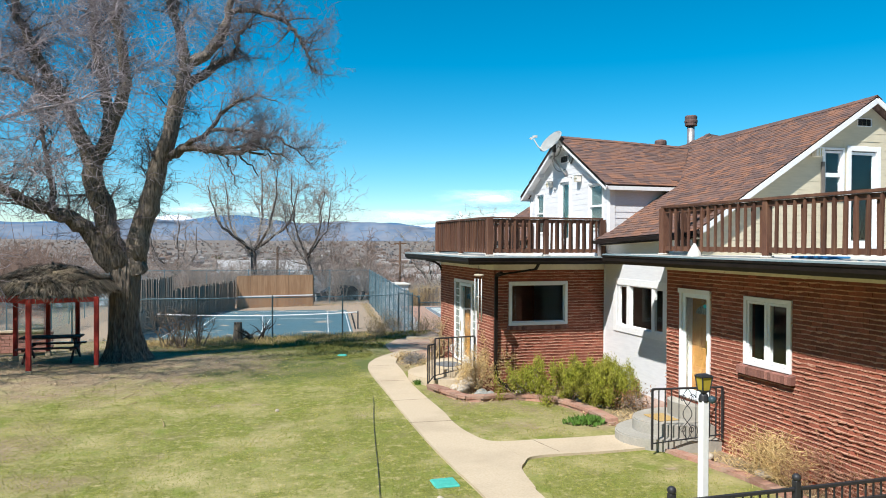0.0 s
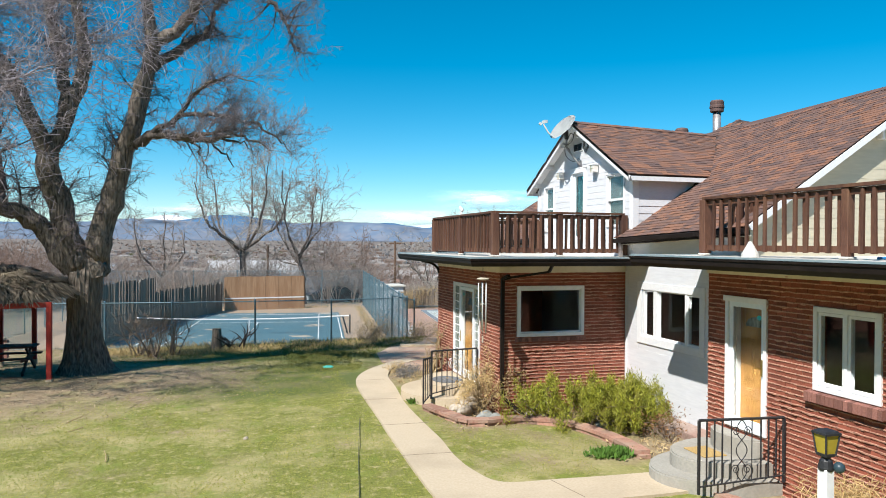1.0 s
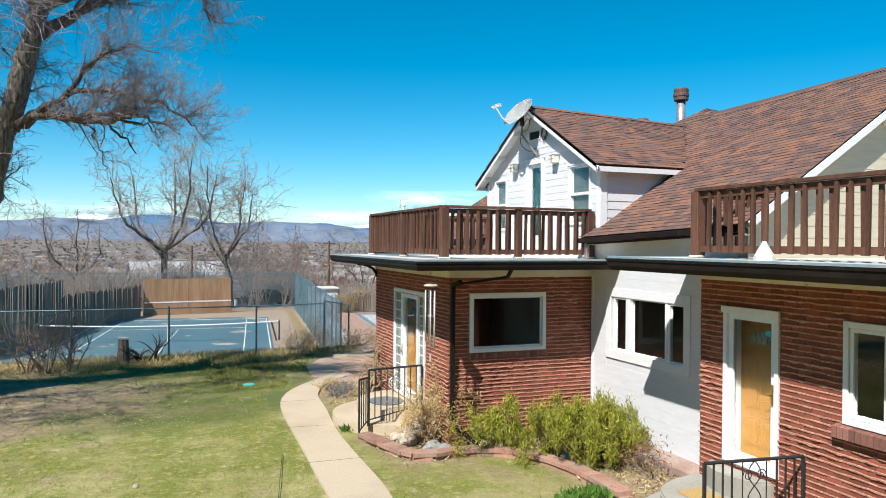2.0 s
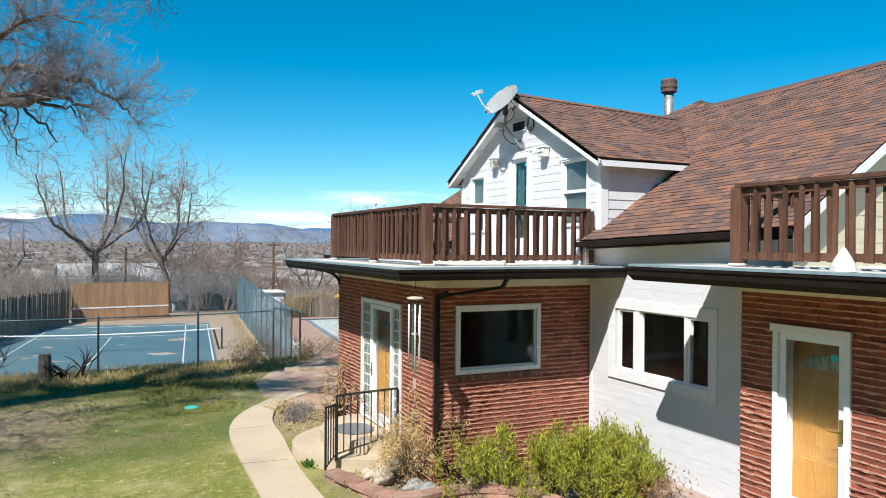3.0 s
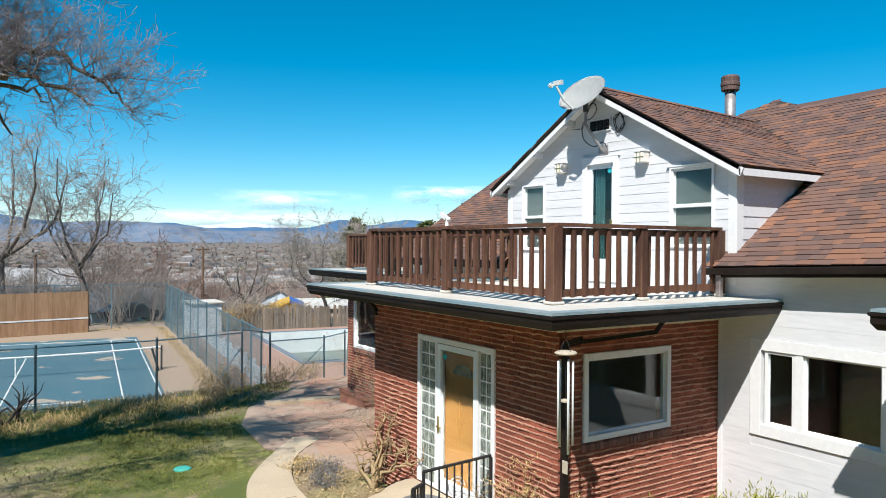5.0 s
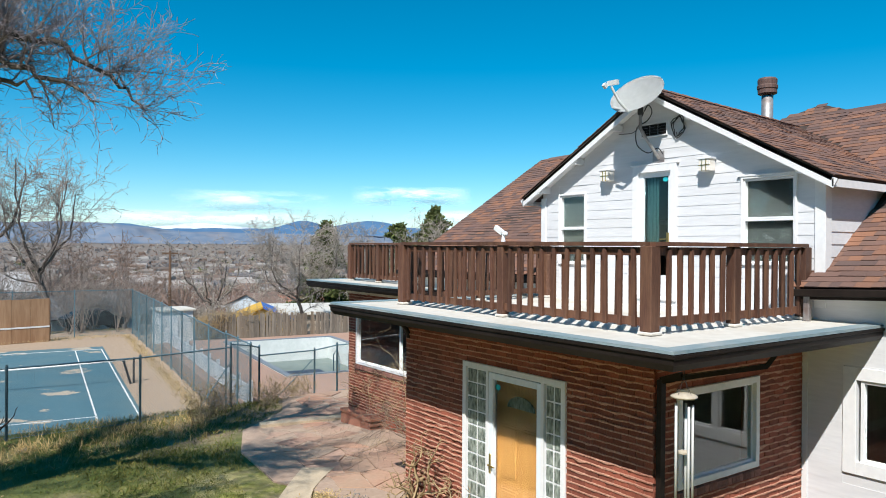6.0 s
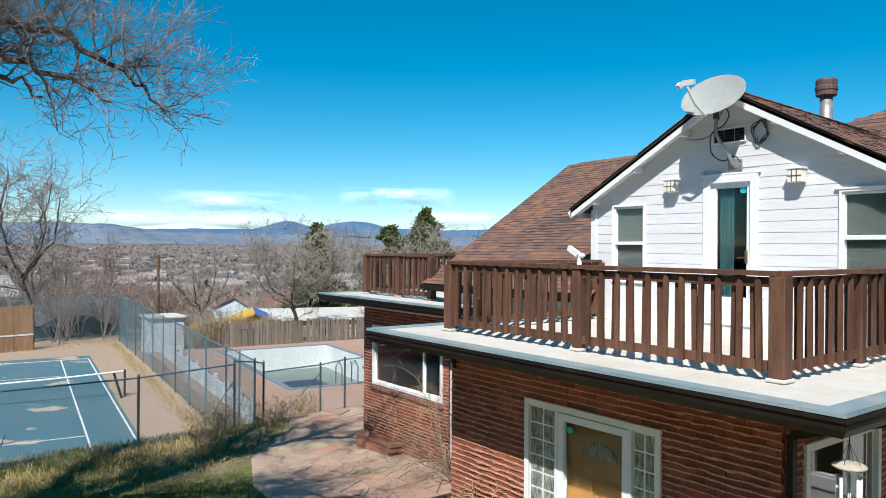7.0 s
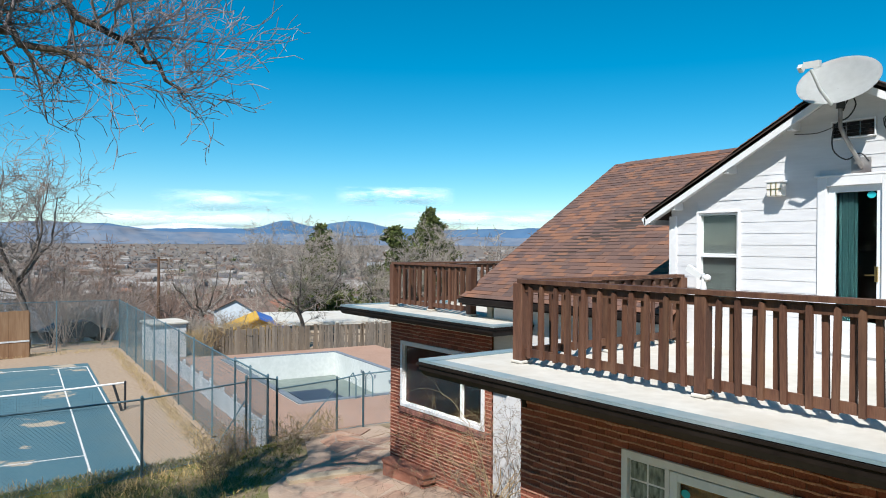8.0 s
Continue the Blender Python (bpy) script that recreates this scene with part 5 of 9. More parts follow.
coil = mesh_part("cable_coil", tubes("cable_coil", [(loop, [0.008] * len(loop))], 5), M_BLACK, None)
tagged(coil, "coiled black cable hung on the gable wall", "cable")

M_LAMPGLASS = mat("frosted_lamp_glass", (0.70, 0.66, 0.60), (0.80, 0.77, 0.72), 12, 0.35, 0.05)


def wall_lamp(y, z):
    l = thing("porch_lamp", (XW, y, z), "square white porch lamp with slatted glass", "wall lamp", group="porch lamps")
    part("body", boxes((XW - 0.16, y - 0.095, z - 0.10, XW - 0.02, y + 0.095, z + 0.07), bevel=0.008), M_LAMPGLASS, l, "frosted glass box")
    part("top", boxes((XW - 0.175, y - 0.11, z + 0.07, XW - 0.012, y + 0.11, z + 0.10), bevel=0.006), M_TRIM, l)
    for k in (-0.033, 0.033):
        part("bar", boxes((XW - 0.166, y + k - 0.006, z - 0.10, XW - 0.158, y + k + 0.006, z + 0.07)), M_BRASS, l)
    part("rail", boxes((XW - 0.166, y - 0.095, z - 0.02, XW - 0.158, y + 0.095, z - 0.008)), M_BRASS, l)


def gable_lamp(x, z):
    """The same lamp on a wall that looks south."""
    l = thing("porch_lamp", (x, GY, z), "square white porch lamp with slatted glass", "wall lamp", group="porch lamps")
    part("body", boxes((x - 0.095, GY - 0.16, z - 0.10, x + 0.095, GY - 0.02, z + 0.07), bevel=0.008), M_LAMPGLASS, l, "frosted glass box")
    part("top", boxes((x - 0.11, GY - 0.175, z + 0.07, x + 0.11, GY - 0.012, z + 0.10), bevel=0.006), M_TRIM, l)
    for k in (-0.033, 0.033):
        part("bar", boxes((x + k - 0.006, GY - 0.166, z - 0.10, x + k + 0.006, GY - 0.158, z + 0.07)), M_BRASS, l)


gable_lamp(12.14, 5.80)
wall_lamp(20.30, 5.59)
wall_lamp(18.40, 5.61)
M_STICKER = mat("teal_sticker", (0.02, 0.42, 0.48), (0.03, 0.50, 0.55), 20, 0.4, 0.0)


def sticker(x, y, z, r):
    bm = bmesh.new()
    v = [bm.verts.new((x, y + r * math.cos(i * math.pi / 8), z + 0.8 * r * math.sin(i * math.pi / 8))) for i in range(16)]
    w = [bm.verts.new((x + 0.002, y + r * math.cos(i * math.pi / 8), z + 0.8 * r * math.sin(i * math.pi / 8))) for i in range(16)]
    bm.faces.new(v[::-1])
    bm.faces.new(w)
    for i in range(16):
        bm.faces.new((v[i], v[(i + 1) % 16], w[(i + 1) % 16], w[i]))
    ob = part("sticker", bm, M_STICKER, None)
    tagged(ob, "small round teal sticker on the door glass", "sticker")


sticker(XW + 0.044, 19.22, 5.46, 0.05)
sticker(XN + 0.024, 19.59, 2.47, 0.05)
sticker(XS + 0.019, 11.86, 2.60, 0.05)


def downspout(label, pts, w=0.075):
    bm = bmesh.new()
    for a, b in zip(pts, pts[1:]):
        beam(bm, a, b, w, w * 0.8)
    ob = part("downspout", bm, M_GUTTER, None)
    return tagged(ob, label, "downspout")


downspout("dark brown downspout at the brick corner above the bed", [(6.30, 16.72, 3.06), (6.24, 16.93, 2.98), (6.24, 16.945, 0.52), (6.27, 16.90, 0.42), (6.62, 16.62, 0.08)])
downspout("dark brown downspout elbow under the gutter", [(7.02, 16.10, 3.30), (6.98, 16.18, 3.16), (6.35, 16.75, 3.02), (6.24, 16.93, 2.96)], 0.06)
# curved brackets under the north wing's eave
for y in (21.78,):
    arc = [(XN - 0.5 * (1 - math.sin(math.pi / 2 * k / 7)), y, 3.24 - 0.32 * (1 - math.cos(math.pi / 2 * k / 7))) for k in range(8)]
    mesh_part("bracket", shift(tubes("bracket", [(arc, [0.036] * 8)], 6), house), M_GUTTER, house, "dark curved eave bracket")

# wind chime hung from the eave corner
CX, CY = 5.50, 16.12
chime = thing("wind_chime", (CX, CY, 2.6), "pale driftwood wind chime with long metal tubes", "wind chime")
M_DRIFT = mat("driftwood", (0.386, 0.336, 0.26), (0.487, 0.437, 0.353), 20, 0.8, 0.2)
mesh_part("hanger", shift(tubes("hanger", [(((CX, CY, 3.29), (CX, CY, 3.20)), (0.005, 0.005))] + [(((CX, CY, 3.20), (CX + dx, CY + dy, 3.045)), (0.0025, 0.0025)) for dx, dy in ((-0.09, 0.0), (0.09, 0.01), (0.0, 0.09), (0.0, -0.08))], 4), chime), M_BLACK, chime)
bm = bmesh.new()
bmesh.ops.create_icosphere(bm, subdivisions=3, radius=1.0, matrix=Matrix.Translation((CX, CY, 3.03)) @ Matrix.Diagonal((0.125, 0.12, 0.028, 1)))
for v in bm.verts:
    v.co.z += 0.008 * noise.noise(v.co * 14)
part("top", bm, M_DRIFT, chime, "pale driftwood top", smooth=True)
for dx, dy, ln in ((-0.085, 0.02, 0.86), (-0.03, -0.075, 0.98), (0.05, -0.06, 0.90), (0.08, 0.035, 1.02), (0.0, 0.085, 0.94)):
    mesh_part("string", shift(tubes("string", [(((CX + dx, CY + dy, 3.01), (CX + dx, CY + dy, 2.95)), (0.002, 0.002))], 3), chime), M_BLACK, chime)
    part("tube", lathe(bmesh.new(), (CX + dx, CY + dy), [(0.0115, 2.95 - ln), (0.012, 2.95)], 10), M_DISH, chime, smooth=True)
mesh_part("cord", shift(tubes("cord", [(((CX, CY, 3.01), (CX, CY, 1.88)), (0.0025, 0.0025))], 4), chime), M_BLACK, chime)
part("clapper", lathe(bmesh.new(), (CX, CY), [(0.02, 2.50), (0.05, 2.51), (0.05, 2.53), (0.02, 2.54)], 14), M_DRIFT, chime)
bm = bmesh.new()
box(bm, CX - 0.004, CY - 0.04, 1.74, CX + 0.004, CY + 0.04, 1.88, 0.003)
part("sail", bm, M_DRIFT, chime)

# white cone vent and odds on the near roof
cone = part("roof_cone", lathe(bmesh.new(), (8.0, 11.35), [(0.13, 3.566), (0.12, 3.62), (0.02, 3.80)], 12), M_MEMBRANE, None)
tagged(cone, "white membrane cone round a roof vent", "vent")
M_TARP = mat("blue_tarp", (0.0168, 0.134, 0.353), (0.0252, 0.185, 0.437), 8, 0.5, 0.3)
bm = boxes((8.9, 9.35, 3.566, 9.5, 10.0, 3.60), bevel=0.012)
tagged(part("folded_tarp", bm, M_TARP, None), "folded blue tarp on the deck", "tarp")
bm = bmesh.new()
bmesh.ops.create_icosphere(bm, subdivisions=2, radius=0.035, matrix=Matrix.Translation((6.07, 19.28, 4.55)))
lathe(bm, (6.06, 19.31), [(0.028, 4.43), (0.03, 4.46), (0.016, 4.54), (0.02, 4.58)], 10)
beam(bm, (6.07, 19.33, 4.56), (6.07, 19.48, 4.64), 0.05, 0.06)
tagged(part("railing_ornament", bm, M_TRIM, None), "small white ornament on the deck railing post", "ornament")

# ---- the yard by the house ----
def half_steps(name, label, cx, cy, tiers):
    """Rounded steps against a west wall: tiers of (reach west, half width, low, high)."""
    s = thing(name, (cx, cy, 0), label, "steps", group="entrance steps")
    for rx, ry, z0, z1 in tiers:
        line = [(cx, cy + ry)] + [(cx - rx * math.sin(math.pi * i / 22), cy + ry * math.cos(math.pi * i / 22)) for i in range(1, 22)] + [(cx, cy - ry)]
        bm = bmesh.new()
        prism(bm, line, z0, z1)
        rim = [e for e in bm.edges if all(abs(v.co.z - z1) < 1e-6 for v in e.verts)]
        bmesh.ops.bevel(bm, geom=rim, offset=0.025, segments=2, affect="EDGES")
        part("step", bm, M_GREYCON if cx > 7 else M_CONCRETE, s, smooth=False)
    return s


half_steps("entrance_steps", "grey rounded concrete entrance steps", XS, 12.28, [(1.55, 0.98, -0.1, 0.20), (1.18, 0.80, 0.18, 0.42), (0.35, 0.56, 0.41, 0.70)])
half_steps("entrance_steps", "pale rounded concrete entrance steps", XN, 19.3, [(1.62, 1.4, -0.1, 0.2), (1.1, 1.15, 0.18, 0.40)])
M_MAT = mat("grey_doormat", (0.101, 0.109, 0.118), (0.16, 0.168, 0.176), 60, 0.95, 0.4)
M_STRAWMAT = mat("straw_doormat", (0.353, 0.235, 0.084), (0.454, 0.319, 0.134), 60, 0.95, 0.4)
bm = bmesh.new()
prism(bm, [(5.70 + 0.36 * math.cos(t), 19.3 + 0.42 * math.sin(t)) for t in [2 * math.pi * i / 24 for i in range(24)]], 0.401, 0.417)
tagged(part("doormat", bm, M_MAT, None), "round grey doormat on the entrance steps", "doormat")
bm = boxes((7.72, 12.0, 0.421, 8.14, 12.55, 0.437), bevel=0.004)
tagged(part("doormat", bm, M_STRAWMAT, None), "straw coloured doormat on the entrance steps", "doormat")


def iron_rail(label, a, b, base_a, base_b, top, scroll):
    """A black iron hand rail between two plan places, with plain bars and a scrolled middle."""
    a, b = Vector((*a, 0)), Vector((*b, 0))
    r = thing("iron_railing", (a.x, a.y, base_a), label, "railing", group="iron railings")
    d = b - a
    n = max(4, round(d.length / 0.125))
    mesh_part("handrail", shift(tubes("handrail", [(((a.x, a.y, top), ((a + d * 0.5).x, (a + d * 0.5).y, top + 0.01), (b.x, b.y, top + 0.02)), (0.021,) * 3)], 6), r), M_BLACK, r)
    low = 0.11
    mesh_part("bottom_rail", shift(tubes("bottom_rail", [(((a.x, a.y, base_a + low), (b.x, b.y, base_b + low)), (0.014, 0.014))], 5), r), M_BLACK, r)
    for i in range(n + 1):
        t = i / n
        p = a + d * t
        z0 = base_a + (base_b - base_a) * t
        if scroll and 0.34 < t < 0.66 and i not in (0, n):
            continue
        w = 0.017 if i in (0, n) else 0.009
        part("post" if i in (0, n) else "bar", boxes((p.x - w, p.y - w, z0 if i in (0, n) else z0 + low, p.x + w, p.y + w, top)), M_BLACK, r)
    if scroll:
        lines = []
        mid = a + d * 0.5
        u = d.normalized()
        zc = (top + (base_a + base_b) / 2 + low) / 2
        hh = (top - (base_a + base_b) / 2 - low) / 2
        for s in (-1, 1):
            pts = []
            for k in range(25):
                ph = k / 24 * 2 * math.pi
                pts.append(mid + u * (s * 0.085 * math.sin(ph * 1.5)) + Vector((0, 0, zc - hh + 2 * hh * k / 24)))
            lines.append((pts, [0.008] * 25))
            for zz in (zc + hh * 0.62, zc - hh * 0.62):
                sp = [mid + u * (s * (0.09 + (0.065 - 0.0022 * k) * math.cos(k * 0.42))) + Vector((0, 0, zz + (0.075 - 0.0025 * k) * math.sin(k * 0.42))) for k in range(22)]
                lines.append((sp, [0.007] * 22))
        for f in (-0.16, 0.16):
            c = mid + u * f
            lines.append(((c + Vector((0, 0, zc - hh)), c + Vector((0, 0, zc + hh))), (0.008, 0.008)))
        mesh_part("scroll_panel", shift(tubes("scroll_panel", lines, 5), r), M_BLACK, r, "wrought iron scrollwork")
    return r


iron_rail("black wrought iron railing with a scrolled panel", (7.22, 11.45), (8.52, 11.22), 0.08, 0.22, 1.17, True)
iron_rail("black iron hand rail on the pale steps", (5.02, 18.22), (6.14, 18.30), 0.20, 0.40, 1.28, False)
iron_rail("short black iron rail at the lowest step", (4.80, 18.12), (5.0, 18.20), 0.02, 0.20, 1.12, False)
mesh_part("scroll", shift(tubes("scroll", [([(5.55 + (0.14 - 0.003 * k) * math.cos(k * 0.4), 18.27, 0.98 + (0.14 - 0.003 * k) * math.sin(k * 0.4)) for k in range(30)], [0.01] * 30)], 5), bpy.data.objects["iron_railing.001"]), M_TRIM, bpy.data.objects["iron_railing.001"], "white painted scroll")


def edging(label, line, material, rows, seed):
    """A low kerb of split bricks laid along a line."""
    e = thing("brick_edging", (line[0][0], line[0][1], 0), label, "edging")
    rng = random.Random(seed)
    pts = curve_through(line, 10)
    dist = [0]
    for p, q in zip(pts, pts[1:]):
        dist.append(dist[-1] + math.hypot(q[0] - p[0], q[1] - p[1]))
    for r in range(rows):
        s = rng.uniform(0, 0.2)
        while s < dist[-1] - 0.25:
            ln = rng.uniform(0.2, 0.36)
            k0 = max(i for i, v in enumerate(dist) if v <= s)
            k1 = max(i for i, v in enumerate(dist) if v <= s + ln - 0.01)
            a, b = pts[k0], pts[min(k1 + 1, len(pts) - 1)]
            z = ground_z(*a) + r * 0.07
            bm = bmesh.new()
            wide = 0.27 if r else 0.20
            beam(bm, (a[0], a[1], z + 0.035), (b[0], b[1], z + 0.035 + rng.uniform(-0.006, 0.006)), wide + rng.uniform(-0.03, 0.03), 0.066)
            part("edging_brick", bm, material, e)
            s += ln + 0.012
    return e


M_EDGE = mat("split_sandstone", (0.302, 0.151, 0.109), (0.386, 0.227, 0.168), 20, 0.9, 0.3, vary="piece", spread=0.25, stain=(0.353, 0.294, 0.227), stain_scale=3.0)
edging("curved red stone edging of the flower bed", [(4.85, 18.0), (5.1, 17.1), (5.42, 16.38), (6.3, 16.42), (7.15, 15.95), (7.55, 14.75), (7.55, 13.4)], M_EDGE, 2, 3)
edging("red stone edging along the wall bed", [(7.62, 11.55), (7.85, 10.6), (7.95, 9.6), (8.0, 7.5)], M_EDGE, 1, 4)


def boulder(x, y, r, label, tone):
    bm = bmesh.new()
    bmesh.ops.create_icosphere(bm, subdivisions=3, radius=1.0)
    for v in bm.verts:
        k = 1 + 0.35 * noise.noise(v.co * 1.3 + Vector((x, y, 0))) + 0.12 * noise.noise(v.co * 3.7)
        v.co = Vector((v.co.x * r * k, v.co.y * r * 0.85 * k, v.co.z * r * 0.75 * k))
        v.co += Vector((x, y, ground_z(x, y) + 0.45 * r))
    tagged(part("rock", bm, tone, None, smooth=True), label, "rock", group="garden rocks")


M_ROCK = mat("pale_limestone", (0.386, 0.336, 0.269), (0.504, 0.454, 0.378), 14, 0.9, 0.5, stain=(0.286, 0.218, 0.16), stain_scale=4.0)
M_ROCKG = mat("grey_limestone", (0.252, 0.26, 0.244), (0.353, 0.361, 0.336), 14, 0.9, 0.5)
for x, y, r, k in ((5.68, 17.62, 0.27, 0), (5.52, 17.35, 0.17, 0), (5.82, 16.85, 0.16, 1), (6.0, 16.72, 0.13, 1), (6.75, 16.6, 0.14, 0), (7.0, 16.45, 0.12, 1), (7.4, 16.3, 0.12, 1), (5.42, 17.7, 0.13, 0), (7.95, 10.9, 0.13, 0), (8.2, 9.75, 0.14, 0), (5.45, 17.9, 0.1, 0), (7.9, 15.6, 0.12, 1)):
    boulder(x, y, r, "pale rough limestone rock in the bed" if k == 0 else "grey rough rock in the bed", M_ROCKG if k else M_ROCK)


# ---- plants: stems are tapered bars, leaves small blades ----
def blades(name, centre, spread, count, size, seed, wide=0.16, up=0.6):
    """Leaf blades: thin pointed quads in clumps round given centres."""
    rng = np.random.default_rng(seed)
    c = np.asarray(centre, float)[rng.integers(0, len(centre), count)]
    p = c + rng.normal(size=(count, 3)) * np.asarray(spread)
    d = rng.normal(size=(count, 3)) + np.array([0, 0, up])
    d /= np.linalg.norm(d, axis=1)[:, None]
    s = np.cross(d, rng.normal(size=(count, 3)))
    s /= np.linalg.norm(s, axis=1)[:, None]
    ln = size * rng.uniform(0.6, 1.4, (count, 1))
    w = ln * wide
    v = np.stack([p, p + d * ln * 0.5 + s * w, p + d * ln, p + d * ln * 0.5 - s * w], 1).reshape(-1, 3)
    f = np.arange(count * 4).reshape(-1, 4)
    return raw_mesh(name, v, f)


M_YEW = mat("yew_needles", (0.143, 0.168, 0.0134), (0.336, 0.336, 0.0336), 6, 0.65, 0.0, vary="island", spread=0.45, stain=(0.227, 0.202, 0.042), stain_scale=2.4)
M_DRY = mat("dry_straw", (0.353, 0.26, 0.126), (0.47, 0.37, 0.21), 9, 0.85, 0.0, vary="island", spread=0.3)
M_REDTWIG = mat("red_brown_twig", (0.218, 0.118, 0.0756), (0.302, 0.176, 0.118), 12, 0.9, 0.0)
M_STRAW = mat("straw_leaves", (0.454, 0.311, 0.126), (0.571, 0.428, 0.21), 9, 0.85, 0.0, vary="island", spread=0.3)
M_TWIG = mat("grey_brown_twig", (0.168, 0.13, 0.101), (0.252, 0.202, 0.16), 12, 0.9, 0.1)
M_TANTWIG = mat("tan_twig", (0.302, 0.218, 0.118), (0.42, 0.319, 0.185), 12, 0.85, 0.1)
M_RUSTY = mat("rust_brown_needles", (0.202, 0.101, 0.042), (0.286, 0.16, 0.0756), 9, 0.85, 0.0, vary="island", spread=0.35)


def sprays(base, count, height, spread, seed, fork=2, r0=0.012, lean=0.5, kink=0.25):
    """Stems rising from a base and forking; returns bars and their ends."""
    rng = np.random.default_rng(seed)
    lines, ends = [], []

    def grow(p, d, ln, r, level):
        pts, rad = [p], [r]
        for k in range(4):
            d = d + rng.normal(size=3) * kink
            d /= np.linalg.norm(d)
            p = p + d * ln / 4
            pts.append(p)
            rad.append(max(0.0018, r * (1 - 0.18 * (k + 1))))
        lines.append((pts, rad))
        if level == 0:
            ends.append(p)
        else:
            for q in range(rng.integers(2, 4)):
                grow(pts[rng.integers(2, 5)], d + rng.normal(size=3) * 0.55, ln * rng.uniform(0.5, 0.75), r * 0.55, level - 1)

    for i in range(count):
        a = rng.uniform(0, 2 * np.pi)
        b = np.array(base) + np.array([np.cos(a), np.sin(a), 0]) * spread * 0.25 * rng.uniform(0, 1)
        grow(b, np.array([np.cos(a) * lean, np.sin(a) * lean, 1.0]) * 1.0, height * rng.uniform(0.4, 0.62), r0, fork)
    return lines, ends


def bush(name, label, base, stems, height, spread, seed, twig, leaf=None, leaves=0, leaf_size=0.06, leaf_spread=0.06, lean=0.5, fork=2, r0=0.012, kink=0.25, category="shrub", wide=0.16, up=0.6):
    b = thing(name, base, label, category)
    lines, ends = sprays(base, stems, height, spread, seed, fork, r0, lean, kink)
    mesh_part("stem", shift(tubes("stem", lines, 3 if fork > 2 else 4), b), twig, b)
    if leaf:
        mesh_part("foliage", shift(blades("foliage", ends, leaf_spread, leaves, leaf_size, seed + 1, wide, up), b), leaf, b)
    return b


for x, y, h, n, s in ((6.75, 16.25, 0.75, 1500, 1), (7.25, 16.05, 0.95, 3200, 2), (7.75, 15.75, 1.0, 3800, 3), (8.15, 15.45, 0.95, 3800, 4), (8.5, 15.05, 0.9, 3200, 5), (8.35, 16.1, 0.95, 3000, 6), (8.75, 15.6, 0.85, 2400, 7)):
    bush("yew_bush", "sprawling yellow-green yew bush in the bed", (x, y, 0.02), 8, h * 1.1, 0.5, 100 + s, M_TWIG, M_YEW, int(n * 2.6), 0.075, (0.042, 0.042, 0.10), 0.75, r0=0.016, wide=0.085, up=1.6)
for x, y, s in ((8.75, 14.55, 1), (8.6, 14.2, 2), (8.5, 14.9, 3)):
    bush("dead_shrub", "dead brown shrub of bare twigs and rusty needles", (x, y, 0.02), 7, 0.62, 0.5, 130 + s, M_TWIG, M_RUSTY, 260, 0.06, 0.05, 0.9)
bush("dry_shrub", "dry tan shrub of tangled stems by the steps", (5.85, 17.6, 0.1), 6, 0.95, 0.4, 140, M_TANTWIG, M_STRAW, 500, 0.05, 0.04, 0.4, 3, 0.018, wide=0.10)
bush("dry_shrub", "dry tan shrub of tangled stems at the corner", (5.88, 17.25, 0.1), 15, 1.22, 0.45, 141, M_TANTWIG, M_STRAW, 8000, 0.045, 0.05, 0.34, 3, 0.02, wide=0.11)
bush("bare_shrub", "gnarled bare shrub against the brick wall", (5.93, 21.35, 0.03), 6, 1.4, 0.4, 142, M_TANTWIG, None, 0, lean=0.4, fork=4, r0=0.062, kink=0.42)
bush("bare_shrub", "leafless shrub of arching twigs before the far window", (8.75, 25.3, 0.1), 18, 2.7, 0.6, 143, M_TANTWIG, None, 0, lean=0.7, fork=4, r0=0.014, kink=0.34)
bush("bare_shrub", "leafless shrub of arching twigs before the far window", (8.75, 24.9, -0.05), 20, 2.4, 0.6, 146, M_TWIG, None, 0, lean=0.5, fork=4, r0=0.013, kink=0.34)
for x, y, s, h in ((8.3, 10.0, 1, 0.72), (8.3, 9.35, 2, 0.82), (8.32, 9.7, 3, 0.7)):
    bush("ornamental_grass", "dry straw coloured clump of grass by the wall", (x, y, 0.0), 26, h, 0.5, 150 + s, M_STRAW, M_STRAW, 900, 0.17, 0.06, 0.6, 2, 0.0028, 0.2, "grass", 0.022, 0.8)
for x, y, s in ((8.3, 8.5, 6), (8.35, 8.0, 7), (8.25, 7.5, 8), (8.4, 8.9, 9)):
    bush("bare_shrub", "red-brown leafless shrub of fine twigs by the wall", (x, y, 0.0), 14, 1.0, 0.5, 150 + s, M_REDTWIG, M_RUSTY, 260, 0.05, 0.05, 0.5, 3, 0.005, 0.22, wide=0.1)
M_LAVENDER = mat("grey_lavender", (0.126, 0.122, 0.122), (0.21, 0.206, 0.197), 12, 0.9, 0.0, vary="island", spread=0.3)
for x, y, s in ((5.25, 21.9, 1), (5.6, 22.5, 2), (5.3, 22.9, 3)):
    bush("lavender", "low grey-brown lavender clump in the bed", (x, y, 0.0), 34, 0.32, 0.5, 160 + s, M_LAVENDER, M_LAVENDER if s != 3 else M_STRAW, 700, 0.045, 0.05, 0.9, 1, 0.004, 0.2, "plant")
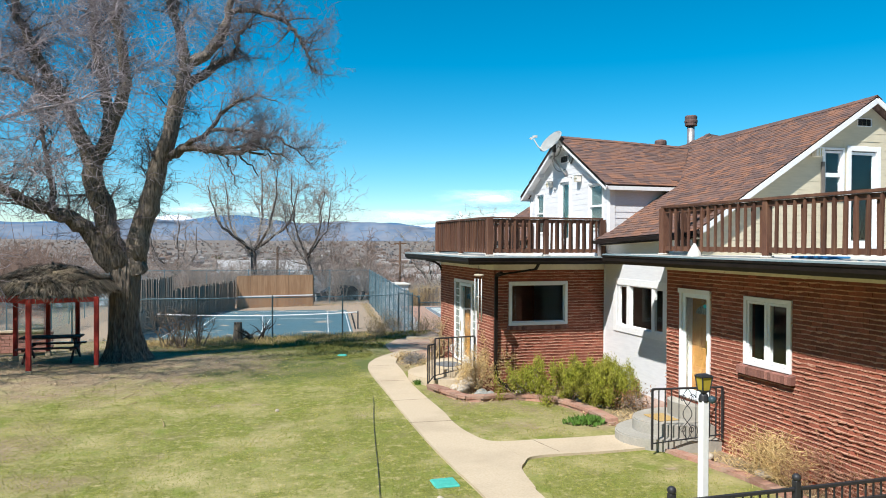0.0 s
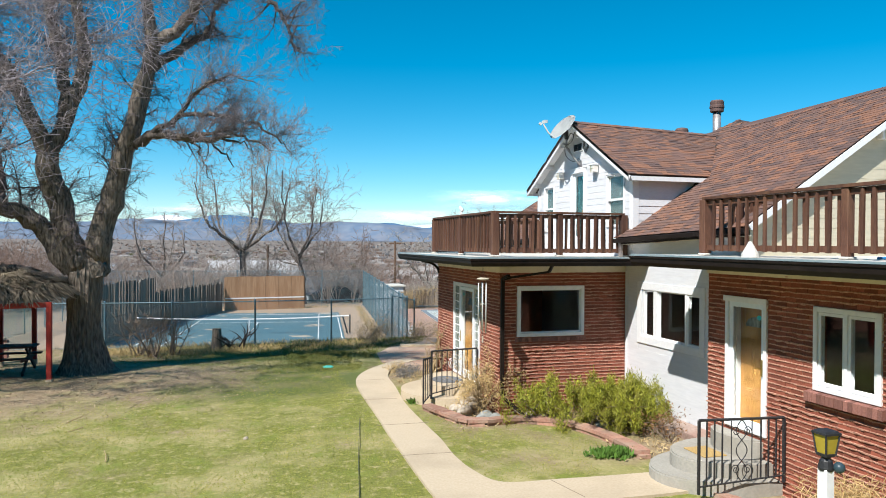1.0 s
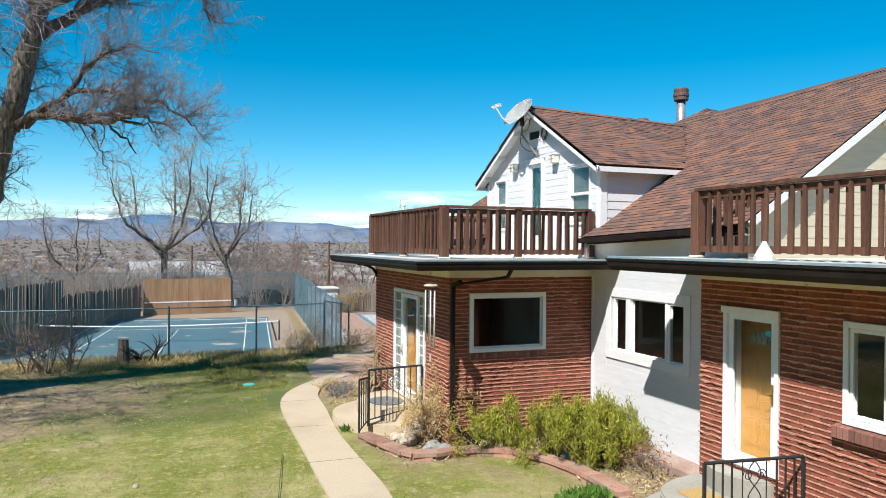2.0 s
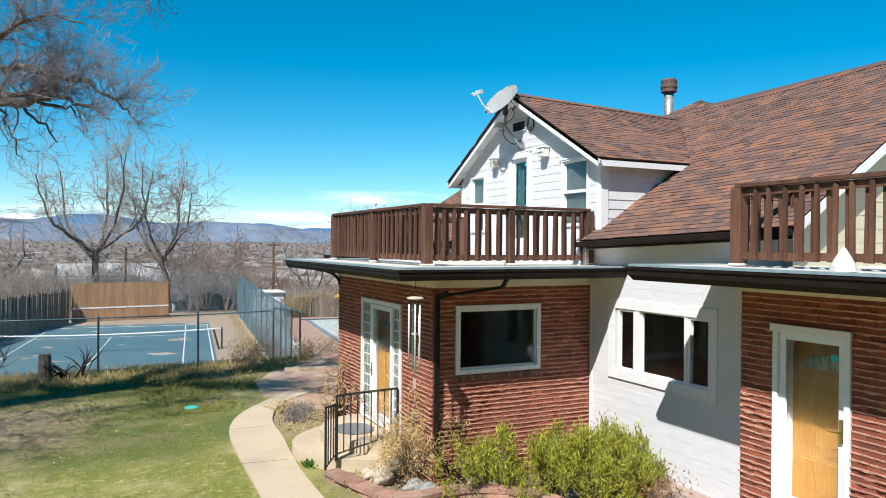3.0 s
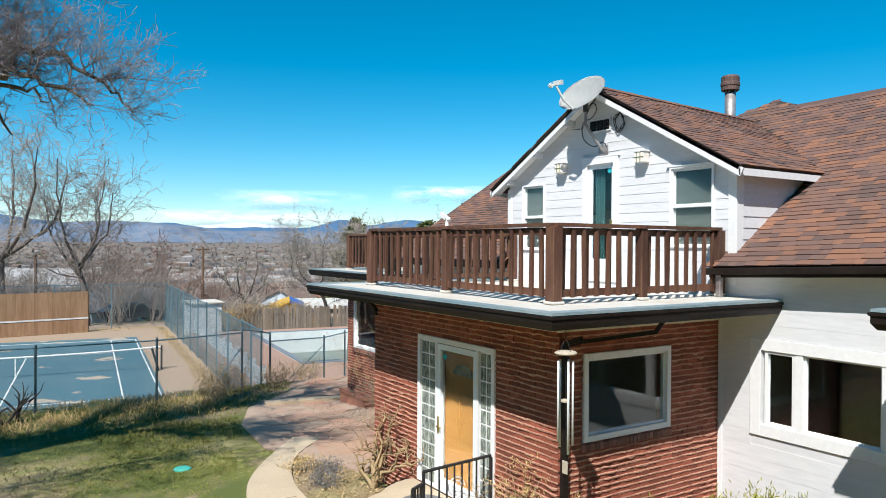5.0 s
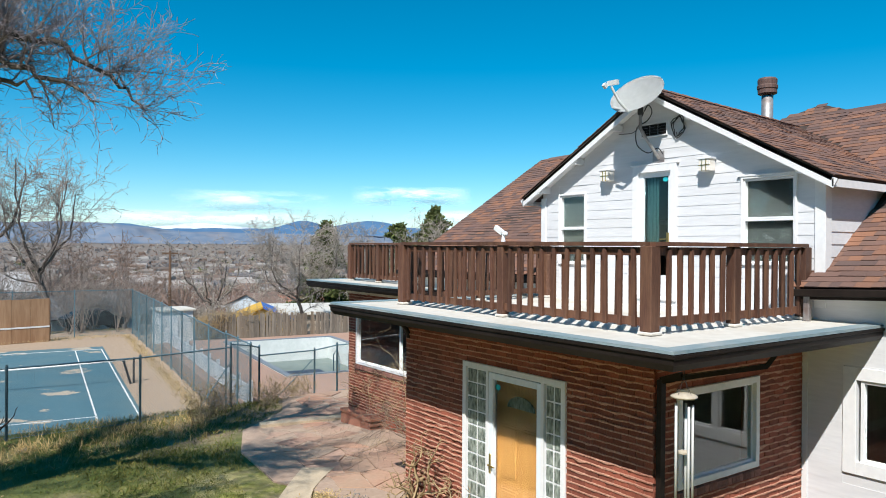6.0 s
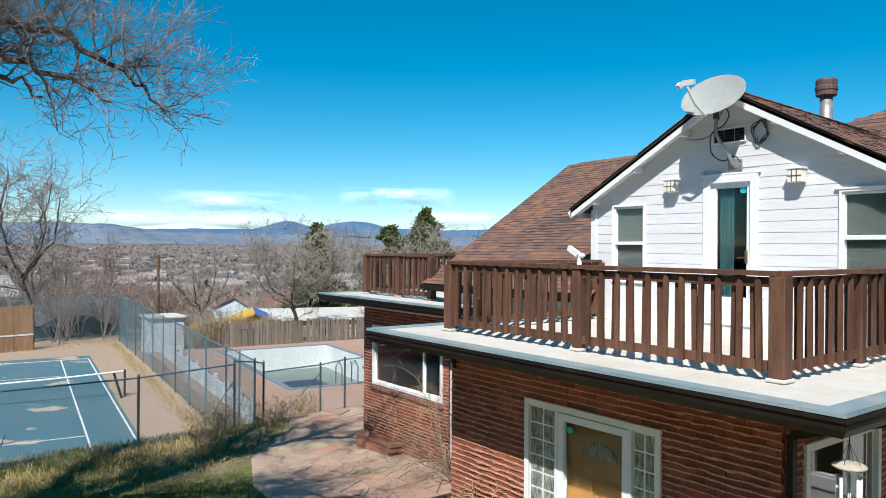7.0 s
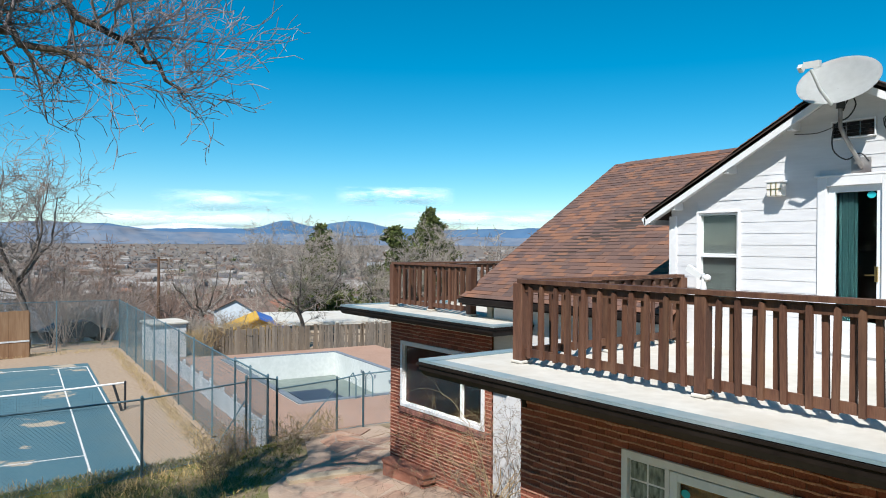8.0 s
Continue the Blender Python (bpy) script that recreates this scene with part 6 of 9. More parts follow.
for x, y, s in ((7.15, 13.75, 1), (4.95, 19.1, 2), (4.75, 18.75, 3)):
    k = 900 if s == 1 else 120
    g = tagged(mesh_part("grass_tuft", blades("grass_tuft", [(x, y, ground_z(x, y) + 0.01)], (0.2 if s == 1 else 0.05, 0.12 if s == 1 else 0.05, 0.01), k, 0.12, 170 + s, up=1.4), mat("bright_grass", (0.0588, 0.134, 0.0168), (0.101, 0.202, 0.0294), 9, 0.7, 0.0, vary="island"), None), "tuft of fresh green grass", "grass")

# litter of dry leaves and sticks in the beds
rng = np.random.default_rng(9)
spots = np.array([(x, y) for x, y in zip(rng.uniform(4.9, 9.1, 9000), rng.uniform(8.0, 24.0, 9000)) if (y > 13.3 and x > 7.5 and y < 16.9) or (16.2 < y < 18.1 and 5.1 < x < 9.1) or (x > 8.0 and y < 11.0) or (20.6 < y < 23.6 and 4.9 < x < 6.1)])
litter = blades("leaf_litter", np.column_stack([spots, [ground_z(x, y) + 0.02 for x, y in spots]]), (0.03, 0.03, 0.008), len(spots) * 2, 0.07, 10, up=0.0)
tagged(mesh_part("leaf_litter", litter, M_DRY, None), "dry leaves scattered over the garden beds", "leaves", kind="stuff")

# dead leaves and bark over the bare ground under the trees
r_ = np.random.default_rng(19)
lx, ly = r_.uniform(-9, 4, 26000), r_.uniform(16.5, 31, 26000)
keep = r_.uniform(0, 1, 26000) < np.clip(1.15 - np.hypot((lx + 4.5) * 0.75, ly - 24.0) / 5.5, 0, 1)
lx, ly = lx[keep], ly[keep]
dead = blades("dead_leaves", np.column_stack([lx, ly, [ground_z(a, b) + 0.012 for a, b in zip(lx, ly)]]), (0.02, 0.02, 0.006), len(lx), 0.042, 20, 0.22, 0.0)
tagged(mesh_part("dead_leaves", dead, mat("dead_leaf", (0.277, 0.21, 0.134), (0.403, 0.319, 0.218), 7, 0.9, 0.0, vary="island", spread=0.5), None), "dead leaves and bark over the bare ground", "leaves", kind="stuff")

# lawn grass: short blades over the whole near lawn
def turf(seed, count, x0, x1, y0, y1, size, up):
    r = np.random.default_rng(seed)
    x, y = r.uniform(x0, x1, count), r.uniform(y0, y1, count)
    edge = 0.05 * np.sin(y * 5.3) + 0.04 * np.sin(y * 13.1)
    keep = ~((x > 3.50 + edge + 0.012 * np.maximum(y - 12, 0)) & (x < 4.55 + edge) & (y < 23)) & ~((x > 4.4) & (x < 7.4) & (y > 11.7) & (y < 12.95)) & ~((x > 4.6) & (y > 17.5)) & ~((x > 5.2) & (y > 16.2)) & ~((x > 7.3) & (y > 13.0)) & ~((x > 6.5) & (y > 10.6) & (y < 13.6)) & ~((x > 7.6) & (y < 11.8)) & ~((x > 3.55 + 0.30 * (y - 21.2)) & (y > 22.5) & (y < 26))
    keep &= r.uniform(0, 1, count) < np.clip((np.hypot((x + 4.5) * 0.75, y - 24.0) - 2.4) / 3.4, 0, 1) ** 1.3
    keep &= r.uniform(0, 1, count) > 0.8 * np.clip((3 - x) / 8, 0, 1) * np.clip((y - 17.5) / 3, 0, 1)
    keep &= r.uniform(0, 1, count) < 0.6 + 0.4 * (np.sin(x * 0.9 + 1.3 * np.sin(y * 0.7)) * np.sin(y * 0.8 + 2) > -0.25)
    x, y = x[keep], y[keep]
    z = np.array([ground_z(a, b) for a, b in zip(x, y)])
    return blades("turf", np.column_stack([x, y, z]), (0.02, 0.02, 0.004), len(x), size, seed + 1, 0.11, up)


M_GRASS = mat("lawn_grass", (0.155, 0.195, 0.028), (0.265, 0.275, 0.055), 0.7, 0.8, 0.0, vary="island", palette=[(1, 1, 1), (0.85, 0.95, 0.8), (1.35, 1.2, 1.3), (1.6, 1.4, 1.7), (1.1, 1.1, 0.9), (1.7, 1.4, 1.8)])
tagged(mesh_part("lawn_grass", turf(31, 400000, -9, 7.6, 7.0, 24.5, 0.030, 0.8), M_GRASS, None), "short green and straw coloured lawn grass", "grass", kind="stuff")

M_ROUGH = mat("rough_grass", (0.0966, 0.122, 0.0269), (0.168, 0.176, 0.0504), 0.9, 0.85, 0.0, vary="island", palette=[(1, 1, 1), (0.8, 0.95, 0.7), (1.3, 1.15, 1.1), (1.8, 1.45, 1.5), (1.0, 1.0, 0.8)])
tagged(mesh_part("lawn_grass", turf(33, 190000, -9, 7.6, 23.5, 33, 0.042, 0.9), M_ROUGH, None), "rough olive and straw coloured grass by the fence", "grass", kind="stuff")

r_ = np.random.default_rng(77)
ex, ey = r_.uniform(-4, 6.2, 9000), r_.normal(31.2, 0.9, 9000)
keep = (r_.uniform(0, 1, 9000) < 0.35 + 0.65 * (np.sin(ex * 2.1) * np.sin(ey * 2.9 + ex) > 0.1)) & ~((ex > 5.6) & (ey < 30))
ex, ey = ex[keep], ey[keep]
fringe = blades("dry_grass_fringe", np.column_stack([ex, ey, [ground_z(a, b) for a, b in zip(ex, ey)]]), (0.03, 0.03, 0.005), len(ex), 0.20, 78, 0.03, 1.3)
tagged(mesh_part("dry_grass_fringe", fringe, M_STRAW, None), "tall dry straw grass along the edge of the lawn", "grass", kind="stuff")

# valve covers, hose, stones on the lawn
M_TEAL = mat("teal_plastic", (0.05, 0.36, 0.30), (0.08, 0.46, 0.38), 14, 0.5, 0.05)
tagged(part("valve_cover", boxes((2.98, 10.72, ground_z(3.2, 11) - 0.02, 3.38, 11.12, ground_z(3.2, 11) + 0.03), bevel=0.02), M_TEAL, None), "square teal plastic valve cover in the lawn", "cover")
tagged(part("valve_cover", lathe(bmesh.new(), (3.44, 24.2), [(0.16, -0.06), (0.16, 0.0), (0.13, 0.02)], 18), M_TEAL, None), "round teal plastic valve cover in the lawn", "cover")
cable("thin dark crack-like root line across the lawn", [(3.25, 17.5, 0.03), (2.845, 15.26, 0.03), (2.55, 13.5, 0.03), (2.28, 11.8, 0.03), (2.06, 10.5, 0.03), (1.8, 8.9, 0.03)], 0.006)
for x, y, r in ((0.9, 16.6, 0.045), (2.9, 10.2, 0.06)):
    boulder(x, y, r, "small pale stone lying on the lawn", M_ROCK)
for k, (x, y) in enumerate(((-2.6, 18.6), (-2.2, 18.2), (-1.4, 15.6))):
    lines, _ = sprays((x, y, 0.03), 1, 1.3, 0.2, 400 + k, 0, 0.012, 6.0, 0.14)
    tagged(mesh_part("fallen_stick", tubes("fallen_stick", [([(p[0], p[1], 0.03 + ground_z(p[0], p[1]) + 0.01 * i) for i, p in enumerate(pt)], rd) for pt, rd in lines], 4), M_TANTWIG, None), "dry fallen stick on the bare lawn", "stick", group="fallen sticks")

# lamp post
lamp = thing("lamp_post", (4.78, 6.6, 0.0), "white lamp post with a dark tapered lantern", "lamp post")
part("post", boxes((4.737, 6.557, -0.05, 4.823, 6.643, 2.14), bevel=0.01), M_TRIM, lamp, "white painted post")
M_AMBER = mat("amber_glass", (0.34, 0.26, 0.03), (0.44, 0.34, 0.05), 10, 0.2, 0.02)
def taper(x, y, z0, r0, z1, r1, bm=None):
    """A square body that widens from r0 at z0 to r1 at z1."""
    bm = bm or bmesh.new()
    v = [bm.verts.new((x + i * r, y + j * r, z)) for z, r in ((z0, r0), (z1, r1)) for i, j in ((-1, -1), (1, -1), (1, 1), (-1, 1))]
    for f in ((3, 2, 1, 0), (4, 5, 6, 7), (0, 1, 5, 4), (1, 2, 6, 5), (2, 3, 7, 6), (3, 0, 4, 7)):
        bm.faces.new([v[i] for i in f])
    return bm


part("glass", taper(4.78, 6.6, 2.245, 0.040, 2.385, 0.058), M_AMBER, lamp, "amber glass panes")
bm = taper(4.78, 6.6, 2.385, 0.070, 2.40, 0.070)
taper(4.78, 6.6, 2.399, 0.062, 2.412, 0.055, bm)
taper(4.78, 6.6, 2.225, 0.042, 2.247, 0.046, bm)
for i in (-1, 1):
    for j in (-1, 1):
        beam(bm, (4.78 + i * 0.043, 6.6 + j * 0.043, 2.23), (4.78 + i * 0.062, 6.6 + j * 0.062, 2.39), 0.012, 0.012)
part("lantern_frame", bm, M_BLACK, lamp, "dark lantern frame")
part("collar", lathe(bmesh.new(), (4.78, 6.6), [(0.05, 2.12), (0.056, 2.14), (0.045, 2.19), (0.03, 2.21), (0.045, 2.23)], 12), M_BLACK, lamp)
bm = bmesh.new()
bmesh.ops.create_icosphere(bm, subdivisions=2, radius=0.042, matrix=Matrix.Translation((4.84, 6.54, 2.15)))
part("sensor", bm, mat("dark_blue_plastic", (0.0252, 0.0504, 0.0672), (0.042, 0.0756, 0.0924), 12, 0.4, 0.0), lamp, "dark blue round sensor", smooth=True)

# black metal fence by the lamp post
fence = thing("metal_fence", (4.25, 6.42, 0), "low black metal picket fence", "fence")
for z in (1.14, 0.95, 0.12):
    part("rail", boxes((4.25, 6.40, z, 8.5, 6.44, z + 0.035), bevel=0.004), M_BLACK, fence)
for x in (4.28, 5.82, 7.4):
    p = part("post", boxes((x - 0.035, 6.385, 0, x + 0.035, 6.455, 1.25), bevel=0.006), M_BLACK, fence)
    bm = bmesh.new()
    bmesh.ops.create_icosphere(bm, subdivisions=2, radius=0.048, matrix=Matrix.Translation((x, 6.42, 1.28)))
    part("finial", bm, M_BLACK, p, smooth=True)
for i in range(38):
    x = 4.38 + i * 0.108
    part("picket", boxes((x - 0.008, 6.412, 0.06, x + 0.008, 6.428, 1.17)), M_BLACK, fence)

# red stone bench along the far wing
M_BENCH = mat("red_brick_bench", (0.336, 0.139, 0.0882), (0.403, 0.185, 0.126), 30, 0.9, 0.2, stain=(0.286, 0.118, 0.0756), stain_scale=2.0)
bench = thing("brick_bench", (9.0, 28.4, -0.35), "low red brick bench against the wall", "bench")
part("seat", boxes((8.86, 27.55, 0.02, 9.2, 29.15, 0.10), bevel=0.008), M_BENCH, bench)
part("base", boxes((8.90, 27.7, -0.45, 9.2, 29.15, 0.02)), M_BENCH, bench)
for k in range(3):
    part("toothed_brick", boxes((8.88, 27.58, -0.38 + k * 0.14, 9.2, 27.72, -0.31 + k * 0.14)), M_BENCH, bench)


# ---- thatched shelter under the tree ----
M_RED = mat("red_painted_post", (0.353, 0.0294, 0.021), (0.437, 0.0462, 0.0336), 12, 0.6, 0.08, stretch=(3, 3, 0.5), stain=(0.235, 0.0252, 0.021), stain_scale=2.5)
M_THATCH = mat("dry_thatch", (0.0924, 0.0739, 0.0554), (0.176, 0.147, 0.109), 5, 0.95, 0.2, vary="island", spread=0.6, stain=(0.252, 0.202, 0.118), stain_scale=1.3, stain_amount=0.5)
M_OLDWOOD = mat("dark_old_wood", (0.0588, 0.0294, 0.0252), (0.0924, 0.0462, 0.0378), 12, 0.8, 0.1)
hut = thing("thatched_shelter", (-5.5, 25.2, 0.0), "round thatched garden shelter on red posts", "shelter")
POSTS = [(-5.7, 23.15), (-4.02, 23.75), (-6.85, 26.3), (-6.1, 27.2), (-5.25, 27.5), (-7.2, 24.6)]
for x, y in POSTS:
    p = part("post", boxes((x - 0.065, y - 0.065, -0.1, x + 0.065, y + 0.065, 2.12), bevel=0.008), M_RED, hut)
    part("footing", boxes((x - 0.075, y - 0.075, -0.1, x + 0.075, y + 0.075, 0.06), bevel=0.01), M_CONCRETE, p)
ring = [POSTS[k] for k in (0, 1, 4, 3, 2, 5)]
for (x0, y0), (x1, y1) in zip(ring, ring[1:] + ring[:1]):
    part("beam", beam(bmesh.new(), (x0, y0, 2.05), (x1, y1, 2.05), 0.05, 0.14), M_RED, hut)
hc = Vector((-5.55, 25.3, 0))
rng = np.random.default_rng(44)
k = 14000
ang = rng.uniform(0, 2 * np.pi, k)
rad = 1.95 * np.sqrt(rng.uniform(0.0, 1, k))
top = 3.02 - 0.16 * rad - 0.085 * rad * rad + 0.07 * np.sin(ang * 4 + rad * 5) + 0.05 * np.sin(ang * 9 - rad * 7) + rng.uniform(-0.09, 0.06, k)
p0 = np.column_stack([hc.x + rad * np.cos(ang), hc.y + rad * np.sin(ang), top])
d = np.column_stack([np.cos(ang), np.sin(ang), -0.32 - 0.85 * (rad > 1.6)]) + rng.normal(size=(k, 3)) * np.array([0.7, 0.7, 0.10])
ln = rng.uniform(0.10, 0.30, (k, 1))
sd = np.column_stack([-np.sin(ang), np.cos(ang), np.zeros(k)]) * rng.uniform(0.008, 0.03, (k, 1))
v = np.stack([p0 - sd, p0 + sd, p0 + d * ln + sd * 0.3, p0 + d * ln - sd * 0.3], 1).reshape(-1, 3)
mesh_part("thatch", shift(raw_mesh("thatch", v, np.arange(4 * k).reshape(-1, 4)), hut), M_THATCH, hut, "shaggy straw thatch")
bm = lathe(bmesh.new(), (hc.x, hc.y), [(1.95, 2.2), (1.92, 2.28), (1.2, 2.58), (0.1, 2.88)], 24)
part("roof_underside", bm, M_OLDWOOD, hut, "dark boards under the thatch")
table = thing("picnic_table", (-5.6, 25.6, 0), "dark wooden picnic table with crossed legs", "table")
part("tabletop", boxes((-6.5, 25.25, 0.70, -4.75, 25.95, 0.75), bevel=0.008), M_OLDWOOD, table)
for y in (24.85, 26.1):
    part("seat_plank", boxes((-6.5, y, 0.42, -4.75, y + 0.25, 0.46), bevel=0.006), M_OLDWOOD, table)
for x in (-6.3, -4.95):
    for s in (-1, 1):
        part("leg", beam(bmesh.new(), (x, 25.6 - s * 0.7, 0.0), (x, 25.6 + s * 0.3, 0.72), 0.05, 0.09), M_OLDWOOD, table)
    part("crossbar", boxes((x - 0.03, 24.85, 0.36, x + 0.03, 26.35, 0.43)), M_OLDWOOD, table)
M_PINKBRICK = mat("pink_brick_wall", (0.353, 0.168, 0.134), (0.42, 0.227, 0.185), 12, 0.9, 0.2, stain=(0.302, 0.185, 0.151), stain_scale=1.4)
low = thing("low_brick_wall", (-10.5, 28.6, 0), "low pink brick garden wall behind the shelter", "wall")
for r in range(6):
    for q in range(22):
        u = -13.0 + q * 0.3 + (0.15 if r % 2 else 0)
        key = ("low_brick",)
        if key not in SHARED:
            me = bpy.data.meshes.new("brick")
            b = boxes((0, 0, 0, 0.285, 0.2, 0.105))
            b.to_mesh(me)
            b.free()
            me.materials.append(M_PINKBRICK)
            SHARED[key] = me
        ob = new("brick", SHARED[key])
        ob.parent = low
        ob.location = Vector((u, 28.5, -0.15 + r * 0.12)) - origin_of(low)
part("core", boxes((-13.0, 28.53, -0.2, -6.4, 28.67, 0.55), (-13.05, 28.46, 0.56, -6.35, 28.74, 0.62)), M_CONCRETE, low)
bin_ = part("garden_bin", lathe(bmesh.new(), (-6.9, 29.4), [(0.22, -0.3), (0.27, 0.5), (0.29, 0.52), (0.2, 0.6)], 14), M_BLACK, None)
tagged(bin_, "black plastic garden bin behind the shelter", "bin")

# clear sheets hung between the shelter's back posts
M_SHEET = glass("clear_plastic_sheet", (0.80, 0.90, 0.92), 0.0)
for (x0, y0), (x1, y1) in (((-6.85, 26.3), (-6.1, 27.2)), ((-6.1, 27.2), (-5.25, 27.5))):
    sheet_ = part("wind_screen", beam(bmesh.new(), (x0 + 0.08, y0 + 0.03, 1.2), (x1 - 0.08, y1 - 0.03, 1.2), 0.006, 1.5), M_SHEET, hut, "clear plastic wind screen")
    sheet_.visible_shadow = False

# ---- tennis court ----
M_COURT = mat("worn_blue_court", (0.0521, 0.13, 0.172), (0.0739, 0.16, 0.197), 5, 0.85, 0.15, stain=(0.101, 0.168, 0.185), stain_scale=0.35, stain_amount=0.7)


def peel(m, tint, scale, lo, hi):
    """Sharp-edged patches where the paint has come off down to bare concrete."""
    n, l = m.node_tree.nodes, m.node_tree.links
    base = n["Principled BSDF"].inputs["Base Color"]
    under = base.links[0].from_socket
    t, r, k, g = n.new("ShaderNodeTexNoise"), n.new("ShaderNodeMapRange"), n.new("ShaderNodeMix"), n.new("ShaderNodeNewGeometry")
    t.inputs["Scale"].default_value, t.inputs["Detail"].default_value, t.inputs["Roughness"].default_value = scale, 8.0, 0.62
    r.inputs["From Min"].default_value, r.inputs["From Max"].default_value = lo, hi
    k.data_type = "RGBA"
    k.inputs[7].default_value = colour(tint)
    l.new(g.outputs["Position"], t.inputs["Vector"])
    l.new(t.outputs["Fac"], r.inputs["Value"])
    l.new(r.outputs[0], k.inputs[0])
    l.new(under, k.inputs[6])
    l.new(k.outputs[2], base)


peel(M_COURT, (0.38, 0.33, 0.26), 0.45, 0.615, 0.65)
M_LINE = mat("white_line_paint", (0.62, 0.63, 0.62), (0.74, 0.75, 0.74), 10, 0.8, 0.05, stain=(0.35, 0.38, 0.40), stain_scale=1.8, stain_amount=0.4)
M_TAPE = mat("white_net_tape", (0.70, 0.71, 0.72), (0.80, 0.80, 0.80), 10, 0.8, 0.05)
M_BOARD = mat("orange_brown_plywood", (0.277, 0.16, 0.0882), (0.361, 0.227, 0.134), 3, 0.85, 0.1, stretch=(3, 3, 0.35), stain=(0.202, 0.101, 0.0504), stain_scale=0.8, vary="piece", spread=0.12)


def court_box(bm, a0, a1, c0, c1, z0, z1):
    p = [on_court(a0, c0), on_court(a0, c1), on_court(a1, c1), on_court(a1, c0)]
    prism(bm, [(q.x, q.y) for q in p], COURT_Z + z0, COURT_Z + z1)
    return bm


slabc = court_box(bmesh.new(), -1.2, 23.0, -0.12, 12.2, -0.1, 0.02)
bmesh.ops.recalc_face_normals(slabc, faces=slabc.faces)
court = tagged(part("tennis_court", slabc, M_COURT, None), "worn blue hard tennis court with peeling paint", "tennis court", kind="structure")
W2 = 10.97
for a0, a1, c0, c1 in ((0, 0.1, 0, W2), (0, 23.0, 0, 0.06), (0, 23.0, W2 - 0.06, W2), (0, 23.0, 1.37, 1.43), (0, 23.0, W2 - 1.43, W2 - 1.37), (5.48, 5.54, 1.37, W2 - 1.37), (18.26, 18.32, 1.37, W2 - 1.37), (5.5, 18.3, W2 / 2 - 0.03, W2 / 2 + 0.03)):
    bm = court_box(bmesh.new(), a0, a1, c0, c1, 0.02, 0.026)
    bmesh.ops.recalc_face_normals(bm, faces=bm.faces)
    part("line", bm, M_LINE, court)
net = thing("tennis_net", on_court(11.88, 5.5), "tennis net with a white tape between dark posts", "net")
for c in (-0.5, W2 + 0.9):
    p = on_court(11.88, c)
    part("post", lathe(bmesh.new(), (p.x, p.y), [(0.045, COURT_Z), (0.045, COURT_Z + 1.12), (0.03, COURT_Z + 1.14)], 10), M_BLACK, net)
p = on_court(12.1, -0.35)
part("post", beam(bmesh.new(), (p.x, p.y, COURT_Z), (p.x - 0.25, p.y + 0.3, COURT_Z + 1.05), 0.07, 0.07), M_BLACK, net)
tape = []
for k in range(25):
    t = k / 24
    q = on_court(11.88, -0.45 + t * (W2 + 1.3), 1.07 - 0.16 * 4 * t * (1 - t))
    tape.append(q)
mesh_part("tape", shift(tubes("tape", [(tape, [0.042] * 25)], 6), net), M_TAPE, net, "white canvas tape")
lines = []
for k in range(120):
    t = k / 119
    q = on_court(11.88, -0.45 + t * (W2 + 1.3), 0)
    lines.append(((q + Vector((0, 0, 0.05)), q + Vector((0, 0, 1.07 - 0.64 * t * (1 - t)))), (0.0012, 0.0012)))
for z in np.arange(0.1, 0.9, 0.1):
    q0, q1 = on_court(11.88, -0.45, z), on_court(11.88, W2 + 0.85, z)
    lines.append(((q0, q1), (0.0012, 0.0012)))
mesh_part("netting", shift(tubes("netting", lines, 3), net), M_BLACK, net)
p, q = on_court(11.88, W2 / 2, 0.02), on_court(11.88, W2 / 2, 0.92)
part("strap", beam(bmesh.new(), p, q, 0.05, 0.02), M_TAPE, net)

# practice board behind the far baseline
board = thing("practice_board", (3.3, 63.4, COURT_Z), "orange-brown plywood tennis practice wall with a white line", "practice wall")
b0, b1 = Vector((0.15, 63.1, COURT_Z)), Vector((6.5, 63.9, COURT_Z))
for k in range(6):
    p, q = b0 + (b1 - b0) * (k / 6), b0 + (b1 - b0) * ((k + 1) / 6 - 0.002)
    bm = bmesh.new()
    beam(bm, p + Vector((0, 0, 1.35)), q + Vector((0, 0, 1.35)), 0.05, 2.7 + 0.04 * (k % 2))
    part("panel", bm, M_BOARD, board)
part("net_line", beam(bmesh.new(), b0 + Vector((0, -0.04, 0.95)), b1 + Vector((0, -0.04, 0.95)), 0.01, 0.10), M_LINE, board, "white painted line")
for k in range(4):
    p = b0 + (b1 - b0) * (k / 3) + Vector((0, 0.1, 0))
    part("post", boxes((p.x - 0.06, p.y - 0.02, COURT_Z, p.x + 0.06, p.y + 0.1, COURT_Z + 2.6)), M_BOARD, board)


# ---- chain link fences ----
M_WIRE = mat("dull_wire", (0.101, 0.181, 0.218), (0.16, 0.252, 0.286), 10, 0.6, 0.0, metal=0.3)


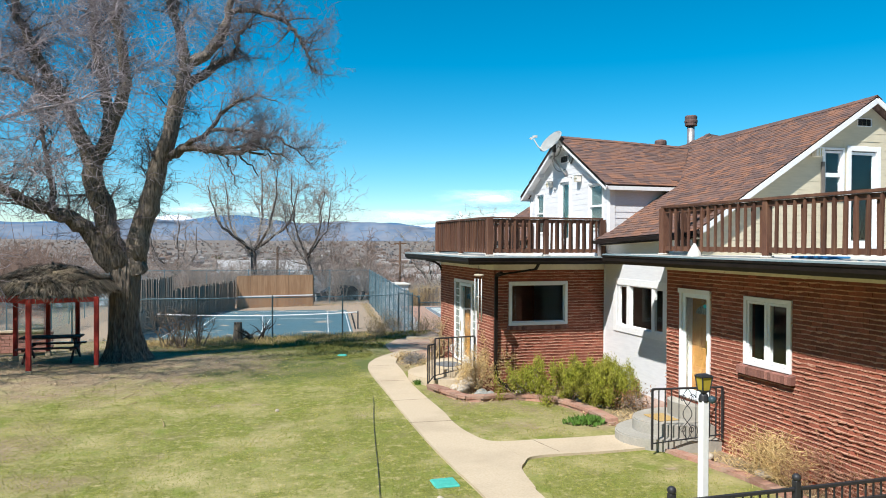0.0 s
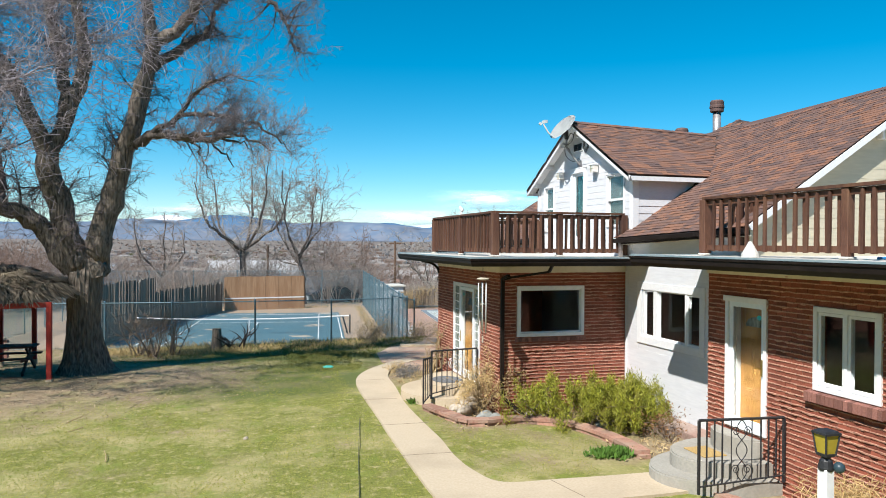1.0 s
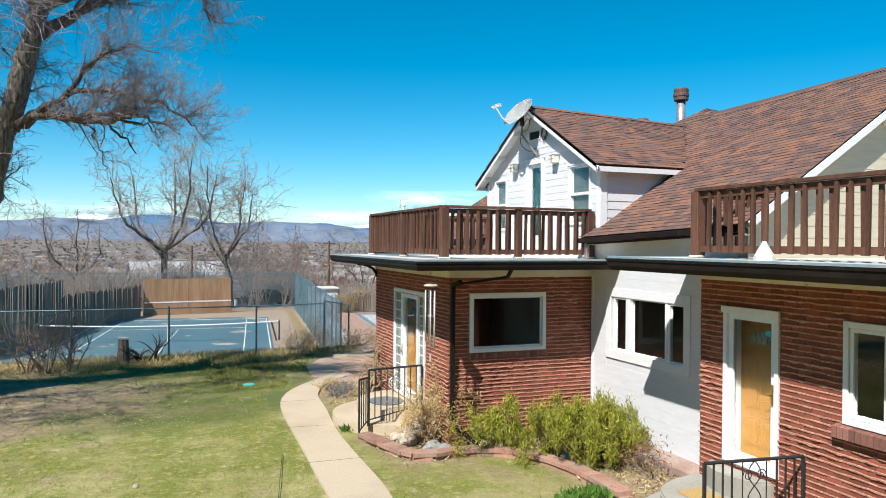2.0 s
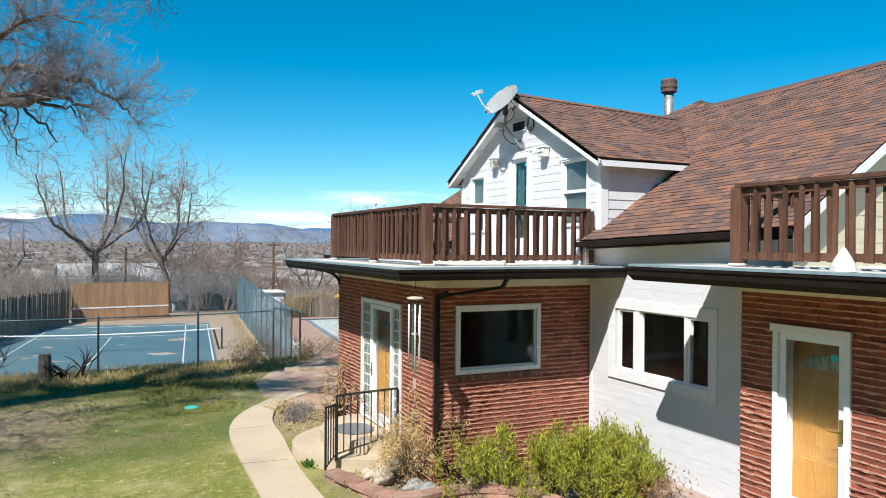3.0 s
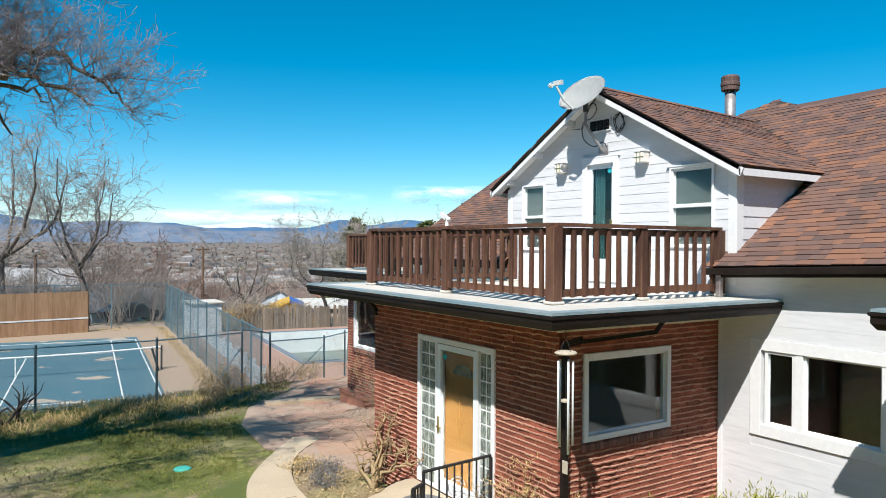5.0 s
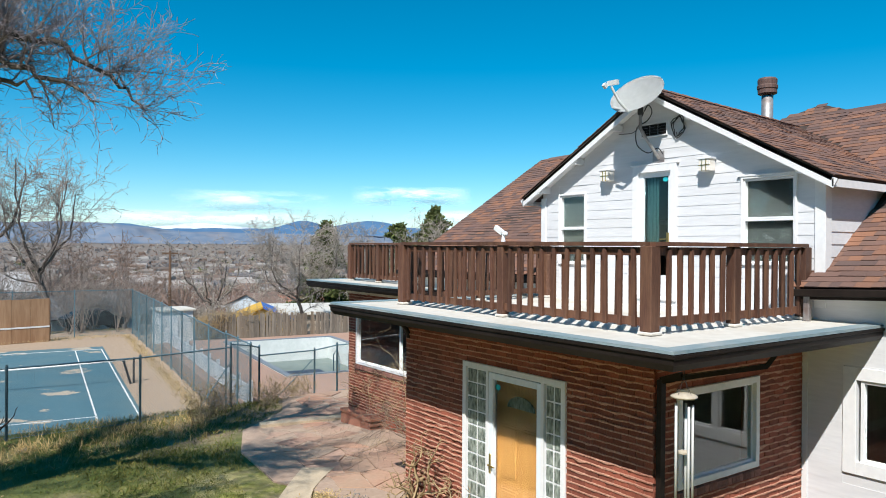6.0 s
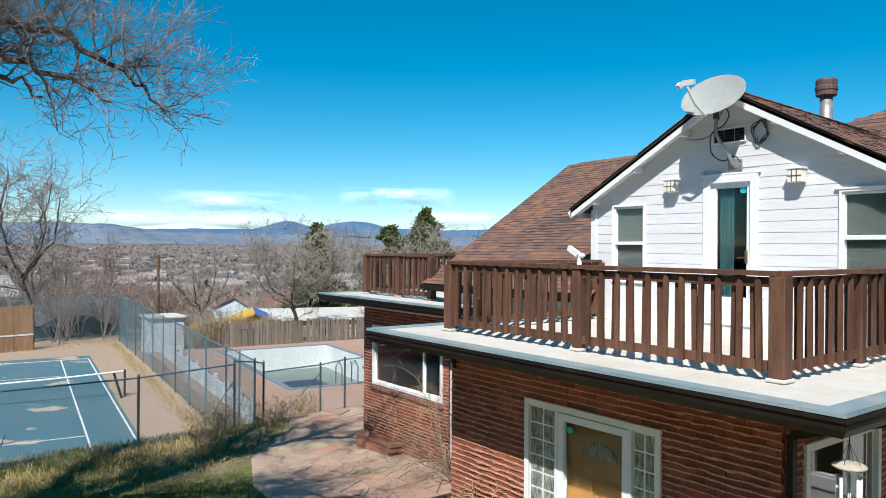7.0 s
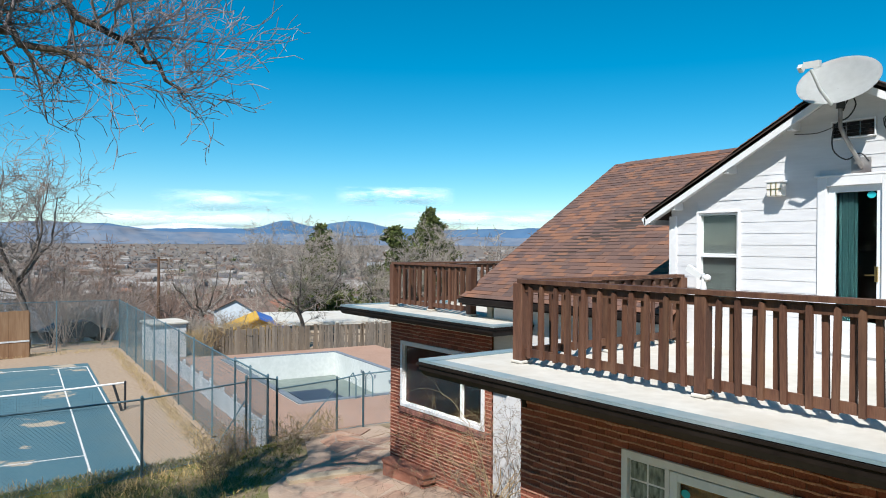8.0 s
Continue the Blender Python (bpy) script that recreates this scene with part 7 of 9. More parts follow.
def chain_fence(label, line, heights, height, pitch=0.075, wire=0.0028, gap=3.0, rail=True, dark=False):
    """A wire fence along a plan line: posts, a top rail and woven wire. heights(x, y): its footing."""
    x, y = line[0]
    f = thing("chain_link_fence", (x, y, heights(x, y)), label, "fence", group="chain link fences")
    steel = M_BLACK if dark else M_FENCE
    wires = []
    for (ax, ay), (bx, by) in zip(line, line[1:]):
        a, b = Vector((ax, ay, heights(ax, ay))), Vector((bx, by, heights(bx, by)))
        ln = math.hypot(bx - ax, by - ay)
        n = max(1, round(ln / gap))
        for k in range(n + 1):
            p = a + (b - a) * (k / n)
            z = heights(p.x, p.y)
            part("post", lathe(bmesh.new(), (p.x, p.y), [(0.034, z - 0.1), (0.034, z + height + 0.03), (0.04, z + height + 0.04), (0.02, z + height + 0.09)], 8), steel, f)
        if rail:
            part("top_rail", mesh_bar((a.x, a.y, a.z + height), (b.x, b.y, b.z + height), 0.022), steel, f)
        part("bottom_wire", mesh_bar((a.x, a.y, a.z + 0.06), (b.x, b.y, b.z + 0.06), 0.006), steel, f)
        m = int(ln / pitch)
        d = (b - a) / ln
        k2 = int(height / pitch)
        for k in range(-k2, m + 1):
            for s in (1, -1):
                # a slanted wire, cut to the panel
                lo, hi = max(0, min(k, k + k2)), min(m, max(k, k + k2))
                if hi <= lo:
                    continue
                t0, t1 = (lo - k) / k2, (hi - k) / k2
                if s < 0:
                    z0, z1 = 1 - t0, 1 - t1
                else:
                    z0, z1 = t0, t1
                p, q = a + d * (lo * pitch), a + d * (hi * pitch)
                wires.append(((p + Vector((0, 0, 0.05 + z0 * (height - 0.05))), q + Vector((0, 0, 0.05 + z1 * (height - 0.05)))), (wire, wire)))
    mesh_part("wire_mesh", shift(tubes("wire_mesh", wires, 3), f), M_WIRE if not dark else steel, f, "woven wire mesh")
    return f


def mesh_bar(p, q, r):
    bm = bmesh.new()
    p, q = Vector(p), Vector(q)
    d = (q - p).normalized()
    s = d.cross(Vector((0, 0, 1)) if abs(d.z) < 0.9 else Vector((1, 0, 0))).normalized()
    u = s.cross(d)
    k = 7
    a = [bm.verts.new(p + (s * math.cos(2 * math.pi * i / k) + u * math.sin(2 * math.pi * i / k)) * r) for i in range(k)]
    b = [bm.verts.new(q + (s * math.cos(2 * math.pi * i / k) + u * math.sin(2 * math.pi * i / k)) * r) for i in range(k)]
    for i in range(k):
        bm.faces.new((a[i], b[i], b[(i + 1) % k], a[(i + 1) % k]))
    bm.faces.new(a)
    bm.faces.new(b[::-1])
    return bm


def foot(x, y):
    return ground_z(x, y)


chain_fence("low chain link fence along the end of the lawn", [(-12.5, 33.5), (-6.5, 32.9), (-1.6, 32.5), (1.55, 32.45), (4.62, 32.45), (7.35, 33.2)], foot, 1.77, 0.085, 0.0026, 3.1, dark=False)
chain_fence("tall chain link fence beside the tennis court", [(8.53, 37.0), (9.6, 46.0), (10.95, 58.0), (11.7, 65.0)], lambda x, y: COURT_Z, 3.05, 0.13, 0.0042, 2.9)
chain_fence("tall chain link fence behind the tennis court", [(11.7, 65.0), (-9.5, 67.5)], lambda x, y: COURT_Z, 3.05, 0.15, 0.004, 3.4)
chain_fence("tall chain link fence on the shaded side of the court", [(-9.5, 67.5), (-12.5, 37.0)], lambda x, y: COURT_Z, 3.0, 0.16, 0.005, 3.4)
chain_fence("chain link fence stepping down to the court", [(8.15, 33.7), (8.53, 37.0)], lambda x, y: -1.7, 3.0, 0.085, 0.0028, 1.7)
chain_fence("chain link pool fence with a gate", [(7.35, 33.2), (8.15, 33.7), (8.55, 34.0)], foot, 1.86, 0.085, 0.0028, 0.9)
chain_fence("chain link pool fence beside the patio", [(8.55, 34.0), (10.9, 34.9), (11.35, 34.1), (13.5, 33.2)], foot, 1.6, 0.085, 0.0028, 2.6)
bm = mesh_bar((9.3, 34.3, ground_z(9.3, 34.3) + 0.1), (10.85, 34.9, ground_z(10.9, 34.9) + 1.3), 0.018)
tagged(part("fence_brace", bm, M_FENCE, None), "slanted steel brace of the pool fence", "brace")
tagged(part("fence_brace", mesh_bar((6.3, 32.9, -0.35), (7.35, 33.2, 0.9), 0.018), M_FENCE, None), "slanted steel brace of the low fence", "brace")

# ---- swimming pool ----
M_DECK = mat("pink_concrete", (0.353, 0.218, 0.16), (0.42, 0.277, 0.21), 9, 0.9, 0.1, stain=(0.302, 0.185, 0.134), stain_scale=0.7)
M_POOL = mat("white_pool_plaster", (0.58, 0.62, 0.61), (0.67, 0.70, 0.69), 6, 0.75, 0.05, stain=(0.50, 0.54, 0.52), stain_scale=0.8)
M_POOLFLOOR = mat("stained_pool_floor", (0.168, 0.21, 0.193), (0.227, 0.269, 0.244), 3, 0.8, 0.05, stain=(0.126, 0.16, 0.143), stain_scale=0.6)
M_WATER = mat("dark_pool_water", (0.010, 0.026, 0.060), (0.014, 0.034, 0.078), 3, 0.45, 0.02, spec=0.15)
M_COPING = mat("pool_coping", (0.134, 0.168, 0.21), (0.227, 0.26, 0.294), 9, 0.8, 0.05)


def pool_at(a, b, z):
    p = POOL_C + LENGTHWAYS * a + ACROSS * b
    return Vector((p.x, p.y, z))


def pool_prism(a0, a1, b0, b1, z0, z1, bm=None):
    bm = bm or bmesh.new()
    q = [pool_at(a0, b0, 0), pool_at(a0, b1, 0), pool_at(a1, b1, 0), pool_at(a1, b0, 0)]
    prism(bm, [(p.x, p.y) for p in q], z0, z1)
    bmesh.ops.recalc_face_normals(bm, faces=bm.faces)
    return bm


pool = thing("swimming_pool", POOL_C, "drained white swimming pool with a little dark water", "swimming pool", kind="structure")
T = POOL_Z + 0.03
for r in ((-POOL_L - 0.25, POOL_L + 0.25, -POOL_W - 0.25, -POOL_W), (-POOL_L - 0.25, POOL_L + 0.25, POOL_W, POOL_W + 0.25), (-POOL_L - 0.25, -POOL_L, -POOL_W, POOL_W), (POOL_L, POOL_L + 0.25, -POOL_W, POOL_W)):
    part("pool_wall", pool_prism(*r, POOL_Z - 2.1, T), M_POOL, pool)
    part("coping", pool_prism(*r, T + 0.0, T + 0.04), M_COPING, pool)
bm = bmesh.new()
v = [bm.verts.new(p) for p in (pool_at(-POOL_L, -POOL_W, T - 1.42), pool_at(-POOL_L, POOL_W, T - 1.42), pool_at(POOL_L, POOL_W, T - 1.25), pool_at(POOL_L, -POOL_W, T - 1.25))]
bm.faces.new(v)
w = [bm.verts.new(p.co - Vector((0, 0, 0.1))) for p in v]
bm.faces.new(w[::-1])
for k in range(4):
    bm.faces.new((v[k], w[k], w[(k + 1) % 4], v[(k + 1) % 4]))
bmesh.ops.recalc_face_normals(bm, faces=bm.faces)
part("pool_floor", bm, M_POOLFLOOR, pool)
part("water", pool_prism(-POOL_L + 0.004, 2.5, -0.75, 1.15, T - 1.36, T - 1.27), M_WATER, pool, "shallow dark water")
for k in range(5):
    p = pool_at(-POOL_L + 1.2 + 1.6 * k, POOL_W - 0.006, T - 0.5)
    part("marking", beam(bmesh.new(), p, p + LENGTHWAYS * 0.22, 0.012, 0.16), M_COPING, pool)
lines = []
for b in (-0.35, 0.35):
    lines.append(([pool_at(-POOL_L - 0.4, b - 0.6, T), pool_at(-POOL_L - 0.4, b - 0.6, T + 0.75), pool_at(-POOL_L - 0.1, b - 0.6, T + 0.95), pool_at(-POOL_L + 0.25, b - 0.6, T + 0.7), pool_at(-POOL_L + 0.25, b - 0.6, T - 1.2)], [0.025] * 5))
ladder = tagged(mesh_part("pool_ladder", tubes("pool_ladder", lines, 6), M_FENCE, None), "steel pool ladder with curved hand rails", "ladder")
for r in ((-POOL_L - 4.2, POOL_L + 1.5, -POOL_W - 3.4, -POOL_W - 0.3), (-POOL_L - 4.2, POOL_L + 1.5, POOL_W + 0.3, POOL_W + 3.2), (-POOL_L - 4.2, -POOL_L - 0.3, -POOL_W - 0.3, POOL_W + 0.3), (POOL_L + 0.3, POOL_L + 1.5, -POOL_W - 0.3, POOL_W + 0.3)):
    tagged(part("pool_deck", pool_prism(*r, POOL_Z - 0.6, POOL_Z + 0.035), M_DECK, None), "pink concrete pool deck", "deck", kind="structure")
# white boards along the court fence and a white shed
M_WHITE = mat("weathered_white_boards", (0.60, 0.63, 0.66), (0.72, 0.74, 0.76), 5, 0.7, 0.08, stain=(0.45, 0.48, 0.50), stain_scale=1.2, vary="piece", spread=0.1)
wallb = thing("white_board_wall", (9.0, 40.0, POOL_Z), "low white board wall beside the court fence", "board wall")
for k in range(11):
    y0 = 35.6 + k * 1.7
    x0 = 8.75 + 0.118 * (y0 - 34.6)
    bm = bmesh.new()
    beam(bm, (x0, y0, COURT_Z + 0.85), (x0 + 0.118 * 1.62, y0 + 1.62, COURT_Z + 0.85), 0.06, 1.15)
    part("panel", bm, M_WHITE, wallb)
    part("post", boxes((x0 - 0.05, y0 - 0.09, COURT_Z, x0 + 0.07, y0 + 0.0, COURT_Z + 1.62)), M_WHITE, wallb)
shed = thing("storage_shed", (12.6, 58.5, -2.2), "small white storage shed with a flat roof", "shed")
part("wall", boxes((11.7, 57.6, -2.9, 13.6, 59.6, 0.30)), M_WHITE, shed)
part("roof", boxes((11.55, 57.45, 0.30, 13.75, 59.75, 0.42), bevel=0.02), M_MEMBRANE, shed)
for k in range(4):
    part("plank", boxes((11.66, 57.66 + k * 0.47, -2.6, 11.70, 58.08 + k * 0.47, 0.24)), M_WHITE, shed)
part("shed_door", boxes((11.9, 57.57, -2.6, 12.7, 57.6, 0.0)), M_WHITE, shed)

# stumps, bushes and weeds by the fence
M_BARK = mat("furrowed_bark", (0.042, 0.034, 0.029), (0.255, 0.215, 0.175), 4.2, 0.95, 1.0, stretch=(5, 5, 0.8), stain=(0.235, 0.193, 0.143), stain_scale=0.5, bump_scale=4.2, stain_amount=0.4)
M_DARKBARK = mat("dark_bark", (0.0294, 0.0252, 0.0227), (0.0504, 0.042, 0.0378), 14, 0.95, 0.5)
stump = thing("tree_stump", (0.1, 31.4, -0.3), "grey cut tree stump by the fence", "stump")
part("stump_trunk", lathe(bmesh.new(), (0.1, 31.4), [(0.24, -0.5), (0.2, -0.2), (0.17, 0.3), (0.16, 0.42)], 12), M_BARK, stump)
for k, (x, y) in enumerate(((0.6, 31.6), (0.85, 31.5), (1.1, 31.7))):
    lines, _ = sprays((x, y, -0.4), 4, 1.25, 0.3, 300 + k, 1, 0.04, 0.35, 0.25)
    tagged(mesh_part("charred_shrub", tubes("charred_shrub", lines, 6), M_DARKBARK, None), "charred black stump of a cut shrub", "stump", group="charred stumps")
for x, y, h, n, s in ((-2.0, 29.8, 2.4, 15, 1), (-1.4, 30.3, 2.0, 10, 2), (-2.6, 30.4, 2.2, 9, 3)):
    bush("bare_shrub", "leafless grey shrub with upright stems by the fence", (x, y, ground_z(x, y)), n, h, 0.8, 320 + s, M_TWIG, None, 0, lean=0.5, fork=3, r0=0.03, kink=0.14)
M_WEED = mat("dry_weed", (0.202, 0.155, 0.0756), (0.319, 0.252, 0.134), 9, 0.9, 0.0, vary="island", spread=0.4)
for x, y, h, n, s in ((6.35, 32.2, 1.1, 40, 1), (6.9, 32.6, 0.9, 30, 2), (8.2, 32.6, 0.7, 30, 3), (9.0, 33.3, 0.6, 28, 4), (9.9, 33.9, 0.6, 26, 5), (6.0, 31.6, 0.6, 22, 6)):
    bush("dry_weeds", "tall dry straw coloured weeds by the fence", (x, y, ground_z(x, y)), n, h, 0.9, 330 + s, M_TWIG, M_WEED, 260, 0.26, 0.10, 0.5, 2, 0.005, 0.16, "weeds", 0.025, 0.7)
rng = np.random.default_rng(12)
t = rng.uniform(0, 1, 2600) ** 1.3
edge = np.column_stack([7.9 + 3.2 * t + rng.normal(size=2600) * 0.16, 36 + 28 * t, np.full(2600, COURT_Z + 0.03)])
back = np.column_stack([rng.uniform(-8, 11, 1800), rng.normal(64.0, 0.5, 1800), np.full(1800, COURT_Z + 0.03)])
front = np.column_stack([rng.uniform(-8, 7.5, 900), rng.normal(33.2, 0.4, 900), np.zeros(900)])
front[:, 2] = [ground_z(p[0], p[1]) for p in front]
tagged(mesh_part("dry_grass", blades("dry_grass", np.concatenate([edge, back, front]), (0.06, 0.06, 0.01), 9500, 0.16, 77, 0.045, up=1.5), M_DRY, None), "fringe of dry straw coloured grass along the fences", "grass", kind="stuff")

# rough grass and weeds between the fence and the patio
r_ = np.random.default_rng(71)
gx_, gy_ = r_.uniform(2.5, 10.5, 30000), r_.uniform(25.6, 34.2, 30000)
PATIO_EDGE = [(5.1, 24.7), (5.6, 23.3), (6.1, 21.9), (9.3, 21.9), (9.4, 29.3), (11.4, 30.9), (11.7, 34.7), (9.5, 34.7), (8.2, 31.7), (6.4, 30.0), (5.5, 27.7)]
spots = np.array([(x, y, ground_z(x, y)) for x, y in zip(gx_, gy_) if not in_outline(x, y, PATIO_EDGE) and not (4.0 < x < 6.6 and y < 26.0) and r_.uniform() < 0.35 + 0.65 * (noise.noise(Vector((x * 0.8, y * 0.8, 0))) > -0.05)])
tagged(mesh_part("weed_grass", blades("weed_grass", spots, (0.03, 0.03, 0.005), len(spots), 0.12, 72, 0.06, 1.0), M_ROUGH, None), "rough weedy grass beside the patio", "grass", kind="stuff")

# ---- trees ----
M_LIMB = mat("rough_bark", (0.048, 0.040, 0.036), (0.16, 0.135, 0.118), 8, 0.95, 1.0, stretch=(1.8, 1.8, 0.6), stain=(0.21, 0.172, 0.134), stain_scale=1.3, bump_scale=11)
M_FINE = mat("fine_twigs", (0.085, 0.070, 0.078), (0.22, 0.185, 0.196), 3, 0.9, 0.0, vary="island", spread=0.35)
M_PALETWIG = mat("pale_mauve_twigs", (0.17, 0.147, 0.16), (0.36, 0.315, 0.33), 3, 0.9, 0.0, vary="island", spread=0.3)


def limb_line(pts, r0, r1, seed, wob=0.06, steps=5):
    """A crooked limb through given places with a taper."""
    rng = np.random.default_rng(seed)
    p = [Vector(q) for q in pts]
    out = []
    for k in range(len(p) - 1):
        a, b, c, d = p[max(0, k - 1)], p[k], p[k + 1], p[min(len(p) - 1, k + 2)]
        for s in range(steps):
            t = s / steps
            out.append(0.5 * ((2 * b) + (c - a) * t + (2 * a - 5 * b + 4 * c - d) * t * t + (3 * b - a - 3 * c + d) * t ** 3))
    out.append(p[-1])
    arr = np.array([tuple(q) for q in out])
    arr[1:-1] += rng.normal(size=(len(arr) - 2, 3)) * wob
    rad = np.linspace(r0, r1, len(arr)) * (1 + rng.normal(size=len(arr)) * 0.05)
    return arr, rad


def shoots(line, rad, every, length, seed, start=0.2, up=0.35, droop=0.0, side=1.0, bias=(0, 0, 0), least=0.0036):
    """Branches leaving a limb; returns bars."""
    rng = np.random.default_rng(seed)
    out = []
    seg = np.linalg.norm(np.diff(line, axis=0), axis=1)
    total = seg.sum()
    s = start * total
    cum = np.concatenate([[0], np.cumsum(seg)])
    while s < total:
        k = min(len(seg) - 1, np.searchsorted(cum, s) - 1)
        t = (s - cum[k]) / (seg[k] + 1e-9)
        p = line[k] * (1 - t) + line[k + 1] * t
        r = rad[k] * (1 - t) + rad[k + 1] * t
        d = (line[k + 1] - line[k]) / (seg[k] + 1e-9)
        v = d * 0.55 + rng.normal(size=3) * 0.6 * side + np.array([0, 0, up]) + np.array(bias)
        v /= np.linalg.norm(v)
        ln = length * rng.uniform(0.45, 1.25)
        pts, rr = [p], [min(r * 0.55, 0.009 + 0.019 * ln)]
        q = p.copy()
        for i in range(5):
            v = v + rng.normal(size=3) * 0.22 + np.array([0, 0, -droop * (i + 1) * 0.2])
            v /= np.linalg.norm(v)
            q = q + v * ln / 5
            pts.append(q.copy())
            rr.append(max(least, rr[0] * (1 - (i + 1) / 5.6)))
        out.append((np.array(pts), np.array(rr)))
        s += every * rng.uniform(0.5, 1.5)
    return out


def ramify(limbs, seed, spacing=(0.45, 0.3, 0.22), lengths=(1.9, 0.95, 0.5), up=0.35, droop=0.35, bias=(0, 0, 0), thin=0.0036):
    """Branches, twigs and twiglets for a set of limbs."""
    br, tw, tl = [], [], []
    least = min(thin, 0.0036)
    for i, (p, r) in enumerate(limbs):
        br += shoots(p, r, spacing[0], lengths[0], seed + i, 0.25, up, droop * 0.3, bias=bias, least=least)
    for i, (p, r) in enumerate(br):
        tw += shoots(p, r, spacing[1], lengths[1], seed + 1000 + i, 0.15, up * 0.6, droop, bias=bias, least=least)
    for i, (p, r) in enumerate(tw):
        q = shoots(p, r, spacing[2], lengths[2], seed + 9000 + i, 0.1, up * 0.3, droop, bias=bias, least=least)
        tl += [(a[::2] if len(a) > 4 else a, np.maximum(b[::2], thin) if len(a) > 4 else np.maximum(b, thin)) for a, b in q]
    return br, tw, tl


def bark_trunk(name, line, rad, parent, material, label, sides=22, ridge=0.10, seed=0):
    """A furrowed trunk: a tube whose outline is broken into ridges."""
    verts, faces = [], []
    p = np.asarray(line)
    d = np.gradient(p, axis=0)
    d /= np.linalg.norm(d, axis=1)[:, None]
    for k in range(len(p)):
        s = np.cross(d[k], [0.0, 1.0, 0.1])
        s /= np.linalg.norm(s)
        u = np.cross(s, d[k])
        for i in range(sides):
            t = 2 * math.pi * i / sides
            w = 1 + ridge * noise.noise(Vector((math.cos(t) * 9.0 + seed, math.sin(t) * 9.0, p[k][2] * 1.5))) + 0.10 * noise.noise(Vector((math.cos(t) * 1.3 + seed, math.sin(t) * 1.3, p[k][2] * 0.5)))
            verts.append(p[k] + (s * math.cos(t) + u * math.sin(t)) * rad[k] * w)
    for k in range(len(p) - 1):
        for i in range(sides):
            faces.append((k * sides + i, k * sides + (i + 1) % sides, (k + 1) * sides + (i + 1) % sides, (k + 1) * sides + i))
    return mesh_part(name, shift(raw_mesh(name, np.array(verts), np.array(faces), True), parent), material, parent, label)


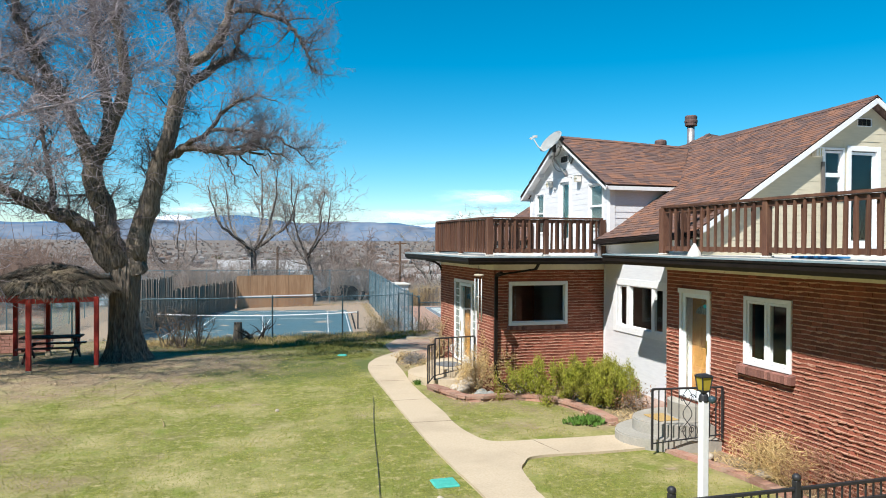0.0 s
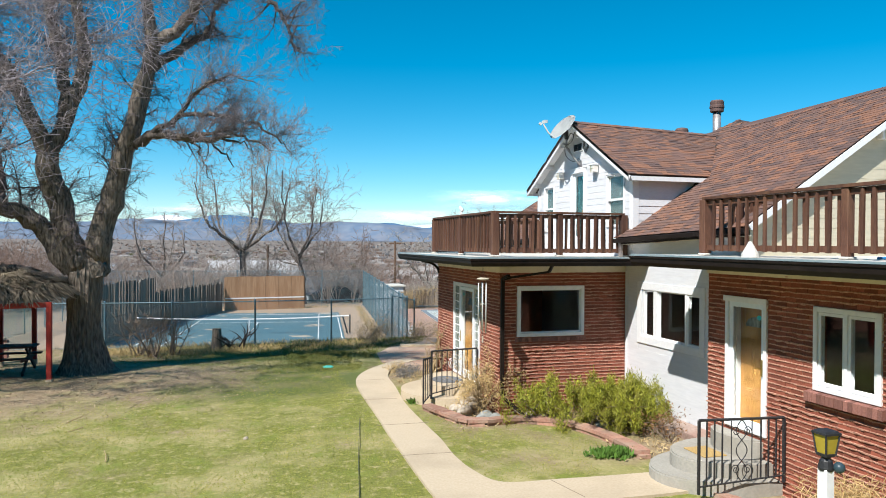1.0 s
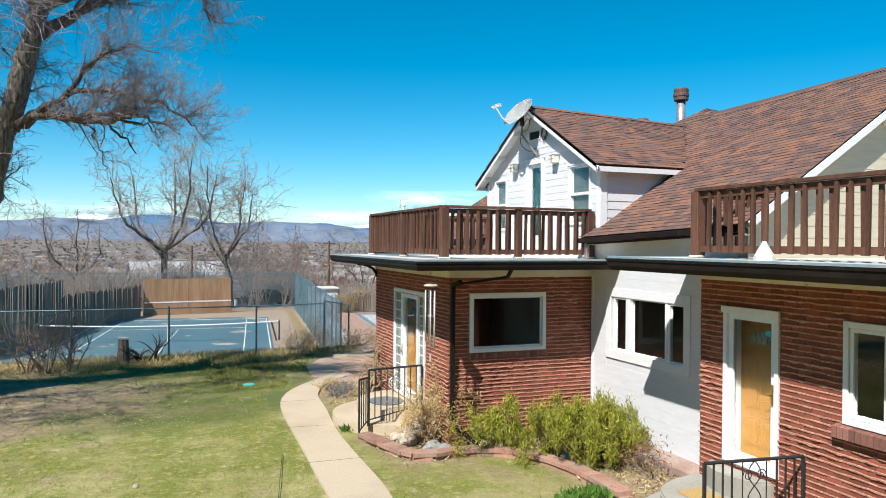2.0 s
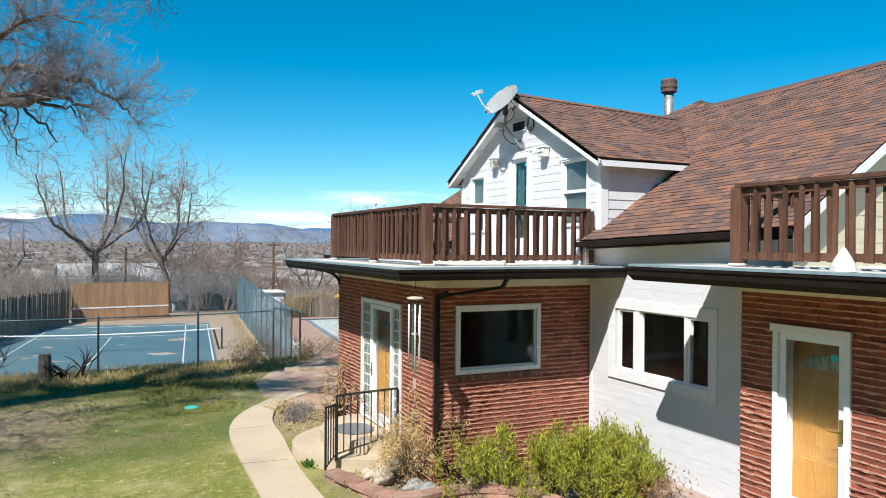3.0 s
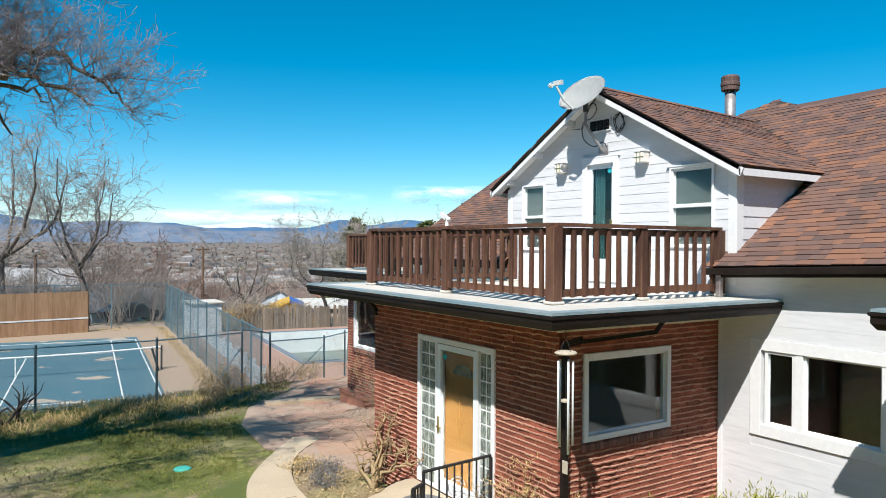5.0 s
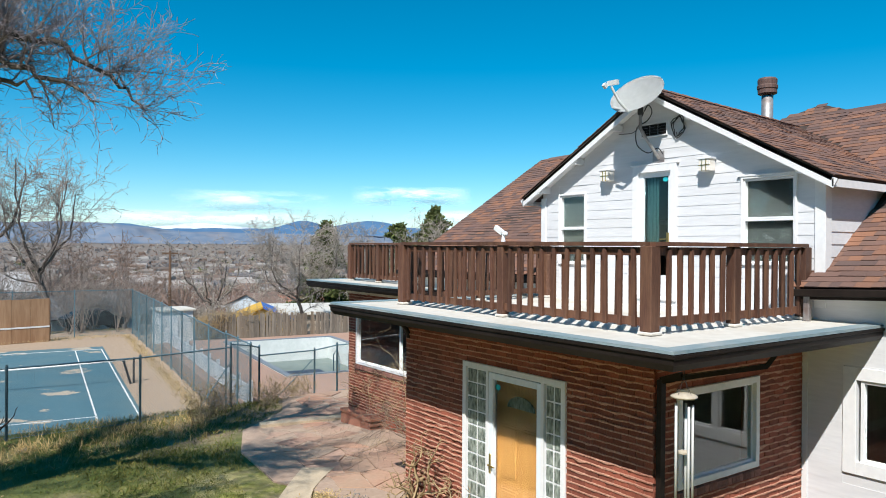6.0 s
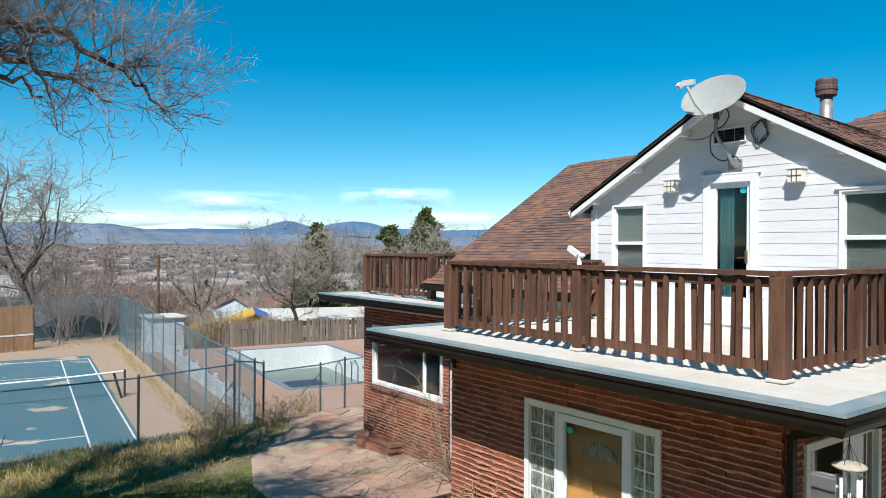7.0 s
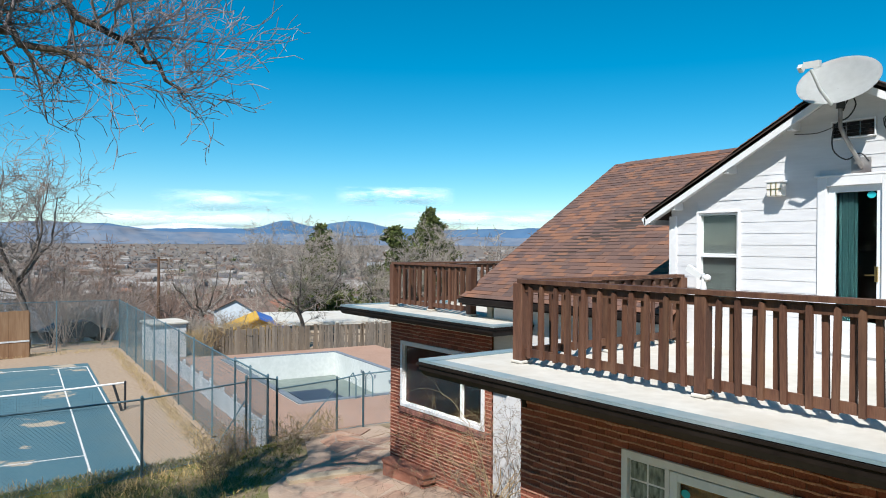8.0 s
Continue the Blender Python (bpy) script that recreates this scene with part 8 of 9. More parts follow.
big = thing("tree", (-3.4, 25.3, 0.0), "huge old leafless cottonwood with furrowed bark beside the lawn", "tree")
tp, tr = limb_line([(-3.38, 25.3, -0.3), (-3.42, 25.3, 0.25), (-3.48, 25.3, 1.3), (-3.42, 25.3, 2.4), (-3.4, 25.3, 3.15)], 0.82, 0.60, 1, 0.0, 14)
tr = np.interp(tp[:, 2], [-0.3, 0.0, 0.3, 0.7, 1.4, 2.2, 2.8, 3.2], [0.95, 0.74, 0.60, 0.50, 0.43, 0.43, 0.42, 0.28])
bark_trunk("trunk", tp, tr, big, M_BARK, "thick furrowed trunk", 110, 0.17)
BOUGHS = [
    ([(-3.5, 25.3, 2.7), (-3.62, 25.25, 3.3), (-3.96, 25.2, 4.3), (-4.26, 25.1, 5.5), (-4.38, 25.0, 6.35)], 0.36, 0.28),
    ([(-4.36, 25.0, 6.2), (-4.95, 24.6, 7.85), (-5.5, 24.2, 8.9), (-6.1, 23.8, 10.3), (-6.4, 23.4, 12.0)], 0.24, 0.08),
    ([(-4.32, 25.05, 6.2), (-3.9, 25.2, 7.35), (-4.05, 25.4, 8.8), (-4.45, 25.8, 10.4), (-4.6, 26.2, 12.5), (-4.8, 26.5, 14.5)], 0.24, 0.07),
    ([(-3.95, 25.2, 7.2), (-3.4, 25.0, 8.85), (-3.55, 24.6, 10.5), (-3.38, 24.2, 11.6), (-3.2, 23.6, 13.8)], 0.22, 0.06),
    ([(-3.2, 25.3, 2.7), (-3.1, 25.3, 3.4), (-2.75, 25.3, 4.85), (-2.35, 25.25, 6.35), (-1.92, 25.1, 8.0), (-1.57, 25.0, 9.35)], 0.38, 0.20),
    ([(-1.57, 25.0, 9.3), (-1.89, 25.1, 11.0), (-2.1, 25.3, 12.2), (-1.9, 25.6, 14.5)], 0.19, 0.06),
    ([(-1.57, 25.0, 9.4), (-0.6, 24.8, 10.35), (-0.24, 24.6, 11.3), (0.1, 24.2, 13.0)], 0.19, 0.07),
    ([(-0.3, 24.65, 11.2), (0.4, 24.4, 11.35), (1.33, 24.0, 11.0), (1.9, 23.8, 10.5), (2.2, 23.6, 9.8), (2.5, 23.5, 9.2)], 0.10, 0.03),
    ([(-1.71, 25.05, 8.75), (-0.6, 25.4, 9.7), (-0.05, 25.6, 10.2), (0.13, 25.8, 10.9), (0.5, 25.9, 11.3)], 0.15, 0.05),
    ([(-2.15, 25.2, 6.5), (-1.3, 24.6, 6.85), (-0.6, 23.9, 6.6), (0.35, 23.2, 6.6), (0.7, 22.9, 6.9)], 0.16, 0.04),
    ([(-1.6, 24.85, 6.8), (-0.77, 24.0, 7.25), (0.3, 23.1, 7.2), (1.15, 22.45, 6.95), (1.8, 21.95, 6.5), (2.15, 21.7, 6.05)], 0.085, 0.010),
    ([(-0.6, 23.9, 6.65), (0.35, 23.0, 6.75), (1.1, 22.3, 6.5), (1.65, 21.9, 6.15)], 0.07, 0.010),
    ([(0.2, 23.3, 6.65), (0.75, 23.1, 6.5), (1.15, 22.9, 6.3)], 0.05, 0.010),
    ([(-0.5, 23.85, 6.6), (-0.25, 23.75, 6.25), (-0.1, 23.6, 5.85), (0.05, 23.5, 5.5)], 0.03, 0.010),
    ([(-0.1, 23.5, 6.6), (0.4, 23.5, 6.25), (0.7, 23.6, 5.85)], 0.045, 0.010),
    ([(-1.0, 24.3, 7.0), (-0.3, 23.5, 7.9), (0.5, 22.8, 8.2), (1.2, 22.3, 8.0)], 0.07, 0.010),
    ([(-3.75, 25.3, 2.9), (-4.63, 25.2, 4.2), (-5.4, 25.0, 4.7), (-6.1, 24.8, 4.95), (-7.1, 24.5, 5.6), (-8.4, 24.1, 6.6)], 0.30, 0.10),
    ([(-5.5, 25.0, 4.7), (-5.6, 25.4, 5.6), (-5.9, 25.7, 6.9), (-6.0, 26.0, 8.4)], 0.13, 0.04),
    ([(-4.95, 24.6, 7.8), (-6.0, 24.9, 8.6), (-7.2, 25.2, 9.3), (-8.2, 25.4, 10.6)], 0.14, 0.04),
]
grown = []
for k, (pts, r0, r1) in enumerate(BOUGHS):
    p, r = limb_line(pts, r0, r1, 50 + k, 0.035, 5)
    grown.append((p, r))
    if r0 > 0.17:
        bark_trunk("limb", p, r, big, M_BARK, "", 26, 0.14, k)
    else:
        mesh_part("limb", shift(tubes("limb", [(p, r)], 9), big), M_LIMB, big, smooth=True)
br, tw, tl = ramify(grown[:9] + grown[16:], 500, (0.15, 0.105, 0.078), (1.35, 0.70, 0.36), 0.35, 0.10, thin=0.0044)
mesh_part("crown", shift(tubes("crown", br, 5), big), M_LIMB, big, "crown of bare branches")
tagged(mesh_part("crown_twig", shift(tubes("crown_twig", tw, 4), big), M_FINE, big), kind="stuff")
tagged(mesh_part("crown_twig", shift(tubes("crown_twig", tl, 3), big), M_FINE, big), kind="stuff")
# a haze of short twig ends on the boughs that reach over the lawn
b2, t2, l2 = ramify(grown[9:12] + grown[15:16], 7700, (0.105, 0.082, 0.070), (1.0, 0.48, 0.24), 0.32, 0.03, (0.26, -0.18, 0.16), thin=0.0032)
b3, t3, l3 = ramify(grown[12:15], 7900, (0.16, 0.16, 0.12), (0.5, 0.30, 0.18), 0.10, 0.05, (0.26, -0.12, 0.05), thin=0.0030)
b2, t2, l2 = b2 + b3, t2 + t3, l2 + l3
tagged(mesh_part("crown_twig", shift(tubes("crown_twig", b2 + t2, 3), big), M_PALETWIG, big), kind="stuff")
tagged(mesh_part("crown_twig", shift(tubes("crown_twig", l2, 3), big), M_PALETWIG, big), kind="stuff")
# tufts of fine shoots on the limbs' bark
tuft = []
for k, (p, r) in enumerate(grown[:6] + grown[9:10]):
    tuft += shoots(p, r, 0.035, 0.5, 3000 + k, 0.0, 0.3, 0.1, 1.6)
tagged(mesh_part("epicormic_shoot", shift(tubes("epicormic_shoot", [(a[::2], np.full(3, 0.0055)) for a, b in tuft], 3), big), M_PALETWIG, big, "pale fine shoots on the bark"), kind="stuff")

# a second tree whose long branches reach in from beside the lawn
near = thing("tree", (-21.0, 18.0, 0.0), "leafless tree with long pale mauve branches beside the lawn", "tree")
np_, nr = limb_line([(-21.0, 18.0, -0.2), (-20.9, 18.1, 2.0), (-20.4, 18.3, 4.0)], 0.42, 0.30, 80, 0.03)
bark_trunk("trunk", np_, nr, near, M_BARK, "", 20, 0.12, 9)
NL = [([(-20.4, 18.3, 3.5), (-11.2, 21.5, 5.0), (-8.2, 21.1, 6.0), (-5.7, 21.0, 7.0), (-3.6, 21.0, 7.7), (-1.8, 21.0, 9.1), (-0.9, 21.0, 10.4)], 0.051, 0.009),
      ([(-20.4, 18.3, 4.0), (-10.5, 22.4, 6.5), (-7.5, 22.8, 8.3), (-5.2, 23.0, 9.5), (-3.3, 22.8, 11.0)], 0.048, 0.009),
      ([(-20.4, 18.3, 3.4), (-10.5, 20.4, 4.5), (-7.8, 19.8, 5.2), (-5.6, 19.5, 5.3), (-4.2, 19.4, 5.9)], 0.045, 0.009),
      ([(-20.4, 18.3, 4.1), (-12.3, 22.2, 7.9), (-10.5, 22.5, 10.4), (-8.2, 22.8, 12.5)], 0.054, 0.012),
      ([(-20.4, 18.3, 4.1), (-12.9, 23.4, 7.1), (-10.2, 25.3, 8.9), (-7.5, 26.4, 10.1), (-5.4, 27.0, 11.0)], 0.048, 0.009),
      ([(-20.4, 18.3, 4.1), (-21.0, 18.1, 7.9), (-20.7, 18.0, 11.6)], 0.180, 0.045)]
ng = []
for k, (pts, r0, r1) in enumerate(NL):
    p, r = limb_line(pts, r0, r1, 90 + k, 0.04)
    ng.append((p, r))
    mesh_part("limb", shift(tubes("limb", [(p, r)], 8), near), M_PALETWIG, near, smooth=True)
br, tw, tl = ramify(ng, 4200, (0.20, 0.20, 0.18), (2.2, 1.2, 0.65), 0.25, 0.1, (0.25, -0.05, 0.05), 0.007)
mesh_part("crown", shift(tubes("crown", br, 4), near), M_PALETWIG, near, "crown of pale bare branches")
tagged(mesh_part("crown_twig", shift(tubes("crown_twig", tw, 3), near), M_PALETWIG, near), kind="stuff")
tagged(mesh_part("crown_twig", shift(tubes("crown_twig", tl, 3), near), M_PALETWIG, near), kind="stuff")


# -- bare trees of the middle distance, from a few grown forms
def bare_tree(seed, height, spread, material, label, fork=4, fat=0.028, at=(0, 0, 0), dense=1.0, thick=1.0):
    rng = np.random.default_rng(seed)
    t = thing("tree", at, label, "tree", group="bare trees beyond the court")
    base = np.array(at, float)
    trunk, rad = limb_line([tuple(base + [0, 0, -0.5]), tuple(base + [rng.normal() * 0.2, rng.normal() * 0.2, height * 0.18]), tuple(base + [rng.normal() * 0.4, rng.normal() * 0.4, height * 0.36])], height * fat, height * fat * 0.7, seed, 0.03)
    limbs = []
    for k in range(fork):
        a = 2 * math.pi * (k + rng.uniform(-0.3, 0.3)) / fork
        top = base + np.array([math.cos(a) * spread * rng.uniform(0.5, 1), math.sin(a) * spread * rng.uniform(0.5, 1), height * rng.uniform(0.75, 1.0)])
        p0 = trunk[-1 - (k % 3)]
        mid = p0 * 0.5 + top * 0.5 + np.array([math.cos(a), math.sin(a), -0.6]) * spread * 0.22
        limbs.append(limb_line([tuple(p0), tuple(mid), tuple(top)], height * fat * 0.5, height * fat * 0.1, seed + k, 0.08))
    br, tw, tl = ramify(limbs + [(trunk[4:], rad[4:])], seed * 17, (height * 0.055 / dense, height * 0.036 / dense, height * 0.03 / dense), (height * 0.26, height * 0.15, height * 0.075), 0.5, 0.12, thin=0.009 * thick)
    mesh_part("trunk", shift(tubes("trunk", [(trunk, rad)] + limbs, 7), t), M_GREYBARK, t)
    mesh_part("crown", shift(tubes("crown", [(p[::2], r[::2]) for p, r in br] + [(p[[0, 2, 5]], np.maximum(r[[0, 2, 5]], 0.011 * thick)) for p, r in tw] + [(p[[0, -1]], r[[0, -1]]) for p, r in tl], 3), t), material, t)
    return t


M_BARE1 = mat("bare_grey_twigs", (0.227, 0.185, 0.164), (0.319, 0.269, 0.235), 0.6, 0.9, 0.0, vary="island", spread=0.25)
M_BARE2 = mat("bare_brown_twigs", (0.168, 0.113, 0.0882), (0.252, 0.172, 0.139), 0.6, 0.9, 0.0, vary="island", spread=0.25)
M_BARE3 = mat("bare_pale_twigs", (0.277, 0.244, 0.21), (0.37, 0.328, 0.286), 0.6, 0.9, 0.0, vary="island", spread=0.25)
M_GREYBARK = mat("grey_bark", (0.084, 0.0689, 0.0605), (0.16, 0.134, 0.118), 6, 0.95, 0.5, stretch=(2, 2, 0.5))


def rest(x, y):
    return (x, y, ground_z(x, y))


bare_tree(611, 13.5, 5.2, M_BARE3, "wide leafless tree behind the tennis court", 5, 0.026, rest(1.4, 70.0), 1.2, 1.3)
bare_tree(622, 12.0, 3.3, M_BARE1, "slender leafless tree behind the tennis court", 5, 0.02, rest(6.9, 68.0), 1.2, 1.3)
bare_tree(633, 7.2, 3.6, M_BARE3, "pale leafless tree beside the board fence", 6, 0.02, rest(21.0, 57.0), 1.5)
bare_tree(644, 7.8, 3.8, M_BARE3, "pale leafless tree beyond the pool", 6, 0.018, rest(30.5, 60.0), 1.5)
forms = [bare_tree(700, 11.0, 4.2, M_BARE1, "leafless grey tree below the court", 5, 0.022, rest(-6.0, 76.0), 0.60, 1.9),
         bare_tree(710, 9.5, 4.2, M_BARE2, "leafless brown tree below the court", 6, 0.02, rest(13.0, 84.0), 0.60, 1.9),
         bare_tree(720, 9.0, 3.4, M_BARE3, "pale leafless tree below the court", 6, 0.02, rest(22.0, 80.0), 0.60, 1.9),
         bare_tree(730, 7.0, 3.4, M_BARE2, "low leafless brown tree below the court", 7, 0.02, rest(18.0, 92.0), 0.60, 1.9)]
rng = random.Random(5)
placed = 0
while placed < 64:
    ang, dist = rng.uniform(-28, 62), rng.uniform(52, 170) if placed < 45 else rng.uniform(90, 260)
    x, y = dist * math.sin(radians(ang)) + 3, dist * math.cos(radians(ang)) + 12
    if y < 69 and -13 < x < 24 or (x > 8 and y < 66 and x < 32) or y < 40:
        continue
    form = forms[placed % 4]
    s = rng.uniform(0.70, 1.0)
    ob = copy_thing(form, Matrix.Translation((x, y, ground_z(x, y))) @ Matrix.Rotation(rng.uniform(0, 6.28), 4, "Z") @ Matrix.Scale(s, 4))
    placed += 1


def evergreen(at, height, wide, seed, label, full=1500):
    """A conifer: a trunk, whorls of drooping boughs and many needle blades on them."""
    t = thing("evergreen_tree", at, label, "tree", group="evergreen trees")
    rng = np.random.default_rng(seed)
    base = np.array(at)
    lines, tips = [], []
    for k in range(int(height * 7)):
        f = rng.uniform(0.08, 1.0)
        a = rng.uniform(0, 2 * math.pi)
        reach = wide * (1 - f) ** 0.8 * rng.uniform(0.6, 1.1) + 0.15
        p0 = base + [0, 0, height * f]
        p1 = p0 + np.array([math.cos(a) * reach * 0.5, math.sin(a) * reach * 0.5, 0.12 * reach])
        p2 = p0 + np.array([math.cos(a) * reach, math.sin(a) * reach, -0.1 * reach])
        lines.append(((p0, p1, p2), (0.05, 0.03, 0.01)))
        for q in np.linspace(0.25, 1, 5):
            tips.append(p0 * (1 - q) + p2 * q + [0, 0, 0.1 * reach * math.sin(q * 3)])
    mesh_part("trunk", shift(tubes("trunk", [((base - [0, 0, 0.4], base + [0, 0, height * 0.5], base + [0, 0, height]), (height * 0.025, height * 0.014, 0.02))] + lines, 5), t), M_DARKBARK, t)
    mesh_part("crown", shift(blades("crown", tips, (0.22, 0.22, 0.14), int(height * full), 0.5 if full > 1000 else 1.0, seed + 1, 0.2, 0.2), t), M_NEEDLE, t, "dark green needles")
    return t


M_NEEDLE = mat("dark_green_needles", (0.0462, 0.0672, 0.0168), (0.113, 0.13, 0.0319), 1.5, 0.8, 0.0, vary="island", spread=0.4)
evergreen(rest(36.0, 84.0), 12.5, 5.0, 5, "dark green conifer among bare trees")
evergreen(rest(62.0, 100.0), 18.0, 9.0, 6, "tall dark green conifer among bare trees")
evergreen(rest(49.0, 90.0), 14.0, 7.0, 7, "dark green conifer among bare trees")

# added unseen conifers behind the camera and west of the lawn, cutting sky fill
screen = evergreen(rest(-27.0, 4.0), 12.5, 4.6, 8, "unseen dark green conifer added to block low sky", 380)
for x, y, k in ((-30, 8, 1.5), (-31, 14, 1.5), (-31, 21, 1.5), (-21, -12, 1.4), (-13, -17, 1.5), (-1, -19, 1.5), (6, -19, 1.5), (17, -17, 1.4), (-25, 11, 0.95), (-28, 17, 1.1), (-26, 23, 0.9), (-27, -3, 1.05), (-23, -9, 1.0), (-17, -13, 1.1), (-10, -15, 0.95), (-4, -14, 1.05), (2, -16, 1.0), (8, -15, 1.1), (14, -14, 0.95), (20, -13, 1.0), (-29, 30, 1.1)):
    copy_thing(screen, Matrix.Translation(rest(x, y)) @ Matrix.Rotation(x * 1.7 + y, 4, "Z") @ Matrix.Scale(k, 4))

# ---- beyond the yard: board fences, houses, valley woods and mountains ----
M_GREYWOOD = mat("weathered_grey_boards", (0.125, 0.105, 0.088), (0.20, 0.172, 0.142), 8, 0.9, 0.2, stretch=(3, 3, 0.4), stain=(0.202, 0.143, 0.0924), stain_scale=0.5, vary="piece", spread=0.3)
def board_fence(label, a, b, height, seed):
    rng = random.Random(seed)
    a, b = Vector((*a, 0)), Vector((*b, 0))
    n = int((b - a).length / 0.17)
    f = thing("board_fence", rest(a.x, a.y), label, "fence", group="board fences")
    d = (b - a).normalized()
    key = ("fence_board", height)
    if key not in SHARED:
        me = bpy.data.meshes.new("board")
        bm = boxes((-0.083, -0.012, -0.4, 0.083, 0.012, height), bevel=0.0)
        for v in bm.verts:
            if v.co.z > 0 and abs(v.co.x) > 0.03:
                v.co.z -= 0.02
        bm.to_mesh(me)
        bm.free()
        me.materials.append(M_GREYWOOD)
        SHARED[key] = me
    for k in range(n):
        p = a + d * (k * 0.17)
        ob = new("board", SHARED[key])
        ob.parent = f
        ob.matrix_basis = Matrix.Translation(Vector((p.x, p.y, ground_z(p.x, p.y) + rng.uniform(-0.12, 0.1))) - origin_of(f)) @ Matrix.Rotation(math.atan2(d.y, d.x), 4, "Z") @ Matrix.Rotation(radians(rng.uniform(-2.5, 2.5)), 4, "Y")
    for z in (0.4, 1.3):
        p, q = rest(a.x, a.y), rest(b.x, b.y)
        part("rail", beam(bmesh.new(), (p[0], p[1] + 0.05, p[2] + z), (q[0], q[1] + 0.05, q[2] + z), 0.05, 0.09), M_GREYWOOD, f)
    return f


board_fence("weathered grey board fence behind the pool", (13.8, 55.2), (19.7, 53.6), 1.8, 1)
board_fence("weathered grey board fence behind the pool", (19.7, 53.6), (33.0, 48.4), 1.8, 2)

ROOFS = [mat("town_roof_grey", (0.118, 0.118, 0.126), (0.168, 0.168, 0.176), 2, 0.9, 0.0), mat("town_roof_brown", (0.15, 0.10, 0.08), (0.21, 0.15, 0.12), 2, 0.9, 0.0), mat("town_roof_white", (0.32, 0.32, 0.32), (0.42, 0.42, 0.42), 2, 0.8, 0.0), mat("town_roof_red", (0.24, 0.11, 0.075), (0.31, 0.15, 0.10), 2, 0.9, 0.0)]
WALLS = [mat("town_wall_pale", (0.319, 0.311, 0.294), (0.395, 0.386, 0.37), 2, 0.9, 0.0), mat("town_wall_tan", (0.40, 0.33, 0.26), (0.48, 0.41, 0.33), 2, 0.9, 0.0), mat("town_wall_blue", (0.42, 0.48, 0.54), (0.50, 0.56, 0.61), 2, 0.9, 0.0), mat("town_wall_brick", (0.28, 0.13, 0.09), (0.34, 0.17, 0.125), 2, 0.9, 0.0)]
M_DARKGLASS = mat("far_window_glass", (0.03, 0.04, 0.05), (0.05, 0.06, 0.07), 2, 0.15, 0.0, spec=0.7)


def small_house(label, x, y, w, d, h, roof_h, turn, wall_m, roof_m, windows=3, z=None, other_slope=None):
    """A simple dwelling: walls, a gabled or flat roof with eaves, windows and a door."""
    z = ground_z(x, y) if z is None else z
    t = thing("distant_house", (x, y, z), label, "house", group="houses of the valley")
    m = Matrix.Translation((x, y, z)) @ Matrix.Rotation(turn, 4, "Z")
    def put(name, bm, mt):
        bmesh.ops.transform(bm, matrix=m, verts=bm.verts)
        return part(name, bm, mt, t)
    put("wall", boxes((-w / 2, -d / 2, -1.5, w / 2, d / 2, h)), wall_m)
    if roof_h > 0.5:
        o = 0.35
        for s in (-1, 1):
            bm = slab(bmesh.new(), ((-w / 2 - o, s * (d / 2 + o), h - 0.12), (w / 2 + o, s * (d / 2 + o), h - 0.12), (w / 2 + o, 0, h + roof_h), (-w / 2 - o, 0, h + roof_h)), 0.12)
            put("roof", bm, other_slope if other_slope and s > 0 else roof_m)
        for e in (-w / 2, w / 2 - 0.1):
            bm = bmesh.new()
            v = [bm.verts.new(p) for p in ((e, -d / 2, h), (e, d / 2, h), (e, 0, h + roof_h - 0.1), (e + 0.1, -d / 2, h), (e + 0.1, d / 2, h), (e + 0.1, 0, h + roof_h - 0.1))]
            for f in ((0, 1, 2), (5, 4, 3), (0, 3, 4, 1), (1, 4, 5, 2), (2, 5, 3, 0)):
                bm.faces.new([v[i] for i in f])
            put("gable", bm, wall_m)
    else:
        put("roof", boxes((-w / 2 - 0.3, -d / 2 - 0.3, h, w / 2 + 0.3, d / 2 + 0.3, h + max(0.2, roof_h)), bevel=0.03), roof_m)
    for k in range(windows):
        u = -w / 2 + w * (k + 0.5) / windows
        put("window", boxes((u - 0.5, -d / 2 - 0.03, h - 1.5, u + 0.5, -d / 2 + 0.02, h - 0.5)), M_DARKGLASS)
    put("door", boxes((w * 0.22, -d / 2 - 0.03, 0, w * 0.22 + 0.9, -d / 2 + 0.02, 2.0)), WALLS[1])
    return t


small_house("low house with a white flat roof behind the board fence", 26.5, 65.5, 11, 8, 2.6, 0.25, -0.35, WALLS[1], M_MEMBRANE, 3, -3.45)
M_YELLOW = mat("yellow_boards", (0.487, 0.286, 0.0336), (0.571, 0.353, 0.0588), 3, 0.8, 0.1)
M_BLUETARP = mat("bright_blue_tarp", (0.0252, 0.084, 0.353), (0.084, 0.168, 0.487), 1.2, 0.5, 0.2)
small_house("yellow shed with a blue tarp over its roof", 21.1, 65.2, 4.5, 4.0, 1.8, 0.85, 1.22, M_YELLOW, M_BLUETARP, 0, -2.78, M_YELLOW)
small_house("pale blue house behind the tennis court", 10.6, 78.0, 6.5, 6, 2.6, 1.5, 0.2, WALLS[2], ROOFS[0], 2)
small_house("pale house behind the practice wall", 2.0, 88.0, 9, 7, 2.7, 1.5, 0.1, WALLS[0], ROOFS[0], 3)
rng = random.Random(21)
made = 0
while made < 90:
    ang, dist = rng.uniform(-25, 66), 95 * 4.2 ** rng.uniform(0, 1)
    x, y = dist * math.sin(radians(ang)) + 3, dist * math.cos(radians(ang)) + 12
    if y < 70:
        continue
    k = made % 4
    small_house(("grey roofed house down in the valley", "brown roofed house down in the valley", "white roofed house down in the valley", "red roofed house down in the valley")[k], x, y, rng.uniform(9, 16), rng.uniform(7, 10), rng.uniform(2.6, 4.5), rng.choice((1.6, 2.0, 0.25)), rng.uniform(-0.6, 0.6), WALLS[rng.randrange(4)], ROOFS[k], 4)
    made += 1
